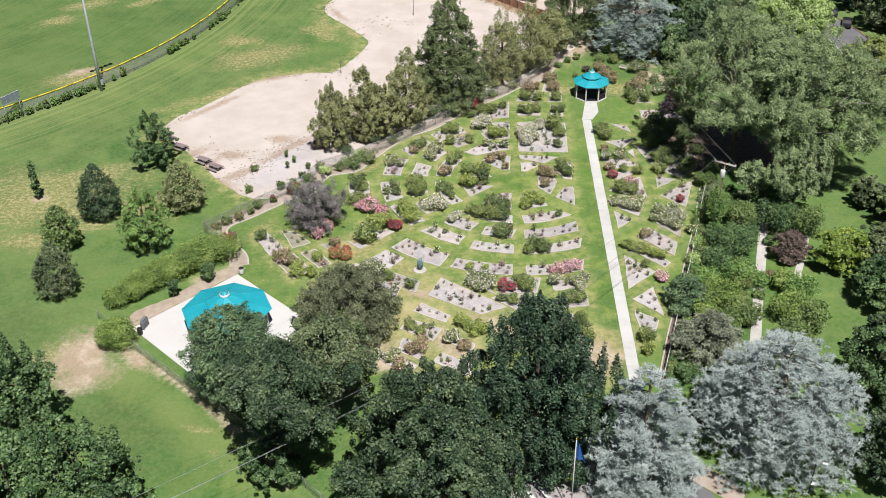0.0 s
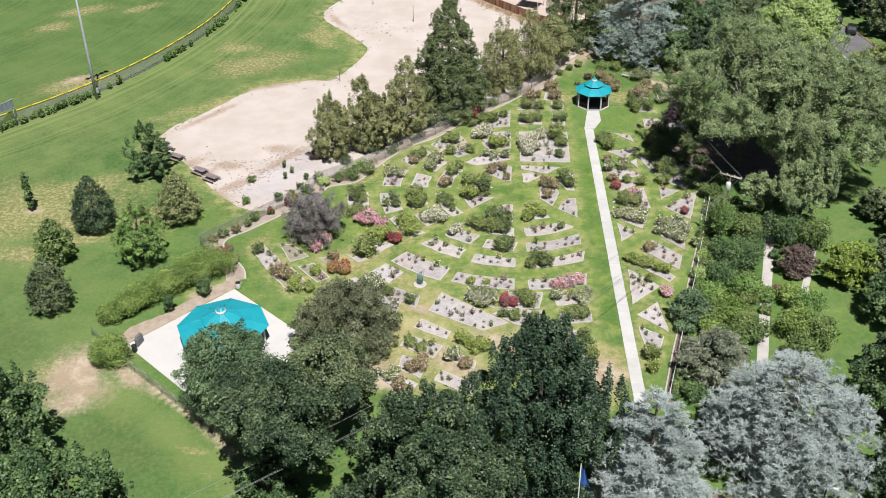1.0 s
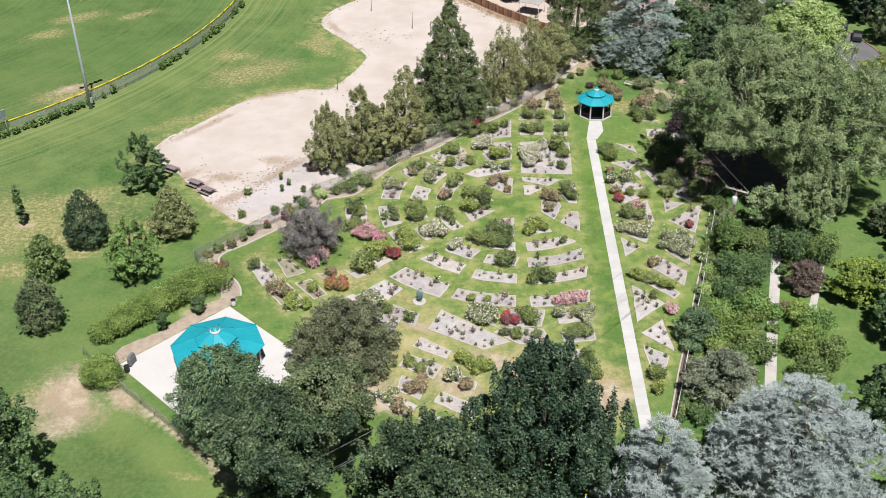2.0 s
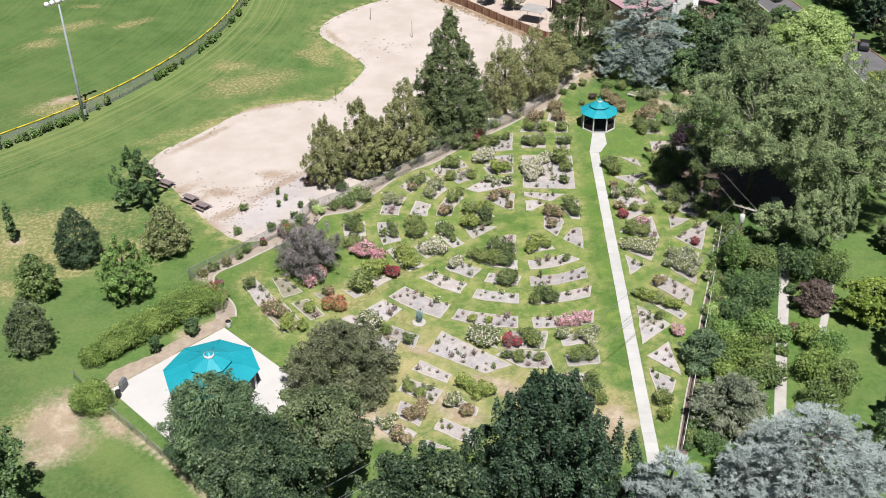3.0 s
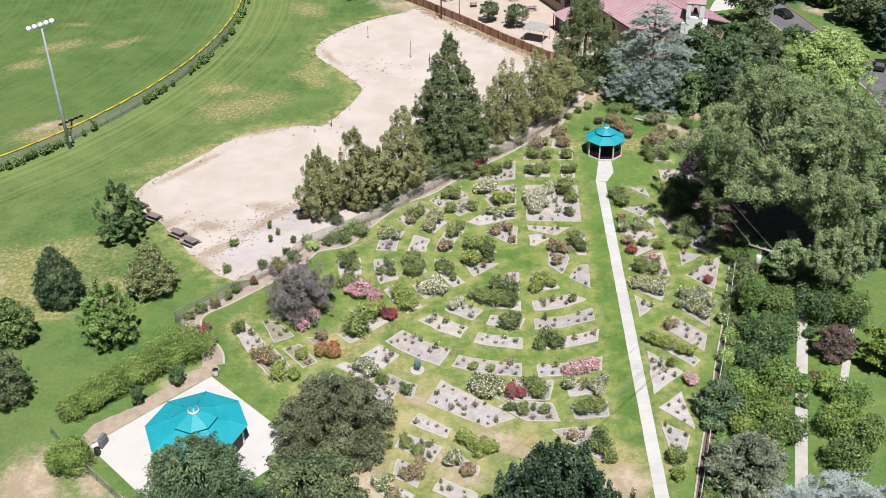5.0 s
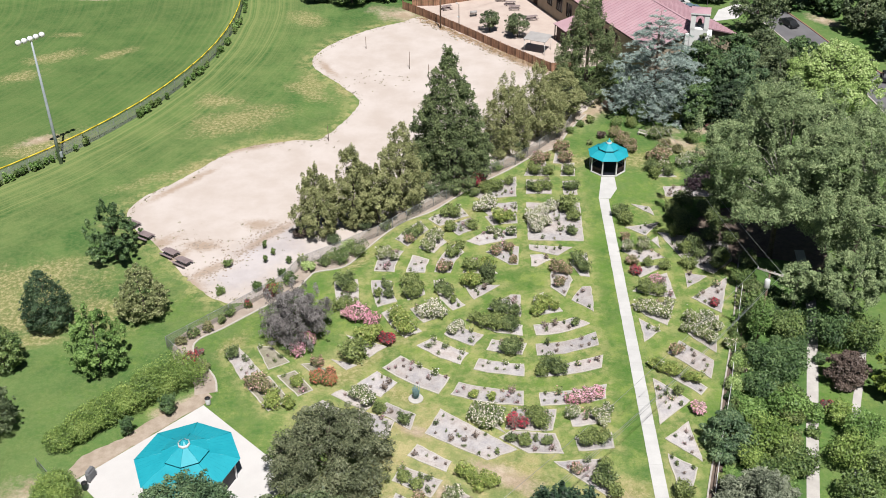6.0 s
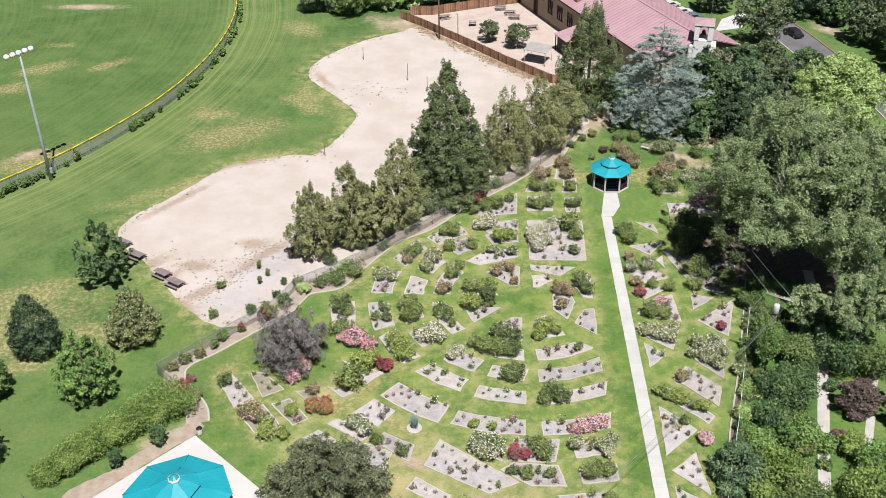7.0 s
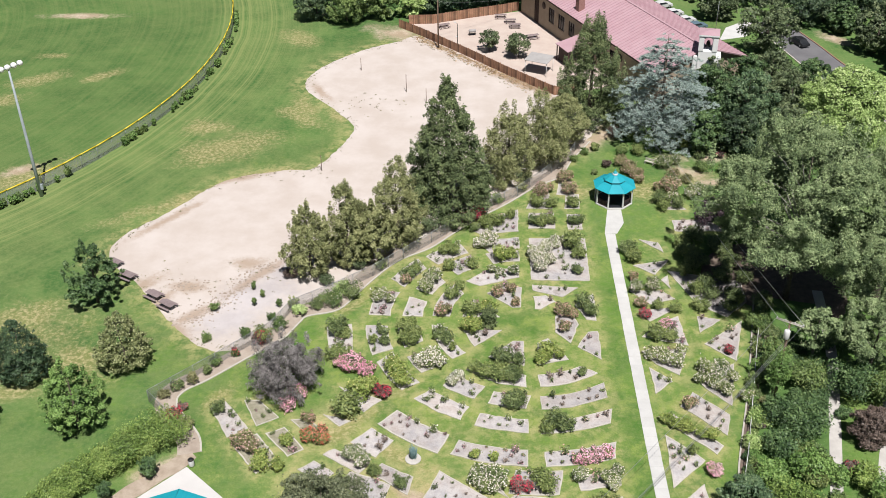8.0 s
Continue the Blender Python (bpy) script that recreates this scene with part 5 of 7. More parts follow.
def inside(p, poly):
    hit = False
    for a, b in zip(poly, poly[1:] + poly[:1]):
        if (a[1] > p[1]) != (b[1] > p[1]) and p[0] < (b[0] - a[0]) * (p[1] - a[1]) / (b[1] - a[1]) + a[0]:
            hit = not hit
    return hit


def small_roses():
    """Low young roses dotted over the open mulch."""
    rng = random.Random(11)
    proto = []
    for i, (leaf, petals, many, label) in enumerate((
            (L_ROSE, None, 0, "small dark green young rose"), (L_ROSE, B_CORAL, 5, "small young rose with a few coral blossoms"), (L_TWIG, None, 0, "small brownish half-dry rose"),
            (L_TWIG, B_PINK, 5, "small rose with pink blossoms"), (L_ROSE, B_WHITE, 6, "small young rose with white blossoms"))):
        proto.append((label, leaf, petals, many, i))
    made = {}
    for poly in BEDS:
        x0, x1 = min(p[0] for p in poly), max(p[0] for p in poly)
        y0, y1 = min(p[1] for p in poly), max(p[1] for p in poly)
        taste = [rng.randrange(5), rng.choice((0, 0, 2)), rng.randrange(5)]
        area = 0.5 * abs(sum(p[0] * q[1] - q[0] * p[1] for p, q in zip(poly, poly[1:] + poly[:1])))
        want, got = int(area / (1.9 if area < 50 else 9)), []
        for _ in range(want * 12):
            if len(got) >= want:
                break
            p = (rng.uniform(x0, x1), rng.uniform(y0, y1))
            ring = [(p[0] + 0.3 * math.cos(k), p[1] + 0.3 * math.sin(k)) for k in (0, 1.57, 3.14, 4.71)]
            if not all(inside(q, poly) for q in ring):
                continue
            if any(math.hypot(p[0] - x, p[1] - y) < r + 0.25 for x, y, r in BIG) or any(math.hypot(p[0] - q[0], p[1] - q[1]) < 0.85 for q in got):
                continue
            got.append(p)
            i = rng.choice(taste)
            label, leaf, petals, many, _ = proto[i]
            v = (i, rng.randrange(2))
            if v not in made:
                made[v] = bush("young_rose", label + " in grey mulch", 0, -400, 0.5, 0.34, leaf, 62, 0.11, 300 + 2 * i + v[1], "young rose", petals, many, 0.13, "young roses in the beds", 5)
                ob = made[v]
            else:
                ob = copy_thing(made[v], Matrix.Identity(4))
            s = rng.choice((0.6, 0.75, 0.9, 1.05, 1.25, 1.6)) * rng.uniform(0.9, 1.1)
            ob.matrix_basis = pose(p[0], p[1], 0.04, 0, 0, rng.uniform(0, 360)) @ Matrix.Diagonal((s, s, s * rng.uniform(0.8, 1.2), 1))


small_roses()

# ---- pavilion and gazebo ----


def ring8(r, z, turn=0.0):
    return [Vector((r * math.cos(radians(45 * k + turn)), r * math.sin(radians(45 * k + turn)), z)) for k in range(8)]


def roof_tier(root, r0, z0, r1, z1, turn, ribs, name="roof_panel", material=None):
    """Eight sloped sheets with standing seams, each its own part, and a fascia."""
    material = material or M_TEAL
    lo, hi = ring8(r0, z0, turn), ring8(r1, z1, turn)
    for k in range(8):
        a, b, c, d = lo[k], lo[(k + 1) % 8], hi[(k + 1) % 8], hi[k]
        nrm = (b - a).cross(d - a).normalized()
        verts = [a, b, c, d] + [p - nrm * 0.07 for p in (a, b, c, d)]
        faces = [(0, 1, 2, 3), (7, 6, 5, 4), (0, 4, 5, 1), (1, 5, 6, 2), (2, 6, 7, 3), (3, 7, 4, 0)]
        for i in range(1, ribs):
            f = i / ribs
            p, q = a.lerp(b, f), d.lerp(c, f)
            w = (b - a).normalized() * 0.012
            seam = [p - w, p + w, q + w, q - w] + [v + nrm * 0.018 for v in (p - w, p + w, q + w, q - w)]
            part("seam", mesh_of("seam", seam, [(4, 5, 6, 7), (0, 1, 5, 4), (1, 2, 6, 5), (3, 0, 4, 7)], material), root)
        part(name, mesh_of(name, verts, faces, material), root)
        part("hip_cap", rod("hip_cap", a + Vector((0, 0, 0.005)), d + Vector((0, 0, 0.005)), 0.03, material, 5), root)


def shelter(name, label, x, y, turn, r, eave, ridge, r_mid, z_mid, deck, posts_r, cupola, ribs, floor_mat):
    root = thing(name, x, y, 0, turn, label, "gazebo")
    if deck:
        part("deck", prism("deck", [(p.x, p.y) for p in ring8(posts_r * 1.06, 0)], -0.05, deck, M_CONCRETE, 0.02), root, "white octagonal deck edge")
        # floor coloured near-black to carry the shaded interior
        part("floor", prism("floor", [(p.x, p.y) for p in ring8(posts_r * 0.97, 0)], deck, deck + 0.012, floor_mat), root, "near-black floor with the roof's shade in its colour")
    for k, p in enumerate(ring8(posts_r, 0)):
        part("post", box("post", 0.2, 0.2, eave - deck + 0.1, M_WHITE, 0.02), root, m=pose(p.x, p.y, deck, 0, 0, 45 * k))
    beam = ring8(posts_r, eave - 0.12)
    for k in range(8):
        part("beam", tubes("beam", [((beam[k], beam[(k + 1) % 8]), (0.1, 0.1))], M_WHITE, 4), root)
    roof_tier(root, r, eave, r_mid * 0.93, z_mid, 0, ribs)
    part("clerestory", tubes("clerestory", [((Vector((0, 0, z_mid - 0.12)), Vector((0, 0, z_mid + 0.27))), (r_mid * 0.86, r_mid * 0.86))], M_TEAL_DARK, 8), root, "dark drum coloured as the shaded gap below the raised roof")
    roof_tier(root, r_mid * 1.04, z_mid + 0.27, cupola * 1.05, ridge, 0, max(2, ribs // 3), "upper_roof_panel")
    part("cupola", tubes("cupola", [((Vector((0, 0, ridge - 0.08)), Vector((0, 0, ridge + 0.26))), (cupola * 1.06, cupola * 1.0))], M_WHITE, 8), root, "white cupola ring")
    roof_tier(root, cupola * 0.82, ridge + 0.27, 0.04, ridge + 0.62, 0, 1, "cupola_panel")
    part("finial", tubes("finial", [((Vector((0, 0, ridge + 0.6)), Vector((0, 0, ridge + 0.74)), Vector((0, 0, ridge + 0.9))), (0.05, 0.09, 0.02))], M_TEAL, 8), root)
    return root


def pavilion():
    root = shelter("pavilion", "large octagonal pavilion with a turquoise metal roof, on white concrete", -26.65, 101.0, 0, 5.45, 2.75, 4.75, 2.35, 3.7, 0, 4.75, 0.62, 7, M_NAVY)
    for o in root.children:
        o.location.z += 0.07
    # near-black panels set between posts to deepen the shade under the eaves
    for k in (3, 5, 6, 7, 0):
        a, b = ring8(4.7, 0)[k], ring8(4.7, 0)[(k + 1) % 8]
        c = (a + b) / 2
        part("dark_screen", box("dark_screen", (b - a).length - 0.24, 0.06, 2.5, M_NAVY, 0.01), root, "near-black panel deepening the shade below the pavilion roof", pose(c.x, c.y, 0.07, 0, 0, math.degrees(math.atan2(b.y - a.y, b.x - a.x))))


pavilion()


def gazebo():
    root = shelter("gazebo", "small octagonal gazebo with a turquoise roof and white posts", 25.1, 165.75, 21.0, 3.2, 2.75, 4.35, 1.6, 3.46, 0.16, 2.75, 0.42, 5, M_NAVY)
    pts = ring8(2.72, 0.16)
    for k in range(8):
        a, b = pts[k], pts[(k + 1) % 8]
        c = (a + b) / 2
        if k == 5:
            continue
        run = [((a + Vector((0, 0, h)), b + Vector((0, 0, h))), (0.04, 0.04)) for h in (0.15, 0.95)]
        part("railing", tubes("railing", run + [((a.lerp(b, i / 14) + Vector((0, 0, 0.15)), a.lerp(b, i / 14) + Vector((0, 0, 0.95))), (0.018, 0.018)) for i in range(1, 14)], M_TRIM, 4), root, "dark railing")


gazebo()


def litter_bin(x, y, material, label):
    root = thing("litter_bin", x, y, 0.07, 0, label, "bin")
    part("drum", tubes("drum", [(((0, 0, 0), (0, 0, 0.1), (0, 0, 0.8), (0, 0, 0.86)), (0.27, 0.3, 0.32, 0.3))], material, 14), root)
    part("lid", tubes("lid", [(((0, 0, 0.86), (0, 0, 0.93)), (0.34, 0.28))], M_DARKSTEEL, 14), root, "dark lid")
    part("lid_opening", tubes("lid_opening", [(((0, 0, 0.93), (0, 0, 0.945)), (0.13, 0.12))], M_NAVY, 12), root)


litter_bin(-26.95, 112.4, M_WHITE, "pale round litter bin with a dark lid on the slab")
litter_bin(-37.2, 99.7, M_PLASTIC, "dark round litter bin beside the slab")


def barbecue():
    root = thing("barbecue_cover", -37.0, 101.2, 0.07, 74, "grey covered grill standing on the white slab", "grill")
    part("cover", box("cover", 1.35, 0.55, 1.15, M_CHAR, 0.16), root, "dark grey fabric cover")
    part("top_hump", box("top_hump", 1.0, 0.42, 0.2, M_CHAR, 0.09), root, m=pose(0, 0, 1.13))
    for sx in (-0.6, 0.6):
        part("foot", box("foot", 0.1, 0.5, 0.06, M_DARKSTEEL, 0.01), root, m=pose(sx, 0, -0.01))


barbecue()


def picnic_table():
    root = thing("picnic_table", 0, 0, 0, 0, "mauve-topped picnic table with benches on the sand", "picnic table", "picnic tables")
    for i in range(5):
        part("top_plank", box("top_plank", 2.3, 0.17, 0.045, M_TABLE, 0.008), root, m=pose(0, -0.37 + 0.185 * i, 0.72))
    for s in (-1, 1):
        for i in range(2):
            part("bench_plank", box("bench_plank", 2.3, 0.16, 0.045, M_TABLE, 0.008), root, m=pose(0, s * (0.78 + 0.08 * (2 * i - 1)), 0.43))
        part("leg_frame", tubes("leg_frame", [(((s * 0.75, -0.55, 0), (s * 0.75, -0.25, 0.72)), (0.035, 0.035)), (((s * 0.75, 0.55, 0), (s * 0.75, 0.25, 0.72)), (0.035, 0.035)), (((s * 0.75, -0.85, 0.42), (s * 0.75, 0.85, 0.42)), (0.035, 0.035))], M_DARKSTEEL, 5), root)
    return root


first = picnic_table()
first.matrix_basis = pose(-37.8, 142.9, 0.012, 0, 0, -35)
for x, y, a in ((-35.6, 140.7, -35), (-42.3, 147.4, -33), (-45.0, 150.6, -34)):
    copy_thing(first, pose(x, y, 0.012, 0, 0, a))
for x, y, a in ((0.6, 235.6, 20), (14.2, 237.6, 0), (15.0, 235.0, 0), (18.2, 229.0, 15), (12.4, 240.4, 0)):
    ob = copy_thing(first, pose(x, y, 0.03, 0, 0, a))
    tagged(ob, "brown picnic table on the sunlit patio", "picnic table", "tables on the patio")


def bench(x, y, turn):
    root = thing("bench", x, y, 0, turn, "pale wooden garden bench near the gazebo", "bench")
    for i in range(3):
        part("seat_plank", box("seat_plank", 1.6, 0.13, 0.04, M_CURB, 0.008), root, m=pose(0, -0.16 + 0.15 * i, 0.43))
    for i in range(2):
        part("back_plank", box("back_plank", 1.6, 0.04, 0.13, M_CURB, 0.008), root, m=pose(0, 0.26, 0.58 + 0.17 * i))
    for s in (-0.65, 0.65):
        part("leg", box("leg", 0.08, 0.5, 0.43, M_CURB, 0.01), root, m=pose(s, 0, 0))
        part("back_post", box("back_post", 0.08, 0.05, 0.9, M_CURB, 0.01), root, m=pose(s, 0.22, 0))


bench(32.3, 176.6, -35)
bench(27.8, 98.2, 70)
# ---- fences ----


def link_fence(name, label, line, height, bay=3.0, cap=None, gap=0.14, wire=0.011, dense=None):
    """Posts, top rail and woven wire, bay by bay."""
    root = thing(name, label=label, category="fence")
    run = [Vector((*p, 0)) for p in line]
    pts = [run[0]]
    for a, b in zip(run, run[1:]):
        n = max(1, round((b - a).length / bay))
        pts += [a.lerp(b, (i + 1) / n) for i in range(n)]
    up = Vector((0, 0, height))
    for p in pts:
        part("post", rod("post", p - Vector((0, 0, 0.1)), p + up * (0.97 if cap else 1.02), 0.035, M_STEEL, 6), root)
    for a, b in zip(pts, pts[1:]):
        if cap:
            part("cap", tubes("cap", [((a + up - (b - a) * 0.02, b + up + (b - a) * 0.02), (0.11, 0.11))], cap, 6), root, "bright yellow fence cap")
        else:
            part("rail", rod("rail", a + up, b + up, 0.028, M_STEEL, 5), root)
        d = b - a
        length = d.length
        d.normalize()
        n = int((length + height) / gap)
        verts, faces = [], []
        for s in (1, -1):
            for i in range(n):
                x0 = -height + i * gap
                lo, hi = max(x0, 0), min(x0 + height, length)
                if hi - lo < 0.02:
                    continue
                z0, z1 = lo - x0, hi - x0
                p, q = (lo, z0), (hi, z1)
                if s < 0:
                    p, q = (length - lo, z0), (length - hi, z1)
                pa, pb = a + d * p[0] + Vector((0, 0, p[1])), a + d * q[0] + Vector((0, 0, q[1]))
                w = Vector((0, 0, wire))
                k = len(verts)
                verts += [pa - w, pb - w, pb + w, pa + w]
                faces.append((k, k + 1, k + 2, k + 3))
        part("wire_mesh", mesh_of("wire_mesh", verts, faces, dense or M_MESH), root)
    return root


link_fence("chain_link_fence", "galvanised chain-link fence round the rose garden", [(-28.7, 116.9), (-33.8, 122.6), (-27.3, 129.0), (-21.5, 135.0), (-19.5, 139.5), (-14.5, 143.0), (-9.5, 147.0), (-3.6, 153.0), (2.0, 158.8), (7.0, 164.4), (11, 167.2), (15.1, 172.2), (20.1, 178.5), (23.0, 186.0)], 1.8, wire=0.015)
link_fence("park_fence", "low chain-link fence beside the pavilion slab", [(-43.2, 103.0), (-38.3, 97.8), (-30.4, 90.4), (-21.6, 82.6), (-16.2, 76.3), (-11.0, 70.5)], 1.3)
link_fence("outfield_fence", "outfield fence with a bright yellow cap and grey windscreen mesh", [(BALL[0] + BALL[2] * math.cos(radians(a)), BALL[1] + BALL[2] * math.sin(radians(a))) for a in range(-50, 23, 4)], 2.35, 3.4, M_YELLOW, 0.075, 0.013, M_SCREEN)


def rail_line():
    root = thing("pipe_rail", label="pale steel pipe rail on posts along the garden border", category="railing")
    pts = [Vector((x, y, 0)) for x, y in ((24.3, 90.2), (26.4, 96.6), (28.9, 104.5), (31.7, 112.6), (34.8, 122.6), (36.7, 128.9), (39.2, 136.7))]
    for a, b in zip(pts, pts[1:]):
        n = 3
        for i in range(n):
            p, q = a.lerp(b, i / n), a.lerp(b, (i + 1) / n)
            part("post", rod("post", p, p + Vector((0, 0, 1.05)), 0.04, M_STEEL, 6), root)
            part("rail", rod("rail", p + Vector((0, 0, 1.0)), q + Vector((0, 0, 1.0)), 0.045, M_WHITE, 6), root)


rail_line()


def board_fence(name, line, height):
    root = thing(name, label="tall red-brown wooden board fence round the patio", category="fence")
    run = [Vector((*p, 0)) for p in line]
    rng = random.Random(8)
    for a, b in zip(run, run[1:]):
        n = max(1, round((b - a).length / 2.4))
        for i in range(n):
            p, q = a.lerp(b, i / n), a.lerp(b, (i + 1) / n)
            turn = math.degrees(math.atan2(q.y - p.y, q.x - p.x))
            length = (q - p).length
            part("post", box("post", 0.12, 0.12, height + 0.08, M_WOOD, 0.01), root, m=pose(p.x, p.y, 0))
            bm = bmesh.new()
            m = int(length / 0.16)
            for k in range(m):
                box("", length / m - 0.012, 0.022, height + rng.uniform(-0.05, 0.03), None, 0, Matrix.Translation(((k + 0.5) * length / m, -0.07, 0)), bm)
            for z in (0.3, height - 0.35):
                box("", length, 0.05, 0.09, None, 0, Matrix.Translation((length / 2, 0, z)), bm)
            tagged(part("fence_panel", done(bm, "fence_panel", M_WOOD), root, m=pose(p.x, p.y, 0, 0, 0, turn)), kind="stuff")


board_fence("board_fence", [(-8.6, 236.4), (-4.1, 231.6), (5.2, 220.4), (12.3, 211.3), (19.9, 202.6), (24.5, 203.5)], 1.75)
board_fence("board_fence", [(-6.6, 238.0), (-1.6, 238.0), (6.0, 240.9), (12.0, 242.9), (16.4, 244.8)], 2.0)

# ---- poles, lamps and wires ----


def light_mast():
    root = thing("light_mast", -60.95, 169.8, 0, 0, "tall steel sports floodlight mast with a bank of lamps", "light mast")
    part("pole", tubes("pole", [(((0, 0, -0.2), (0, 0, 7), (0, 0, 21.2)), (0.30, 0.24, 0.14))], M_MAST, 10), root)
    d = Vector((0.62, 0.78, 0))
    part("crossarm", rod("crossarm", d * -2.1 + Vector((0, 0, 20.9)), d * 2.1 + Vector((0, 0, 20.9)), 0.08, M_MAST, 6), root)
    for i in range(5):
        p = d * (-2.0 + 1.0 * i) + Vector((0, 0, 21.0))
        aim = Vector((-0.7, 0.5, -0.5)).normalized()
        lamp_part = part("floodlight", tubes("floodlight", [((p - aim * 0.35, p, p + aim * 0.35), (0.16, 0.40, 0.46))], M_STUCCOWHITE, 10), root, "white floodlight")
        part("visor", tubes("visor", [((p + aim * 0.36, p + aim * 0.4), (0.36, 0.34))], M_GLASS, 10), lamp_part)
    part("control_box", box("control_box", 0.5, 0.35, 0.9, M_MAST, 0.02), root, m=pose(0.35, 0, 1.2))


light_mast()


def field_sign():
    """A board on two posts outside the outfield fence."""
    root = thing("field_sign", -72.2, 158.3, 0, 58, "grey-backed field sign on two pale posts beside the outfield fence", "sign")
    for sx in (-1.5, 1.5):
        part("post", tubes("post", [(((sx, 0.08, -0.1), (sx, 0.08, 4.95)), (0.09, 0.09))], M_MAST, 8), root, "pale post")
    part("board", box("board", 3.6, 0.07, 1.4, M_SIGN, 0.02), root, m=pose(0, 0, 3.4))
    for z in (3.36, 4.8):
        part("board_rail", box("board_rail", 3.7, 0.12, 0.09, M_MAST, 0.01), root, m=pose(0, 0, z))
    for sx in (-0.9, 0.0, 0.9):
        part("stiffener", box("stiffener", 0.07, 0.06, 1.3, M_MAST, 0.01), root, m=pose(sx, -0.07, 3.45))


field_sign()


def net_post(x, y, h):
    root = thing("net_post", x, y, 0, 0, "thin dark steel net post standing in the sand", "post", "posts on the sand lot")
    part("pole", rod("pole", (0, 0, -0.1), (0, 0, h), 0.05, M_POLEWOOD, 6), root)
    part("hook", rod("hook", (0, 0, h - 0.2), (0.15, 0, h - 0.2), 0.02, M_STEEL, 5), root)


for x, y, h in ((-15.1, 214.8, 2.5), (-6.4, 204.9, 3.4), (-2.8, 200.3, 2.8), (-19.0, 176.2, 2.8)):
    net_post(x, y, h)


def utility_pole(x, y, h, arm, turn, label, transformer):
    root = thing("utility_pole", x, y, 0, 0, label, "utility pole")
    part("pole", tubes("pole", [(((0, 0, -0.2), (0, 0, h)), (0.17, 0.11))], M_POLEWOOD, 9), root)
    d = Vector((math.cos(radians(turn)), math.sin(radians(turn)), 0))
    n = Vector((-d.y, d.x, 0))
    if arm:
        for s in (-0.11, 0.11):
            part("crossarm", tubes("crossarm", [((d * -arm + n * s + Vector((0, 0, h - 0.15)), d * arm + n * s + Vector((0, 0, h - 0.15))), (0.06, 0.06))], M_CURB, 4), root, "pale wooden crossarm")
        for k in (-1, -0.35, 0.35, 1):
            p = d * arm * 0.95 * k + Vector((0, 0, h - 0.1))
            part("insulator", tubes("insulator", [((p, p + Vector((0, 0, 0.12)), p + Vector((0, 0, 0.22))), (0.05, 0.07, 0.04))], M_WHITE, 7), root)
    if transformer:
        c = n * -0.45 + Vector((0, 0, h - 2.0))
        can = part("transformer", tubes("transformer", [((c, c + Vector((0, 0, 0.08)), c + Vector((0, 0, 1.0)), c + Vector((0, 0, 1.1))), (0.28, 0.33, 0.33, 0.25))], M_WHITE, 12), root, "pale grey transformer can")
        part("bushing", rod("bushing", c + Vector((0, 0, 1.1)), c + Vector((0.1, 0, 1.35)), 0.04, M_STEEL, 6), can)
        for s in (-1, 1):
            part("brace", rod("brace", Vector((0, 0, h - 1.0)), d * arm * 0.6 * s + Vector((0, 0, h - 0.2)), 0.025, M_STEEL, 5), root)
    return root


utility_pole(36.95, 121.5, 10.9, 1.5, -34, "weathered utility pole with a double crossarm and a pale transformer", True)
utility_pole(-0.6, 224.6, 12.0, 1.1, 40, "brown wooden utility pole beside the board fence", False)
utility_pole(27.9, 201.0, 8.5, 0, 0, "dark wooden pole beside the hall", False)


def wire(a, b, sag, r=0.017, label="thin grey overhead power wire"):
    a, b = Vector(a), Vector(b)
    pts = [a.lerp(b, i / 14) - Vector((0, 0, sag * 4 * (i / 14) * (1 - i / 14))) for i in range(15)]
    root = thing("overhead_wire", 0, 0, 0, 0, label, "wire", "overhead wires")
    part("strand", tubes("strand", [(pts, [r] * 15)], M_STEEL, 4), root)


ARM = Vector((math.cos(radians(-34)), math.sin(radians(-34)), 0)) * 1.42
TOP = Vector((36.95, 121.5, 11.0))
for s in (-1, 1):
    wire(TOP + ARM * s, Vector((27.9, 201.0, 8.4)) + ARM * s * 0.3, 1.6)
    wire(TOP + ARM * s, Vector((5.0, 86.0, 11.0)) + Vector((0.8, -0.8, 0)) * s, 0.9)
for z in (8.6, 8.2):
    wire((36.95, 121.5, z), (4.5, 85.0, z + 0.6), 1.0)
for s, z in ((0.0, 9.6), (1.4, 9.4), (0.3, 7.9)):
    wire((-2.0 + s, 83.5 - s, z), (-62.0 + s, 42 - s, z), 1.2)
for s in (-1, 1):
    wire((-0.6 + 0.8 * s, 224.6 + 0.7 * s, 11.9), (50 + 0.8 * s, 262 + 0.7 * s, 11.5), 1.2)
wire((-0.6, 224.6, 9.5), (17.5, 236.5, 6.0), 0.5)


def flagpole():
    root = thing("flagpole", 11.75, 70.5, 0, 0, "slim white flagpole with a furled blue flag", "flagpole")
    part("pole", tubes("pole", [(((0, 0, -0.1), (0, 0, 10.1)), (0.07, 0.04))], M_WHITE, 8), root)
    part("finial", tubes("finial", [(((0, 0, 10.1), (0, 0, 10.18), (0, 0, 10.26)), (0.04, 0.08, 0.03))], M_YELLOW, 8), root)
    verts, faces = [], []
    for j in range(13):
        for i in range(9):
            u, v = i / 8, j / 12
            verts.append((0.06 + 0.95 * u * (0.35 + 0.65 * v), 0.13 * math.sin(9 * u + 2 * v), 9.95 - 2.2 * v - 0.55 * u))
    for j in range(12):
        for i in range(8):
            k = j * 9 + i
            faces.append((k, k + 1, k + 10, k + 9))
    part("flag", mesh_of("flag", verts, faces, M_FLAG), root, "drooping blue flag")


flagpole()


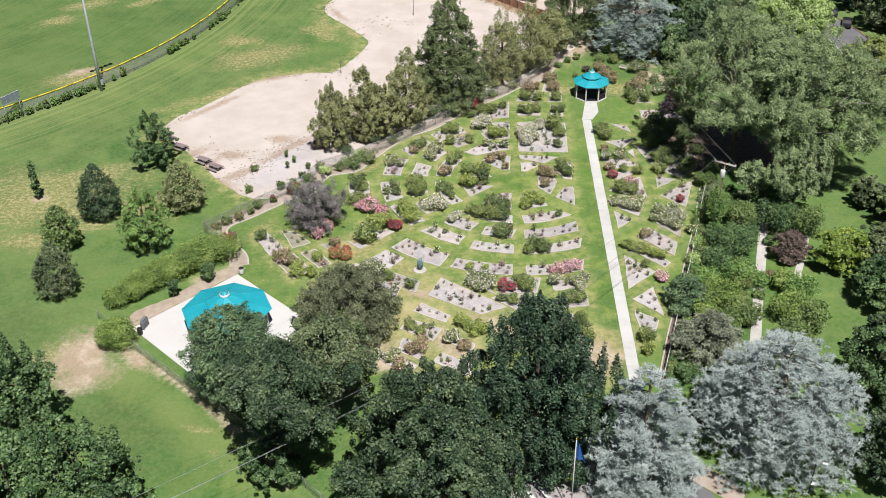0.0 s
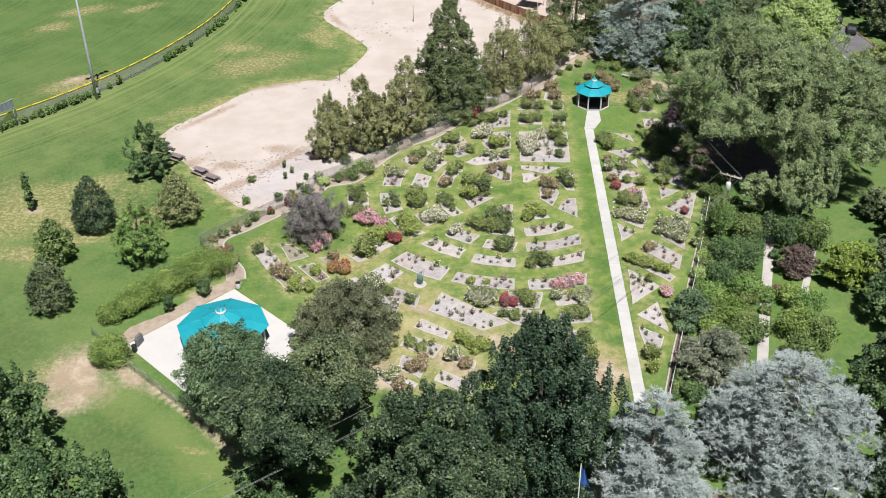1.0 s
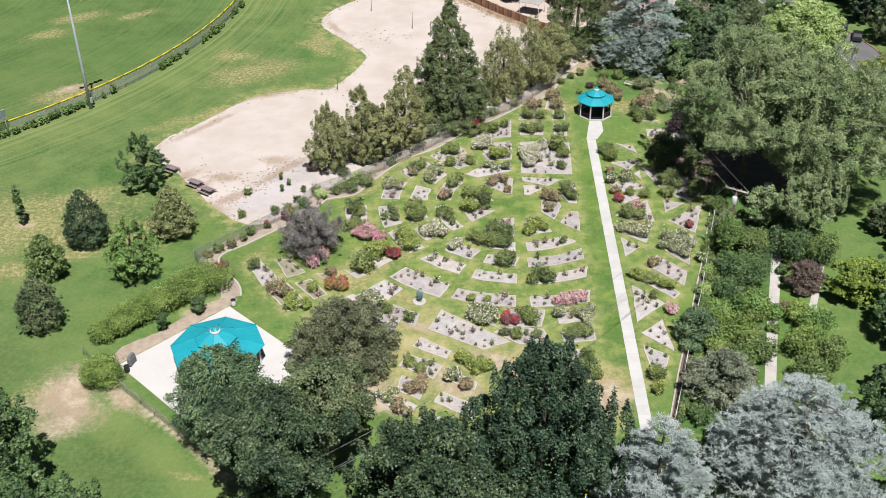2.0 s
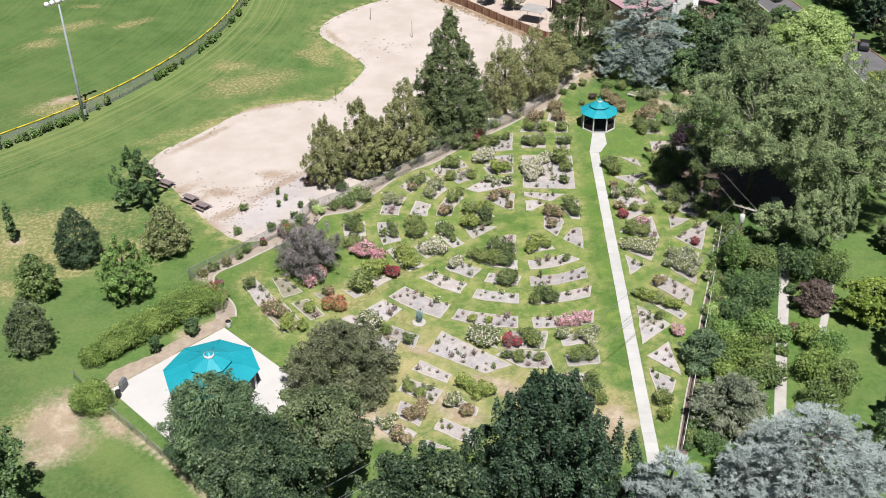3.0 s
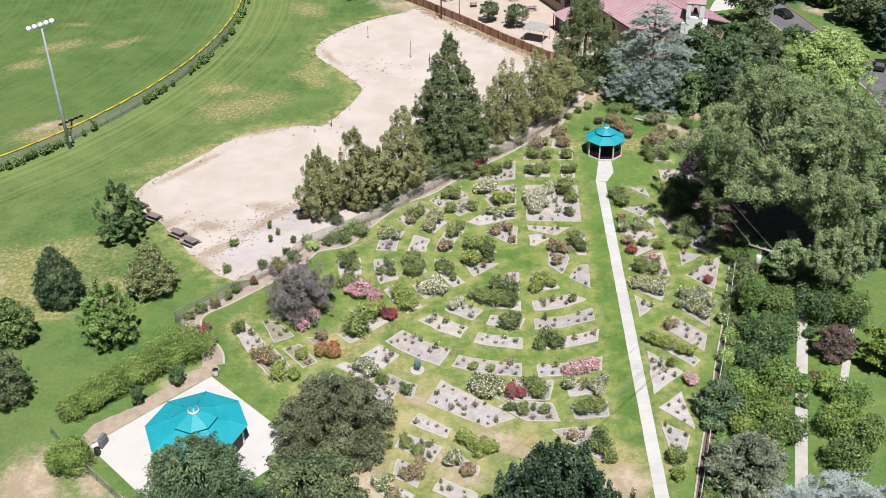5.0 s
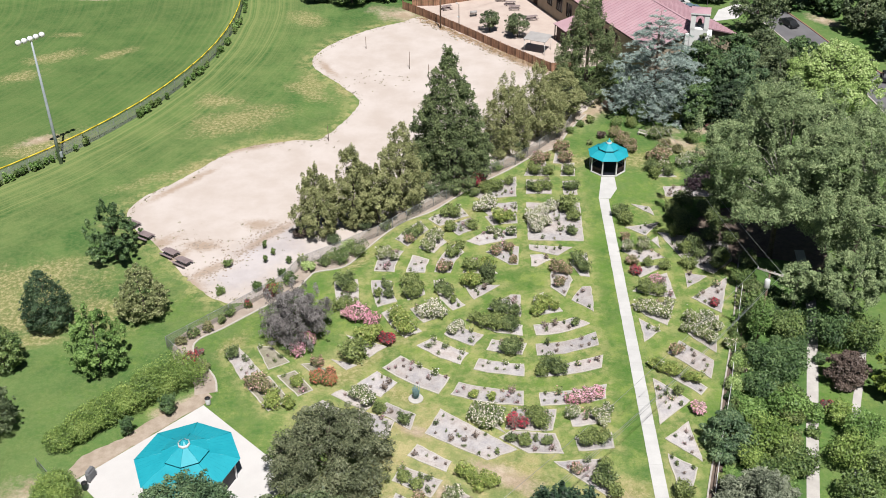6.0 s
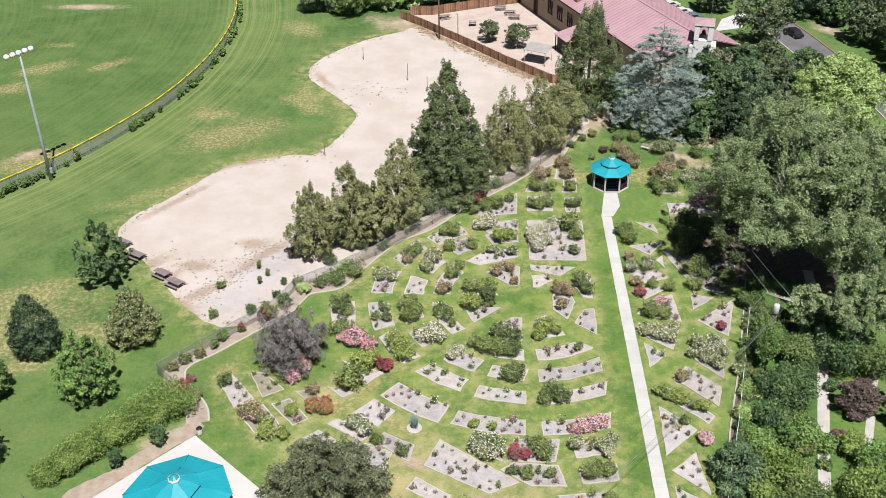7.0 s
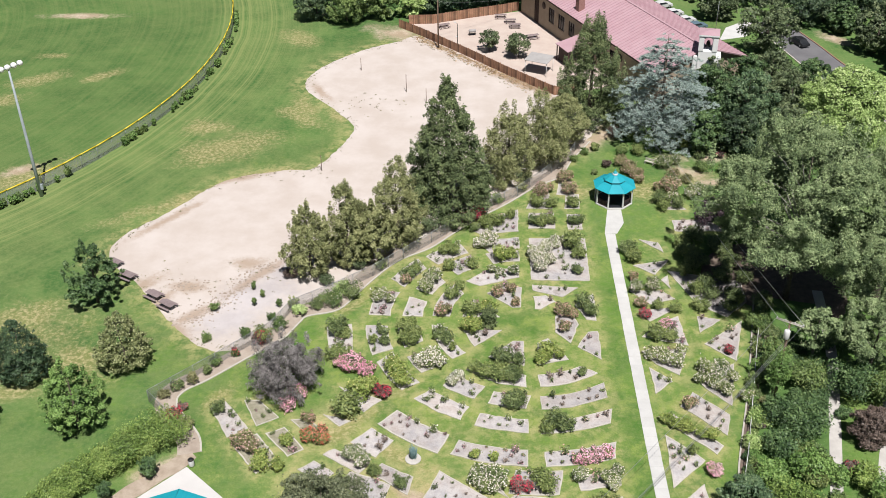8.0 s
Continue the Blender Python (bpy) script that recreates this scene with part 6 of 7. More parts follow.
def street_lamp(x, y, h, turn):
    root = thing("street_lamp", x, y, 0, turn, "dark slim lamp post with small white lamp heads", "street lamp")
    part("pole", tubes("pole", [(((0, 0, -0.1), (0, 0, h)), (0.09, 0.06))], M_DARKSTEEL, 8), root)
    part("arm", rod("arm", (0, 0, h - 0.1), (0.7, 0, h), 0.035, M_DARKSTEEL, 6), root)
    part("lamp_head", box("lamp_head", 0.5, 0.25, 0.12, M_WHITE, 0.04), root, m=pose(0.8, 0, h - 0.08))
    part("lower_head", box("lower_head", 0.55, 0.4, 0.14, M_WHITE, 0.04), root, m=pose(0.25, 0, h * 0.5))


street_lamp(34.9, 71.5, 6.0, -20)
street_lamp(3.1, 223.6, 5.5, 120)


def stone_bench(x, y, turn):
    root = thing("white_bench", x, y, 0.03, turn, "long white bench on the paved forecourt", "bench", "benches on the forecourt")
    part("seat", box("seat", 3.2, 0.45, 0.08, M_WHITE, 0.015), root, m=pose(0, 0, 0.42))
    for s in (-1.3, 0, 1.3):
        part("support", box("support", 0.12, 0.4, 0.42, M_CONCRETE, 0.01), root, m=pose(s, 0, 0))


stone_bench(9.3, 73.3, 118)
stone_bench(8.0, 72.8, 118)


def forecourt_sign():
    root = thing("stone_block", 7.0, 76.6, 0.0, 8, "grey stone block standing on the forecourt", "block")
    part("block", box("block", 1.7, 0.5, 1.3, M_STEEL, 0.03), root)
    root = thing("angled_panel", 12.0, 76.4, 0.0, 50, "slanted pale panel leaning on a low base", "panel")
    part("panel", box("panel", 1.3, 0.06, 1.9, M_CANVAS, 0.01, pose(0, 0, 0.1, 25)), root)
    part("base", box("base", 1.4, 0.9, 0.35, M_WHITE, 0.02), root, "white base")


forecourt_sign()

# ---- the hall ----


def hall():
    """A long hall: stucco walls, dark windows, a shallow seamed roof; x runs along the patio side."""
    root = thing("hall", 19.4, 238.2, 0, -67.5, "long tan stucco hall with a pinkish-red seamed metal roof", "building")
    length, width, eave, ridge = 52.0, 16.6, 7.0, 9.8
    x0 = -6.5
    # walls with openings cut through: built bay by bay on the patio side
    bays = [(x0, -0.6, None), (-0.6, 1.4, (0.4, 5.4, "door")), (1.4, 5.6, None), (5.6, 7.9, (2.0, 5.0, "window")), (7.9, 9.6, None), (9.6, 12.2, (2.0, 5.0, "window")),
            (12.2, 13.8, None), (13.8, 16.2, (2.0, 5.0, "window")), (16.2, 23.0, None), (23.0, 25.4, (2.0, 5.0, "window")), (25.4, 29.2, None), (29.2, 31.6, (2.0, 5.0, "window")), (31.6, x0 + length, None)]
    for a, b, hole in bays:
        if hole is None:
            part("wall", box("wall", b - a, 0.3, eave + 0.1, M_STUCCO, 0), root, m=pose((a + b) / 2, 0.15, 0))
            continue
        z0, z1, what = hole
        if what == "door":
            z0 = 0.0
        else:
            part("wall", box("wall", b - a, 0.3, z0, M_STUCCO, 0), root, m=pose((a + b) / 2, 0.15, 0))
        part("wall", box("wall", b - a, 0.3, eave + 0.1 - z1, M_STUCCO, 0), root, m=pose((a + b) / 2, 0.15, z1))
        win = part(what, box(what, b - a, 0.06, z1 - z0, M_GLASS if what == "window" else M_TRIM, 0), root, m=pose((a + b) / 2, 0.2, z0))
        n = 3
        for i in range(n + 1):
            part("mullion", box("mullion", 0.09, 0.12, z1 - z0, M_TRIM, 0), win, m=pose(-(b - a) / 2 + 0.045 + (b - a - 0.09) * i / n, -0.07, 0))
        for z in (0.0, (z1 - z0) * 0.6, z1 - z0 - 0.09):
            part("transom", box("transom", b - a, 0.11, 0.09, M_TRIM, 0), win, m=pose(0, -0.07, z))
    for cx in (3.5, 27.6, 33.0):
        part("round_window", tubes("round_window", [(((cx, 0.03, 4.6), (cx, -0.04, 4.6)), (0.75, 0.75))], M_TRIM, 20), root, "dark round window")
    part("wall", box("wall", length, 0.3, eave + 0.1, M_STUCCO, 0), root, m=pose(x0 + length / 2, width - 0.15, 0))
    for x in (x0 + 0.15, x0 + length - 0.15):
        part("gable_wall", mesh_of("gable_wall", [(x + s * 0.15, y, z) for s in (-1, 1) for y, z in ((0.3, 0), (width - 0.3, 0), (width - 0.3, eave + 0.1), (width / 2, ridge - 0.15), (0.3, eave + 0.1))],
                                   [(0, 1, 2, 3, 4), (9, 8, 7, 6, 5)] + [(i, (i + 1) % 5 + 0, (i + 1) % 5 + 5, i + 5) for i in range(5)], M_STUCCO), root)
    over = 0.9
    for s in (0, 1):
        y_eave = -over if s == 0 else width + over
        z_eave = eave - over * (ridge - eave) / (width / 2)
        a, b = Vector((x0 - 0.8, y_eave, z_eave + 0.2)), Vector((x0 + length + 0.8, y_eave, z_eave + 0.2))
        c, d = Vector((x0 + length + 0.8, width / 2, ridge + 0.2)), Vector((x0 - 0.8, width / 2, ridge + 0.2))
        nrm = (b - a).cross(d - a).normalized() * (1 if s == 0 else -1)
        verts = [a, b, c, d] + [p - nrm * 0.14 for p in (a, b, c, d)]
        faces = [(0, 1, 2, 3), (7, 6, 5, 4), (0, 4, 5, 1), (1, 5, 6, 2), (2, 6, 7, 3), (3, 7, 4, 0)]
        part("roof", mesh_of("roof", verts, faces, M_ROOFPINK), root)
        verts, faces = [], []
        n = 60
        for i in range(n + 1):
            p, q = a.lerp(b, i / n), d.lerp(c, i / n)
            w = Vector((0.035, 0, 0))
            k = len(verts)
            verts += [p - w, p + w, q + w, q - w] + [v + nrm * 0.09 for v in (p - w, p + w, q + w, q - w)]
            faces += [(k + 4, k + 5, k + 6, k + 7), (k, k + 1, k + 5, k + 4), (k + 1, k + 2, k + 6, k + 5), (k + 3, k, k + 4, k + 7)]
        part("roof_seams", mesh_of("roof_seams", verts, faces, M_ROOFPINK), root)
        part("fascia", box("fascia", length + 1.6, 0.06, 0.28, M_TRIM, 0), root, m=pose(x0 + length / 2, y_eave - (0.035 if s == 0 else -0.035), z_eave - 0.04))
    part("ridge_cap", box("ridge_cap", length + 1.6, 0.4, 0.1, M_ROOFPINK, 0.03), root, m=pose(x0 + length / 2, width / 2, ridge + 0.21))
    ch = part("chimney", box("chimney", 1.3, 1.3, 5.0, M_BRICK, 0.03), root, "pinkish red chimney", pose(15.6, 1.3, 4.9))
    part("chimney_cap", box("chimney_cap", 1.2, 1.4, 0.15, M_TRIM, 0.02), ch, m=pose(0, 0, 5.0))
    # porch roof on the patio side
    p = part("porch_roof", mesh_of("porch_roof", [(x, y, z + dz) for dz in (0, 0.12) for x, y, z in ((19.4, -0.1, 4.4), (24.2, -0.1, 4.4), (24.2, -5.8, 3.3), (19.4, -5.8, 3.3))],
                                   [(0, 1, 2, 3), (7, 6, 5, 4), (0, 4, 5, 1), (1, 5, 6, 2), (2, 6, 7, 3), (3, 7, 4, 0)], M_ROOFPINK), root, "pinkish porch roof")
    for x in (19.6, 24.0):
        part("porch_post", box("porch_post", 0.18, 0.18, 3.25, M_TRIM, 0.02), p, m=pose(x, -5.5, 0))
    part("porch_wall", box("porch_wall", 4.6, 0.2, 3.3, M_TRIM, 0), p, m=pose(21.8, -5.0, 0))


hall()


def bell_tower():
    root = thing("bell_tower", 45.0, 198.4, 0, -14, "white mission-style bell tower with arched openings and a red cap", "tower")
    w, h = 3.0, 13.7
    part("base", box("base", w, w, h - 3.6, M_STUCCOWHITE, 0.04), root)
    for sx in (-1, 1):
        part("shoulder", box("shoulder", 0.9, w * 0.9, h - 4.6, M_STUCCOWHITE, 0.1), root, m=pose(sx * (w / 2 + 0.35), 0, 0))
    for sx in (-1, 1):
        for sy in (-1, 1):
            part("pier", box("pier", 0.85, 0.85, 2.6, M_STUCCOWHITE, 0.03), root, m=pose(sx * (w / 2 - 0.35), sy * (w / 2 - 0.35), h - 3.6))
    for k in range(4):
        arch = []
        for i in range(9):
            a = math.pi * i / 8
            arch.append((0.85 * math.cos(a), 0.85 * math.sin(a) * 0.9))
        outline = [(0.86, 1.0), (-0.86, 1.0)] + [(x, y) for x, y in arch[::-1]]
        bm = bmesh.new()
        f = [bm.verts.new((x, -w / 2 + 0.05, h - 1.95 + y)) for x, y in outline]
        g = [bm.verts.new((x, -w / 2 + 0.6, h - 1.95 + y)) for x, y in outline]
        bm.faces.new(f)
        bm.faces.new(g[::-1])
        for i in range(len(f)):
            j = (i + 1) % len(f)
            bm.faces.new((f[i], g[i], g[j], f[j]))
        part("arch", done(bm, "arch", M_STUCCOWHITE), root, m=pose(0, 0, 0, 0, 0, 90 * k))
    part("cornice", box("cornice", w + 0.4, w + 0.4, 0.3, M_STUCCOWHITE, 0.04), root, m=pose(0, 0, h - 1.0))
    part("cap", mesh_of("cap", [(-1.7, -1.7, h - 0.7), (1.7, -1.7, h - 0.7), (1.7, 1.7, h - 0.7), (-1.7, 1.7, h - 0.7), (0, 0, h - 0.35)], [(0, 1, 4), (1, 2, 4), (2, 3, 4), (3, 0, 4), (3, 2, 1, 0)], M_ROOFPINK), root, "pinkish tiled cap")
    part("bell", tubes("bell", [(((0, 0, h - 3.2), (0, 0, h - 2.9), (0, 0, h - 2.4), (0, 0, h - 2.2)), (0.5, 0.4, 0.28, 0.1))], M_DARKSTEEL, 12), root, "dark bell")
    part("mast", rod("mast", (0.9, 1.2, h - 0.8), (0.9, 1.2, h + 4.2), 0.04, M_STEEL, 6), root)


bell_tower()


def shade_canopy():
    root = thing("shade_canopy", 18.0, 212.6, 0.03, -28, "flat grey shade canopy on slim posts over the patio", "canopy")
    part("roof_sheet", box("roof_sheet", 4.6, 3.6, 0.1, M_CANVAS, 0.02, pose(0, 0, 2.75, 4)), root)
    for sx in (-2.1, 2.1):
        for sy in (-1.6, 1.6):
            part("post", rod("post", (sx, sy, 0), (sx, sy, 2.8), 0.06, M_WHITE, 6), root)
    for sy in (-1.6, 1.6):
        part("beam", rod("beam", (-2.1, sy, 2.72 + sy * 0.06), (2.1, sy, 2.72 + sy * 0.06), 0.06, M_WHITE, 6), root)


shade_canopy()


def grill(x, y):
    root = thing("grill_cart", x, y, 0.03, 10, "dark barrel grill cart on the patio", "grill")
    part("barrel", tubes("barrel", [(((-0.7, 0, 0.9), (0.7, 0, 0.9)), (0.32, 0.32))], M_CANVAS, 12), root)
    for s in (-0.55, 0.55):
        part("leg", box("leg", 0.06, 0.5, 0.62, M_DARKSTEEL, 0.01), root, m=pose(s, 0, 0))
    part("shelf", box("shelf", 1.5, 0.5, 0.04, M_DARKSTEEL, 0.01), root, m=pose(0, 0, 0.3))


grill(6.2, 231.3)


def car(x, y, turn, paint, label, z=0.03):
    root = thing("car", x, y, z, turn, label, "car", "parked cars")
    bm = bmesh.new()
    side = [(-2.2, 0.35), (-2.2, 0.8), (-1.6, 0.95), (-1.0, 1.42), (0.55, 1.45), (1.25, 0.98), (2.1, 0.85), (2.25, 0.55), (2.2, 0.35)]
    rows = []
    for yy, k in ((-0.88, 1.0), (-0.8, 1.0), (0.8, 1.0), (0.88, 1.0)):
        rows.append([bm.verts.new((px, yy * (0.84 if pz > 1.1 else 1.0), pz - (0.05 if abs(yy) > 0.85 else 0))) for px, pz in side])
    for a, b in zip(rows, rows[1:]):
        for i in range(len(side)):
            j = (i + 1) % len(side)
            bm.faces.new((a[i], a[j], b[j], b[i]))
    bm.faces.new(rows[0])
    bm.faces.new(rows[-1][::-1])
    part("body", done(bm, "body", paint), root)
    part("windscreen", mesh_of("windscreen", [(0.62, -0.64, 1.42), (1.22, -0.7, 1.02), (1.22, 0.7, 1.02), (0.62, 0.64, 1.42)], [(0, 1, 2, 3)], M_GLASS), root, "dark windscreen", pose(0.03, 0, 0.03))
    for s in (-1, 1):
        part("side_window", mesh_of("side_window", [(-1.3, s * 0.885, 0.98), (0.95, s * 0.885, 0.98), (0.5, s * 0.76, 1.36), (-0.95, s * 0.76, 1.36)], [(0, 1, 2, 3)], M_GLASS), root)
        for xx in (-1.35, 1.4):
            wheel = part("wheel", tubes("wheel", [(((xx, s * 0.68, 0.32), (xx, s * 0.9, 0.32)), (0.33, 0.33))], M_TYRE, 14), root)
            part("rim", tubes("rim", [(((xx, s * 0.9, 0.32), (xx, s * 0.915, 0.32)), (0.2, 0.18))], M_STEEL, 12), wheel)


car(51.3, 232.6, 20, M_CARBLUE, "pale blue car parked beside the hall")
for x, y in ((46.6, 244.8), (48.0, 240.0), (49.7, 235.9)):
    car(x, y, 20, M_CARWHITE, "white car parked behind the hall")
for x, y, a in ((69.4, 223.6, 110), (79.6, 197.0, 70), (78.6, 202.4, 70)):
    car(x, y, a, M_CARDARK, "dark car parked on the park road")

# ---- trees ----
# foreground trees between the camera and the garden
tree("round_tree", "dense dark green round-crowned tree beside the pavilion", -23.6, 88.4, 12.2, 5.1, L_ROUND, DOMED, 0.1, 230, 0.165, 22000, 0.24, 2.2, hang=0.3, shell=0.3, hollows=0, seed=21)
tree("broad_tree", "broad dark green maple by the chain-link fence", -16.2, 77.6, 15.6, 6.7, L_MAPLE, VASE, 0.26, 220, 0.12, 32000, 0.28, shell=0.03, hollows=2, lobes=22, lobe=0.3, seed=22)
tree("small_tree", "low mid-green tree leaning out from under a maple", -18.0, 75.8, 5.6, 3.3, L_LAWN, DOME, 0.25, 60, 0.2, 5000, 0.28, shell=0.0, hollows=5, seed=23)
tree("small_tree", "dull green tree beside the maples", -12.6, 84.6, 13.2, 5.4, L_DUSK, ROUND, 0.4, 130, 0.17, 19000, 0.28, shell=0.14, hollows=3, seed=24)
tree("maple_tree", "large dark green maple with a wide ragged crown", -1.9, 72.8, 15.2, 8.4, L_MAPLE, DOME, 0.14, 300, 0.11, 42000, 0.30, shell=0.02, hollows=3, spikes=60, plume=(0.035, 0.06), lobes=30, lobe=0.27, seed=25)
tree("maple_tree", "large dark green maple over the paved forecourt", 1.0, 65.4, 13.4, 5.2, L_MAPLE, DOME, 0.2, 110, 0.17, 15000, 0.31, shell=0.02, spikes=40, seed=26)
tree("tall_maple", "tall dark maple with spiky upright branch tips", 8.6, 79.4, 18.6, 10.2, L_TALL, CONE, 0.08, 400, 0.07, 52000, 0.28, 1.4, flat=1.1, shell=0.03, spikes=150, plume=(0.035, 0.06), hollows=0, lobes=80, lobe=0.16, seed=27)
layered_conifer("blue_cedar", "silver-blue cedar with layered drooping sprays", 18.9, 74.5, 16.0, 5.7, L_BLUE, CEDAR, 200, 96000, 0.38, seed=28)
layered_conifer("blue_cedar", "broad silver-blue weeping cedar", 33.6, 79.5, 14.2, 8.5, L_BLUE, CEDAR_WIDE, 320, 126000, 0.38, 0.26, 0.12, 0.30, 0.07, seed=29)
tree("olive_tree", "wide dark olive-green tree at the garden's edge", -12.0, 101.4, 8.0, 6.5, L_OLD, DOME, 0.1, 190, 0.14, 23000, 0.22, 2.0, hang=0.3, shell=0.05, hollows=5, bare=20, seed=30)
tree("lawn_tree", "leafy dark green tree on the lawn", -45.4, 80.0, 12.6, 5.6, L_LAWN, ROUND, 0.12, 130, 0.17, 15000, 0.34, shell=0.06, spikes=30, seed=31)
tree("lawn_tree", "leafy green tree with a broad crown", -33.6, 68.0, 13.4, 5.8, L_LAWN, ROUND, 0.12, 130, 0.17, 16000, 0.34, shell=0.06, spikes=40, seed=32)
tree("lawn_tree", "leafy green tree beside its neighbour", -41.5, 69.5, 12.0, 5.2, L_LAWN, ROUND, 0.15, 90, 0.19, 11000, 0.34, shell=0.06, seed=33)
tree("grey_tree", "grey-purple small-leaved weeping tree among pink roses", -18.2, 124.6, 6.6, 4.4, L_GREY, DOME, 0.12, 130, 0.16, 14000, 0.17, 3.0, flat=0.9, hang=0.7, shell=0.03, hollows=4, spikes=30, seed=34, bark=M_BARKPALE, bare=44)
# lawn beyond the pavilion
tree("young_conifer", "dense dark green egg-shaped tree on the lawn", -49.2, 127.0, 8.8, 3.2, L_EGG, EGG, 0.05, 260, 0.10, 11000, 0.18, shell=0.4, hollows=0, seed=41)
tree("young_tree", "young leafy green tree with an open crown", -40.6, 118.6, 8.8, 3.4, L_VIVID, EGG, 0.08, 100, 0.16, 8000, 0.24, shell=0.05, hollows=8, spikes=30, seed=42)
tree("young_conifer", "rounded olive-green tree with pale new growth", -37.9, 129.2, 8.0, 3.3, L_YOUNG, EGG, 0.06, 200, 0.12, 8500, 0.22, shell=0.3, hollows=0, seed=43)
tree("young_tree", "open-crowned green tree beside picnic tables", -44.9, 142.2, 8.4, 3.7, L_LAWN, EGG, 0.12, 80, 0.16, 6500, 0.27, shell=0.0, hollows=10, spikes=20, seed=44)
tree("young_conifer", "pointed dark olive egg-shaped tree on the lawn", -49.6, 108.4, 7.8, 3.0, L_DUSK, EGG, 0.05, 220, 0.11, 8500, 0.2, shell=0.3, hollows=0, seed=45)
tree("young_tree", "slender light green tree on the lawn", -52.3, 119.2, 6.8, 2.8, L_GREEN, EGG, 0.08, 50, 0.24, 4500, 0.28, seed=46)
tree("sapling", "thin columnar sapling in a bare ring", -60.0, 132.2, 7.0, 0.6, L_LAWN, COLUMN, 0.12, 40, 0.5, 1500, 0.22, shell=0.1, seed=47)
# the row along the sand lot
tree("poplar_tree", "olive-green tree at the sand lot's edge", -17.8, 147.8, 10.4, 3.5, L_OLIVE, EGG, 0.04, 120, 0.16, 10000, 0.25, 1.9, flat=1.5, shell=0.08, spikes=45, seed=51)
tree("poplar_tree", "grey-green tree with an upright pointed crown", -13.0, 150.4, 12.4, 3.2, L_OLIVE, EGG, 0.04, 120, 0.16, 11000, 0.25, 1.9, flat=1.6, shell=0.08, spikes=45, seed=52)
tree("poplar_tree", "olive-green tree with pointed twin tops", -6.4, 154.8, 13.0, 3.9, L_OLIVE, EGG, 0.04, 130, 0.15, 12000, 0.25, 1.9, flat=1.6, shell=0.08, spikes=45, seed=53)
tree("poplar_tree", "low olive-green tree against the fence", -9.8, 151.2, 8.4, 3.2, L_OLIVE, ROUND, 0.04, 60, 0.22, 7000, 0.28, shell=0.08, spikes=45, seed=54)
tree("tall_conifer", "tall dark green cone-shaped conifer", 0.6, 163.8, 21.0, 6.8, L_DARKCON, CONE, 0.02, 480, 0.115, 36000, 0.27, 1.6, 0.75, 0.2, spikes=70, plume=(0.03, 0.05), seed=55, category="conifer")
tree("poplar_tree", "grey-green tree behind the garden fence", 10.0, 172.4, 12.4, 4.2, L_OLIVE, EGG, 0.04, 120, 0.16, 10000, 0.25, 1.9, flat=1.6, shell=0.08, spikes=45, seed=56)
tree("poplar_tree", "olive-green tree behind the garden fence", 15.2, 177.0, 12.0, 4.4, L_OLIVE, EGG, 0.04, 120, 0.16, 10000, 0.25, 1.9, flat=1.6, shell=0.08, spikes=45, seed=57)
tree("poplar_tree", "low olive tree near the fence corner", 19.6, 183.2, 9.4, 3.8, L_OLIVE, ROUND, 0.08, 40, 0.26, 6500, 0.28, seed=58)
tree("tall_conifer", "tall grey-green conifer beside the patio", 24.7, 192.0, 17.6, 6.3, L_DARKCON, PYRAMID, 0.03, 260, 0.13, 24000, 0.25, 1.4, flat=0.9, shell=0.1, hollows=8, spikes=80, seed=59, category="conifer")
layered_conifer("blue_spruce", "large blue-grey spruce with layered branches", 35.6, 187.0, 18.0, 8.8, L_BLUEDARK, CEDAR, 210, 105000, 0.40, 0.15, 0.05, 0.30, thick=0.012, tuft=0.38, tiers=13, seed=60, category="spruce")
# the right side
tree("cottonwood", "huge grey-green cottonwood with pale limbs", 43.5, 140.5, 23.8, 11.8, L_COTTON, ROUND, 0.34, 820, 0.062, 80000, 0.23, 1.8, flat=0.8, hang=-0.3, shell=0.06, spikes=70, plume=(0.03, 0.045), hollows=0, lobes=76, lobe=0.18, bark=M_BARKPALE, trunk=0.03, seed=61, bare=26)
tree("cottonwood", "huge spreading cottonwood with pale limbs", 53.8, 138.0, 21.6, 11.6, L_COTTON, ROUND, 0.2, 820, 0.064, 78000, 0.23, 1.8, flat=0.8, hang=-0.3, shell=0.06, spikes=70, plume=(0.03, 0.045), hollows=0, lobes=76, lobe=0.19, bark=M_BARKPALE, seed=62, bare=18)
tree("cottonwood", "lower grey-green cottonwood crown", 48.0, 124.0, 11.2, 4.2, L_COTTON, ROUND, 0.4, 120, 0.15, 15000, 0.21, 1.7, shell=0.0, hollows=8, spikes=40, bark=M_BARKPALE, seed=63, bare=6)
tree("cottonwood", "grey-green cottonwood behind the others", 47.0, 150.0, 16.4, 7.6, L_COTTON, ROUND, 0.35, 220, 0.11, 20000, 0.25, 1.7, shell=0.0, hollows=2, lobes=20, lobe=0.3, spikes=70, bark=M_BARKPALE, seed=64)
tree("cottonwood", "low young cottonwood in its parent's shade", 43.0, 128.0, 7.8, 2.7, L_COTTON, ROUND, 0.3, 50, 0.22, 3200, 0.27, shell=0.06, bark=M_BARKPALE, seed=67)
tree("lime_tree", "bright lime-green tree in full light", 62.6, 178.8, 14.8, 7.8, L_LIME, ROUND, 0.12, 260, 0.13, 30000, 0.34, shell=0.2, hollows=3, seed=65)
tree("far_tree", "yellow-green tree by the road", 71.4, 162.5, 12.0, 5.8, L_YELLOW, ROUND, 0.2, 100, 0.16, 12000, 0.3, shell=0.0, hollows=10, seed=66, group="trees by the road")
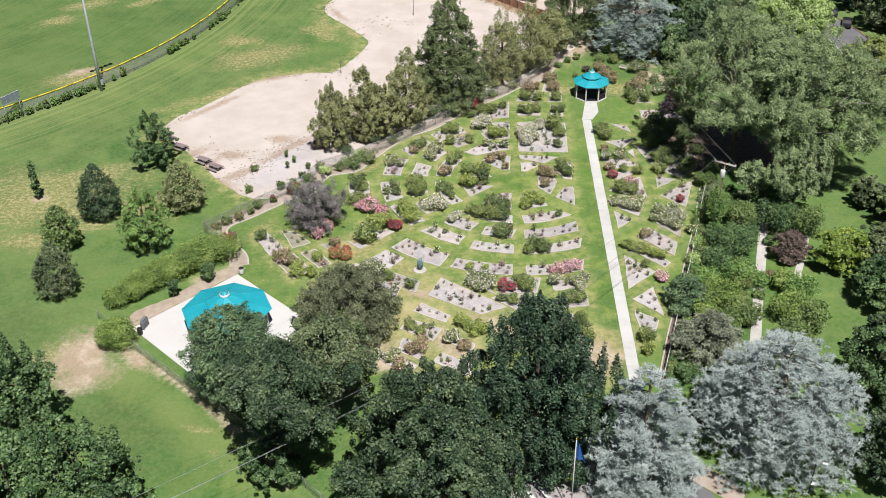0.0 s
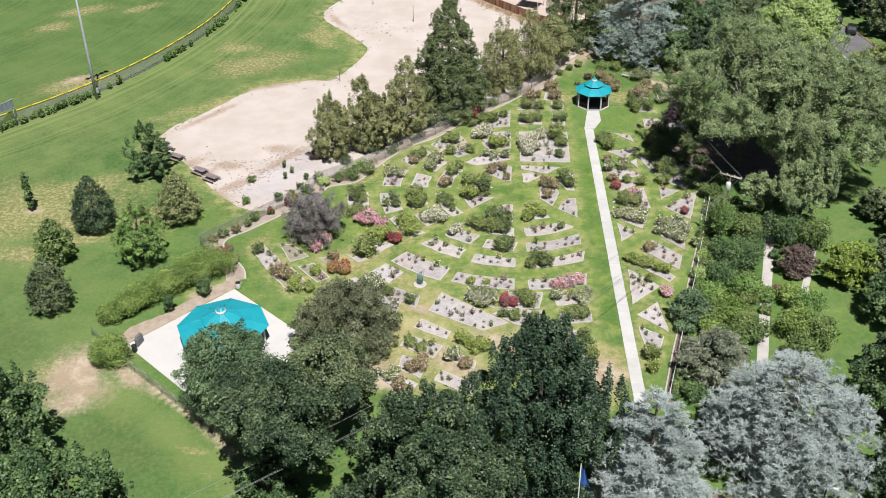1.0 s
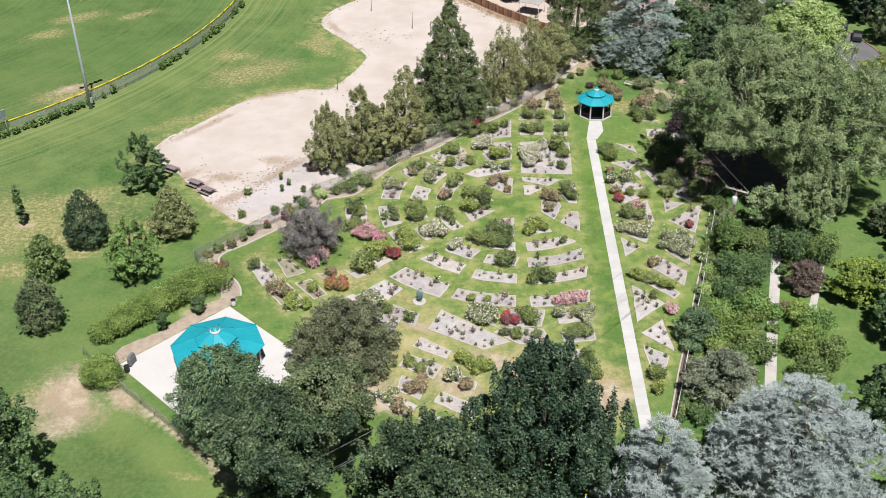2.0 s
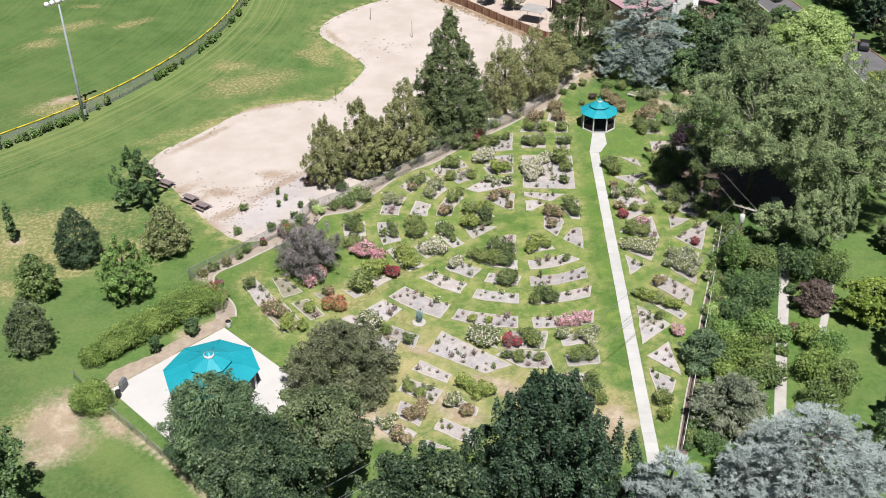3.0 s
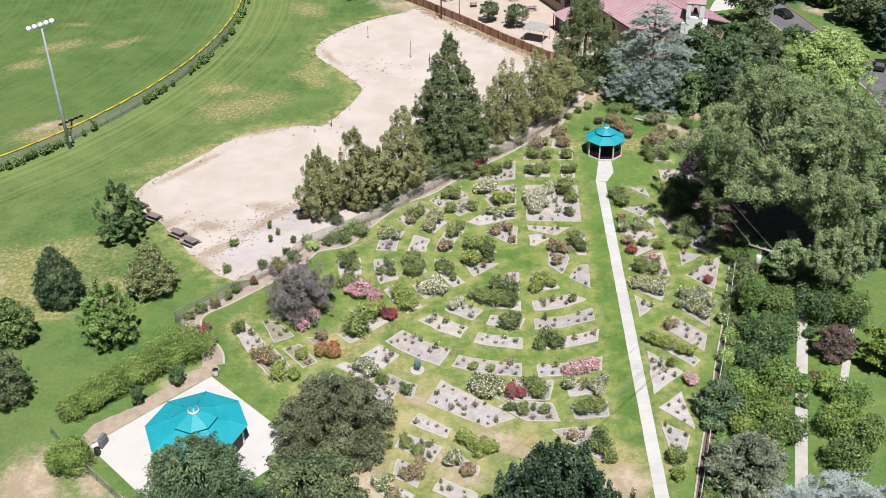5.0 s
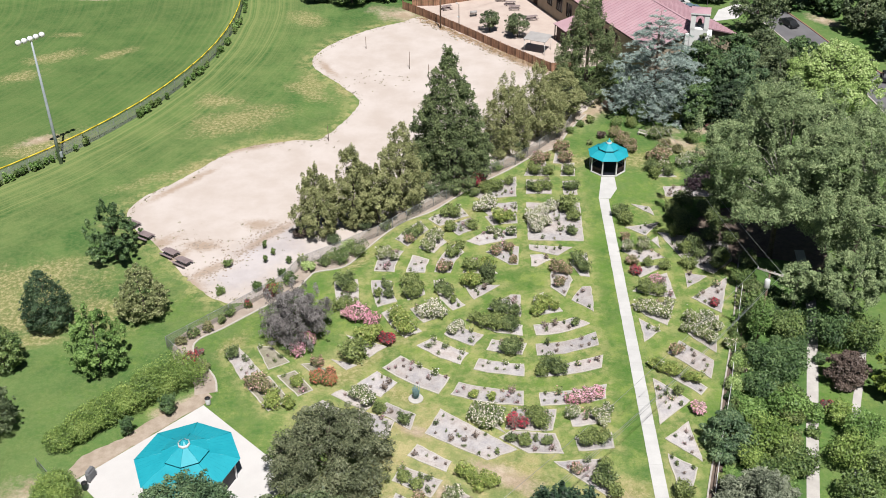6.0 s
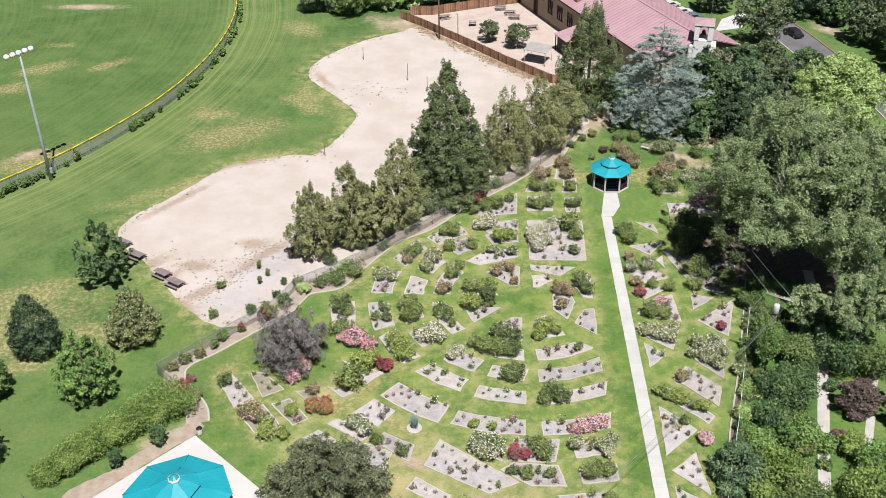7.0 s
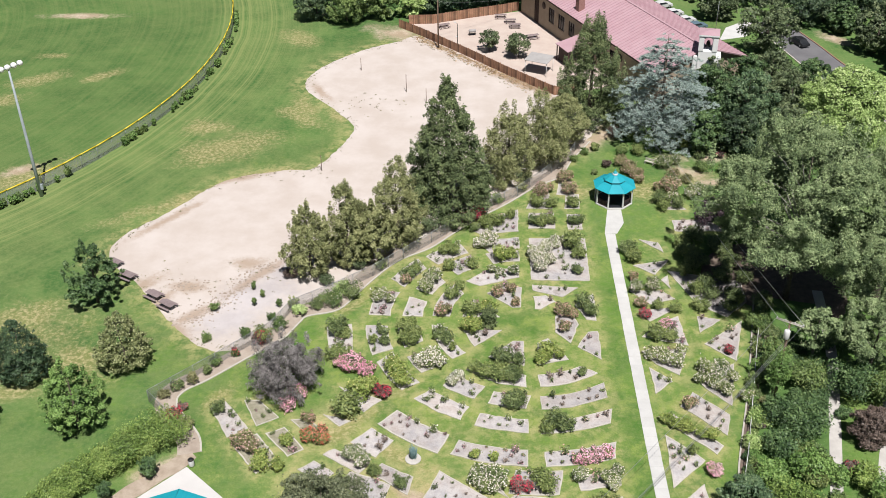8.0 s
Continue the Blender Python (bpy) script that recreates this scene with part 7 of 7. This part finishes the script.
for i, (x, y, h, r, leaf) in enumerate(((43.6, 190.5, 10.4, 4.6, L_LAWN), (46.0, 196.5, 9.6, 3.4, L_DUSK), (50.0, 188.0, 10.4, 5.4, L_ROUND), (57.5, 189.5, 9.8, 5.2, L_DUSK), (41.6, 180.8, 7.2, 3.6, L_LAWN), (47.0, 179.5, 8.0, 4.0, L_MAPLE), (55.0, 178.5, 9.0, 4.6, L_DUSK), (51.5, 197.0, 9.6, 4.6, L_LAWN), (57.0, 199.5, 9.0, 4.6, L_DUSK), (62.0, 195.0, 9.4, 4.6, L_LAWN))):
    tree("shade_tree", "dark green broad tree behind the garden", x, y, h, r, leaf, ROUND, 0.06, 130, 0.16, 8000, 0.34, shell=0.05, hollows=10, seed=70 + i, group="trees behind the garden")
for i, (x, y, h, r, leaf) in enumerate(((60.6, 216.4, 13.0, 5.7, L_DUSK), (57.0, 238.0, 8.0, 4.4, L_DUSK), (82.5, 219.0, 10.0, 4.6, L_DUSK), (88.0, 226.0, 10.0, 5.0, L_MAPLE), (79.5, 229.5, 6.4, 3.4, L_LAWN), (72.5, 234.0, 9.0, 5.4, L_MAPLE), (80.0, 236.0, 9.0, 5.4, L_MAPLE), (86.5, 212.0, 10.0, 5.0, L_DUSK), (92.0, 205.0, 11.0, 6.0, L_MAPLE), (85.4, 195.0, 10.0, 4.6, L_DUSK), (84.5, 206.0, 9.0, 4.4, L_TALL), (66.0, 247.0, 9.0, 5.5, L_MAPLE), (56.0, 250.0, 9.0, 5.0, L_MAPLE), (90.0, 190.0, 11.0, 6.0, L_GREEN), (88.0, 240.0, 10.0, 6.0, L_MAPLE))):
    tree("far_tree", "broad tree beyond the park road", x, y, h, r, leaf, ROUND, 0.06, 110, 0.16, 5000, 0.42, shell=0.05, hollows=8, seed=90 + i, group="trees by the road")
for i, (x, y, h, r, leaf) in enumerate(((60.0, 128.0, 5.0, 2.4, L_DUSK), (62.6, 126.0, 4.6, 2.2, L_MAPLE), (51.2, 112.6, 6.0, 3.9, L_BRIGHT), (56.5, 112.5, 6.4, 4.0, L_DUSK), (54.0, 104.5, 6.8, 4.2, L_LAWN), (46.3, 87.0, 10.0, 4.4, L_LAWN), (44.6, 75.0, 9.6, 4.4, L_MAPLE), (50.0, 93.5, 6.6, 3.6, L_MAPLE), (63.0, 122.0, 7.0, 4.0, L_GREEN))):
    tree("park_tree", "leafy tree on the side lawn", x, y, h, r, leaf, ROUND, 0.06, 110, 0.17, 6500, 0.33, shell=0.04, hollows=10, seed=110 + i, group="trees of the side lawn")
for i, (x, y, h, r, leaf) in enumerate(((-26, 242.5, 8, 4.6, L_MAPLE), (-19.5, 239.5, 8.6, 5.0, L_GREEN), (-12.5, 242.0, 7.6, 3.8, L_GREEN), (-6.4, 243.0, 6.6, 3.5, L_LIME), (-15.5, 249.5, 9, 5, L_MAPLE), (-1.0, 244.0, 6.4, 3.2, L_MAPLE), (4.5, 245.6, 8.0, 4.0, L_TALL), (10.0, 247.6, 8.6, 4.4, L_TALL), (15.0, 251.0, 9.0, 4.0, L_MAPLE))):
    tree("field_tree", "bright green tree at the field's far edge" if leaf in (L_GREEN, L_LIME) else "dark green tree at the field's far edge", x, y, h, r, leaf, ROUND, 0.05, 80, 0.2, 3800, 0.42, shell=0.05, hollows=6, seed=130 + i, group="trees at the far edge")
tree("patio_tree", "small open olive tree on the patio", 9.2, 222.8, 4.6, 2.1, L_DUSK, ROUND, 0.25, 30, 0.24, 2200, 0.26, seed=140, group="patio trees")
tree("patio_tree", "small green tree on the patio", 14.6, 219.6, 4.9, 2.7, L_DUSK, ROUND, 0.25, 40, 0.22, 3200, 0.26, seed=141, group="patio trees")
tree("garden_conifer", "small dark conifer in a rose bed", 5.4, 135.6, 3.8, 1.1, L_DARKCON, EGG, 0.03, 24, 0.34, 1800, 0.2, seed=142, category="conifer")
tree("border_tree", "grey-green feathery tree on the border", 30.0, 94.0, 7.0, 4.2, L_FEATHER, EGG, 0.05, 110, 0.17, 11000, 0.24, 3.0, hang=0.2, shell=0.06, seed=143)
tree("border_tree", "blue-green bushy tree leaning over the rail", 29.6, 104.6, 4.4, 3.0, L_ROUND, DOME, 0.05, 40, 0.26, 7000, 0.24, 1.6, seed=144)
tree("red_tree", "reddish-brown small-leaved tree by the footpath", 45.2, 114.4, 4.6, 2.4, L_REDDISH, ROUND, 0.05, 44, 0.26, 8000, 0.22, seed=145)

# shrub belt along the footpath
BELT = [(38.1, 115.3, 3.8, 2.9), (33.8, 104.6, 3.2, 2.9), (37.0, 109.4, 3.0, 2.5), (35.6, 100.8, 3.2, 2.6), (33.0, 99.0, 3.0, 2.4), (41.4, 101.6, 3.8, 2.8), (43.6, 104.4, 4.2, 2.4), (40.4, 96.0, 3.6, 2.8),
        (45.1, 121.4, 4.6, 3.2), (48.8, 120.6, 4.6, 3.0), (36.0, 117.6, 3.2, 2.0), (40.4, 122.6, 4.0, 2.6), (35.0, 112.6, 2.6, 2.2), (42.4, 108.0, 2.6, 1.8), (33.2, 109.0, 2.4, 2.0), (38.8, 127.6, 3.4, 2.0), (43.6, 99.0, 4.4, 2.2), (37.4, 124.8, 3.4, 1.8)]
# past y = 112 deeper leaf greens imitate the cottonwoods' shade on the belt
for i, (x, y, h, r) in enumerate(BELT):
    bush("large_shrub", "large leafy green shrub in the belt by the footpath", x, y, h, r, (L_LAWN, L_GREEN)[i % 2] if y > 112 else (L_GREEN, L_HEDGE, L_VIVID, L_GREEN)[i % 4], int(620 * r), 0.26, 400 + i, group="shrub belt", clumps=22)
for i, (x, y, h, r, leaf, label) in enumerate(((34.2, 117.6, 1.5, 1.6, L_LIME, "bright green creeper mound by the rail"), (32.8, 113.9, 1.2, 1.3, L_LIME, "bright green creeper mound by the rail"), (41.9, 110.4, 0.9, 0.9, L_REDDISH, "low red-orange flowering shrub"),
                                               (38.2, 134.0, 2.4, 1.6, L_GREEN, "climbing green shrub at the rail"), (36.7, 121.2, 8.4, 1.45, L_VIVID, "ivy clump climbing the utility pole"))):
    bush("low_shrub", label, x, y, h, r, leaf, int(900 * r), 0.2, 440 + i, petals=B_RED if "red" in label else None, many=60, clumps=14)
for i, (x, y) in enumerate(((24.5, 91.4), (25.9, 96.0), (27.2, 99.2), (28.4, 101.8), (31.5, 110.6), (33.4, 117.0), (35.6, 124.6), (36.6, 127.2), (38.2, 132.2), (39.0, 135.2), (34.6, 121.0))):
    bush("border_plant", "small dark perennial in the border mulch", x + 0.8, y - 0.2, 0.8, 0.55, (L_ROSE, L_DRY, L_REDDISH)[i % 3], 260, 0.16, 460 + i, group="border plants", petals=(B_WHITE if i == 5 else None), many=30)

rng_rail = random.Random(31)
for i in range(64):
    t = (i + rng_rail.random()) / 64
    x, y = 24.3 + 14.4 * t + rng_rail.uniform(0.5, 1.5), 90.5 + 48 * t
    r = rng_rail.uniform(0.4, 1.05)
    bush("rail_plant", "leafy low plant crowding the rail border", x, y, r * rng_rail.uniform(0.9, 1.5), r, rng_rail.choice((L_GREEN, L_LAWN, L_VIVID, L_ROSE, L_FRESH)), int(360 * r) + 60, 0.18, 900 + i, group="plants along the rail", clumps=8)
rng_belt = random.Random(21)
for i in range(34):
    t = rng_belt.random()
    x, y = 26.5 + 13.5 * t + rng_belt.uniform(0.5, 7.5), 92 + 40 * t + rng_belt.uniform(-2.5, 0.5)
    r = rng_belt.uniform(0.9, 1.9)
    # past y = 116 the deep green leaves carry the trees' shade in their colour
    bush("belt_shrub", "leafy shrub filling the belt beside the rail", x, y, r * rng_belt.uniform(0.9, 1.4), r, L_LAWN if y > 116 else rng_belt.choice((L_GREEN, L_FRESH, L_VIVID, L_VIVID, L_HEDGE, L_GREEN)), int(620 * r), 0.22, 820 + i, group="shrub belt", clumps=14)

for i, (x, y, h, r, leaf) in enumerate(((27.2, 90.4, 2.2, 1.7, L_LAWN), (28.4, 87.4, 2.4, 1.8, L_MAPLE), (26.6, 83.0, 2.6, 1.9, L_MAPLE), (26.8, 79.4, 2.4, 1.7, L_LAWN), (12.2, 74.9, 1.7, 1.3, L_FRESH), (10.5, 74.6, 1.4, 1.1, L_GREEN), (29.6, 76.0, 2.0, 1.6, L_LAWN), (34.5, 70.5, 2.0, 1.8, L_GREEN))):
    bush("under_shrub", "leafy dark shrub growing below big trees", x, y, h, r, leaf, int(520 * r), 0.22, 950 + i, group="shrubs below big trees", clumps=12)

# dark shaded shrubs below the cottonwoods
for i, (x, y, h, r) in enumerate(((33.6, 147.5, 2.2, 1.8), (36.4, 144.6, 2.0, 1.7), (34.0, 143.2, 1.8, 1.5), (37.5, 150.5, 2.4, 2.0), (32.6, 150.5, 2.0, 1.5), (34.5, 154.2, 2.2, 1.8), (40.0, 154.5, 2.4, 1.8), (36.8, 140.8, 1.6, 1.4), (38.0, 147.7, 1.8, 1.7), (39.0, 144.1, 1.6, 1.5), (39.9, 138.6, 1.8, 1.7), (37.5, 151.6, 1.9, 1.8), (39.8, 132.1, 1.5, 1.4))):
    bush("shade_shrub", "dark shrub in the cottonwoods' shade", x, y, h, r, L_ROSE, int(600 * r), 0.22, 480 + i, group="shrubs in the shade", clumps=14)

# around the gazebo
NEAR_GAZEBO = [
    (27.7, 176.3, 1.8, 1.4, L_DRY, B_CORAL), (28.8, 174.6, 1.7, 1.4, L_DRY, B_CORAL), (29.7, 172.6, 1.4, 1.2, L_DRY, B_CORAL), (25.5, 175.9, 1.1, 0.9, L_REDDISH, None), (23.3, 173.7, 0.7, 0.6, L_ROSE, None),
    (28.6, 180.2, 1.4, 1.4, L_GREEN, None), (30.9, 179.9, 1.5, 1.3, L_FRESH, None), (33.6, 182.0, 2.4, 1.9, L_GREEN, None), (36.0, 183.6, 2.2, 1.9, L_LIME, None), (38.4, 181.6, 1.7, 1.6, L_YELLOW, None),
    (34.2, 175.5, 2.0, 1.7, L_ROSE, B_WHITE), (36.2, 176.4, 1.5, 1.2, L_ROSE, B_WHITE), (35.0, 172.2, 1.2, 1.3, L_DRY, B_CORAL), (36.8, 170.6, 1.1, 1.0, L_DRY, None), (34.2, 169.3, 1.7, 1.5, L_ROSE, B_WHITE),
    (38.0, 166.9, 1.7, 1.7, L_ROSE, B_WHITE), (39.9, 174.2, 1.5, 1.6, L_GREEN, None), (40.4, 178.2, 1.2, 1.0, L_ROSE, None), (44.1, 181.0, 1.6, 1.2, L_ROSE, B_WHITE), (43.7, 178.2, 1.2, 0.9, L_REDDISH, B_RED),
]
NEAR_GAZEBO += [
    (28.2, 186.2, 1.6, 1.4, L_REDDISH, None), (31.0, 184.6, 1.8, 1.5, L_GREEN, None), (41.6, 183.6, 2.0, 1.7, L_GREEN, None), (22.6, 180.2, 1.0, 0.9, L_GREEN, None), (24.4, 181.6, 1.2, 0.9, L_FRESH, None),
    (20.6, 178.0, 1.0, 0.9, L_GREEN, None), (43.5, 173.0, 1.8, 1.5, L_GREEN, None), (42.0, 168.0, 1.4, 1.3, L_ROSE, None),
]
for i, (x, y, h, r, leaf, petals) in enumerate(NEAR_GAZEBO):
    bush("garden_shrub", "flowering shrub near the gazebo" if petals else "leafy shrub near the gazebo", x, y, h, r, leaf, int(620 * r), 0.18, 500 + i, petals=petals, many=int(75 * r), group="shrubs near the gazebo", clumps=12)

# mulch strip plants and sand weeds
STRIP = [
    (-25.2, 130.6, 0.9, 0.6, L_ROSE, B_RED, 50), (-27.2, 129.0, 1.2, 0.9, L_GREEN, None, 0), (-22.6, 132.9, 1.6, 1.2, L_REDDISH, B_RED, 110), (-20.4, 135.8, 1.6, 1.2, L_GREEN, None, 0), (-18.4, 138.6, 1.4, 1.1, L_LIME, None, 0),
    (-19.4, 140.6, 1.2, 0.9, L_YELLOW, None, 0), (-29.4, 125.8, 1.2, 0.9, L_DRY, B_CORAL, 20), (-30.9, 124.8, 1.2, 1.0, L_ROSE, B_CORAL, 20), (-32.2, 123.4, 1.0, 0.9, L_DRY, None, 0), (-30.6, 119.8, 1.3, 0.9, L_REDDISH, B_RED, 120),
    (-28.6, 118.2, 1.3, 1.0, L_OLIVE, None, 0),
]
STRIP += [
    (-28.0, 127.6, 1.0, 0.8, L_ROSE, None, 0), (-29.6, 121.2, 1.0, 0.7, L_REDDISH, B_RED, 60), (-14.6, 140.9, 1.9, 1.9, L_GREEN, B_WHITE, 60), (-12.2, 142.6, 1.9, 1.9, L_ROSE, B_WHITE, 60), (-13.4, 143.0, 1.5, 1.5, L_LIME, None, 0),
    (-16.2, 140.0, 1.2, 1.1, L_ROSE, None, 0), (2.6, 160.6, 1.6, 1.4, L_REDDISH, B_RED, 90), (4.6, 162.6, 1.2, 1.0, L_GREEN, None, 0), (-8.6, 148.8, 1.3, 1.0, L_ROSE, None, 0), (8.0, 165.6, 1.2, 1.2, L_GREEN, None, 0),
    (11.8, 169.0, 1.2, 1.0, L_OLIVE, None, 0),
]
for i, (x, y, h, r, leaf, petals, many) in enumerate(STRIP):
    bush("strip_shrub", "red-flowering shrub in the mulch strip" if petals is B_RED else "leafy shrub in the mulch strip", x, y, h, r, leaf, int(450 * r), 0.19, 540 + i, petals=petals, many=many, group="shrubs along the fence", clumps=10)
for i, (x, y, h, r, leaf) in enumerate(((-2.2, 157.8, 2.0, 1.5, L_DUSK), (-6.0, 155.4, 1.8, 1.4, L_OLIVE), (5.6, 167.0, 1.9, 1.5, L_DUSK), (8.4, 169.4, 1.8, 1.5, L_OLIVE), (12.2, 171.6, 1.8, 1.4, L_DUSK), (-11.4, 149.0, 1.6, 1.3, L_DUSK), (-20.4, 147.2, 1.3, 1.2, L_REDDISH), (-15.6, 145.6, 1.3, 1.2, L_DUSK))):
    bush("fence_shrub", "low dry reddish shrub at the sand's edge" if leaf is L_REDDISH else "wild olive-green shrub behind the chain-link fence", x, y, h, r, leaf, int(620 * r), 0.19, 560 + i, group="wild shrubs behind the fence", clumps=12)
for i, (x, y, h, r) in enumerate(((-29.4, 139.9, 1.1, 0.75), (-29.2, 133.6, 1.2, 0.75), (-25.0, 144.4, 1.3, 0.4), (-24.4, 140.8, 1.3, 0.45), (-23.6, 142.6, 1.2, 0.4), (-21.2, 140.6, 1.1, 0.5), (-24.5, 134.4, 1.4, 0.9), (-21.8, 137.6, 1.2, 0.7))):
    bush("weed_clump", "wild green weed clump growing in the sand", x, y, h, r, L_GREEN, int(500 * r) + 80, 0.16, 580 + i, group="weeds on the sand", clumps=8)

# bushes by the pavilion and under the outfield fence
bush("round_bush", "clipped round green bush at the slab's corner", -39.5, 98.0, 3.2, 2.7, L_HEDGE, 6500, 0.2, 600, clumps=40)
for i in range(11):
    t = i / 10
    x, y = -41.4 + 11.0 * t, 105.4 + 10.6 * t
    bush("hedge_bush", "overgrown olive-green hedge bush beside the pavilion", x - 0.5 * math.sin(3 * t), y + 0.3, 2.5 + 0.9 * t + 0.3 * (i % 2), 1.9 + 0.6 * t + (0.5 if t > 0.7 else 0), L_HEDGE, 2600, 0.19, 610 + i, group="hedge by the pavilion", clumps=18)
bush("column_shrub", "dark upright shrub beside the slab", -31.0, 111.0, 3.0, 1.15, L_LAWN, 1500, 0.18, 625)
bush("column_shrub", "dark upright shrub beside the slab", -34.8, 107.6, 2.6, 1.0, L_LAWN, 1300, 0.18, 626)
rng_weed = random.Random(5)
for i in range(150):
    a = radians(rng_weed.uniform(-51, -39) if i < 55 else rng_weed.gauss(rng_weed.choice((-37.5, -26.5, -23, -17, -15, -8, -1, 6)), 1.3))
    rr = BALL[2] + rng_weed.uniform(0.2, 0.9)
    s = rng_weed.uniform(0.35, 1.0) * (1.5 if i % 7 == 0 else 1.0)
    bush("fence_weed", "tall weed at the foot of the outfield fence", BALL[0] + rr * math.cos(a), BALL[1] + rr * math.sin(a), 1.2 * s + 0.4, 0.52 * s, L_VIVID if i % 3 else L_GREEN, int(130 * s) + 40, 0.25, 640 + i, group="weeds under the outfield fence", clumps=6)

# dry tufts and stones scattered along the sand's margins


def sand_litter():
    rng = np.random.default_rng(77)
    line = spline(SAND_LINE, True, 4)
    spots_at = []
    for i in range(1150):
        if i >= 970:
            k = rng.random()
            x, y = -4.6 + 24.0 * k - abs(rng.normal()) * 1.2 - 0.3, 231.2 - 28.8 * k - abs(rng.normal()) * 1.2
        elif i < 850:
            x, y = line[rng.integers(len(line))]
            x, y = x + rng.normal() * 0.7, y + rng.normal() * 0.7
        else:
            c = ((-28, 141), (-37, 147), (-24, 148), (-12, 200), (-24, 176))[rng.integers(5)]
            x, y = c[0] + rng.normal() * 3.5, c[1] + rng.normal() * 2.5
        if inside((x, y), line):
            spots_at.append((x, y, 0.05, rng.uniform(0.08, 0.32), rng.uniform(0.06, 0.16)))
    straw = []
    for _ in range(900):
        k, away = rng.random(), abs(rng.normal()) * 0.9 + 0.15
        straw.append((-4.4 + 24.0 * k - away * 0.77, 231.4 - 28.8 * k - away * 0.64, 0.06, rng.uniform(0.1, 0.34), rng.uniform(0.06, 0.2)))
    tagged(new("straw_grass", leaves_mesh("straw_grass", leaf_cloud(rng, straw, 6000, 0.14, 2.5), L_STRAW)), "tall dry straw grass at the board fence's foot", "dry grass", kind="stuff")
    tagged(new("dry_tufts", leaves_mesh("dry_tufts", leaf_cloud(rng, spots_at, 3000, 0.12, 2.2, fill=0.7), L_DRY)), "dry brown weed tufts along the sand's margins", "weeds", kind="stuff")


sand_litter()


def rubble():
    """Broken stones and clods in the disturbed corner of the sand."""
    rng = np.random.default_rng(78)
    verts, faces = [], []
    for _ in range(420):
        a, b = RUBBLE[rng.integers(len(RUBBLE) - 1):][:2]
        k = rng.random()
        x, y = a[0] + (b[0] - a[0]) * k + rng.normal() * 0.9, a[1] + (b[1] - a[1]) * k + rng.normal() * 0.7
        if rng.random() < 0.22:
            x, y = -33.9 + rng.normal() * 1.7, 145.4 + rng.normal() * 0.9
        r, a0, n = rng.uniform(0.05, 0.22), rng.uniform(0, 6.28), len(verts)
        for z, f in ((-0.02, 1.0), (r * 0.45, 0.85)):
            verts += [(x + r * f * math.cos(a0 + 1.257 * i) * rng.uniform(0.7, 1.1), y + r * f * math.sin(a0 + 1.257 * i) * rng.uniform(0.7, 1.1), z) for i in range(5)]
        verts.append((x, y, r * rng.uniform(0.5, 0.8)))
        faces += [(n + i, n + (i + 1) % 5, n + 5 + (i + 1) % 5, n + 5 + i) for i in range(5)] + [(n + 5 + i, n + 5 + (i + 1) % 5, n + 10) for i in range(5)]
    tagged(new("rubble", mesh_of("rubble", verts, faces, M_MULCH)), "brown clods and broken stones on the sand", "rubble", kind="stuff")


RUBBLE = [(-22.3, 151.0), (-25.5, 148.0), (-27.4, 144.2), (-29.4, 141.6), (-30.7, 139.0), (-33.8, 137.3)]
rubble()
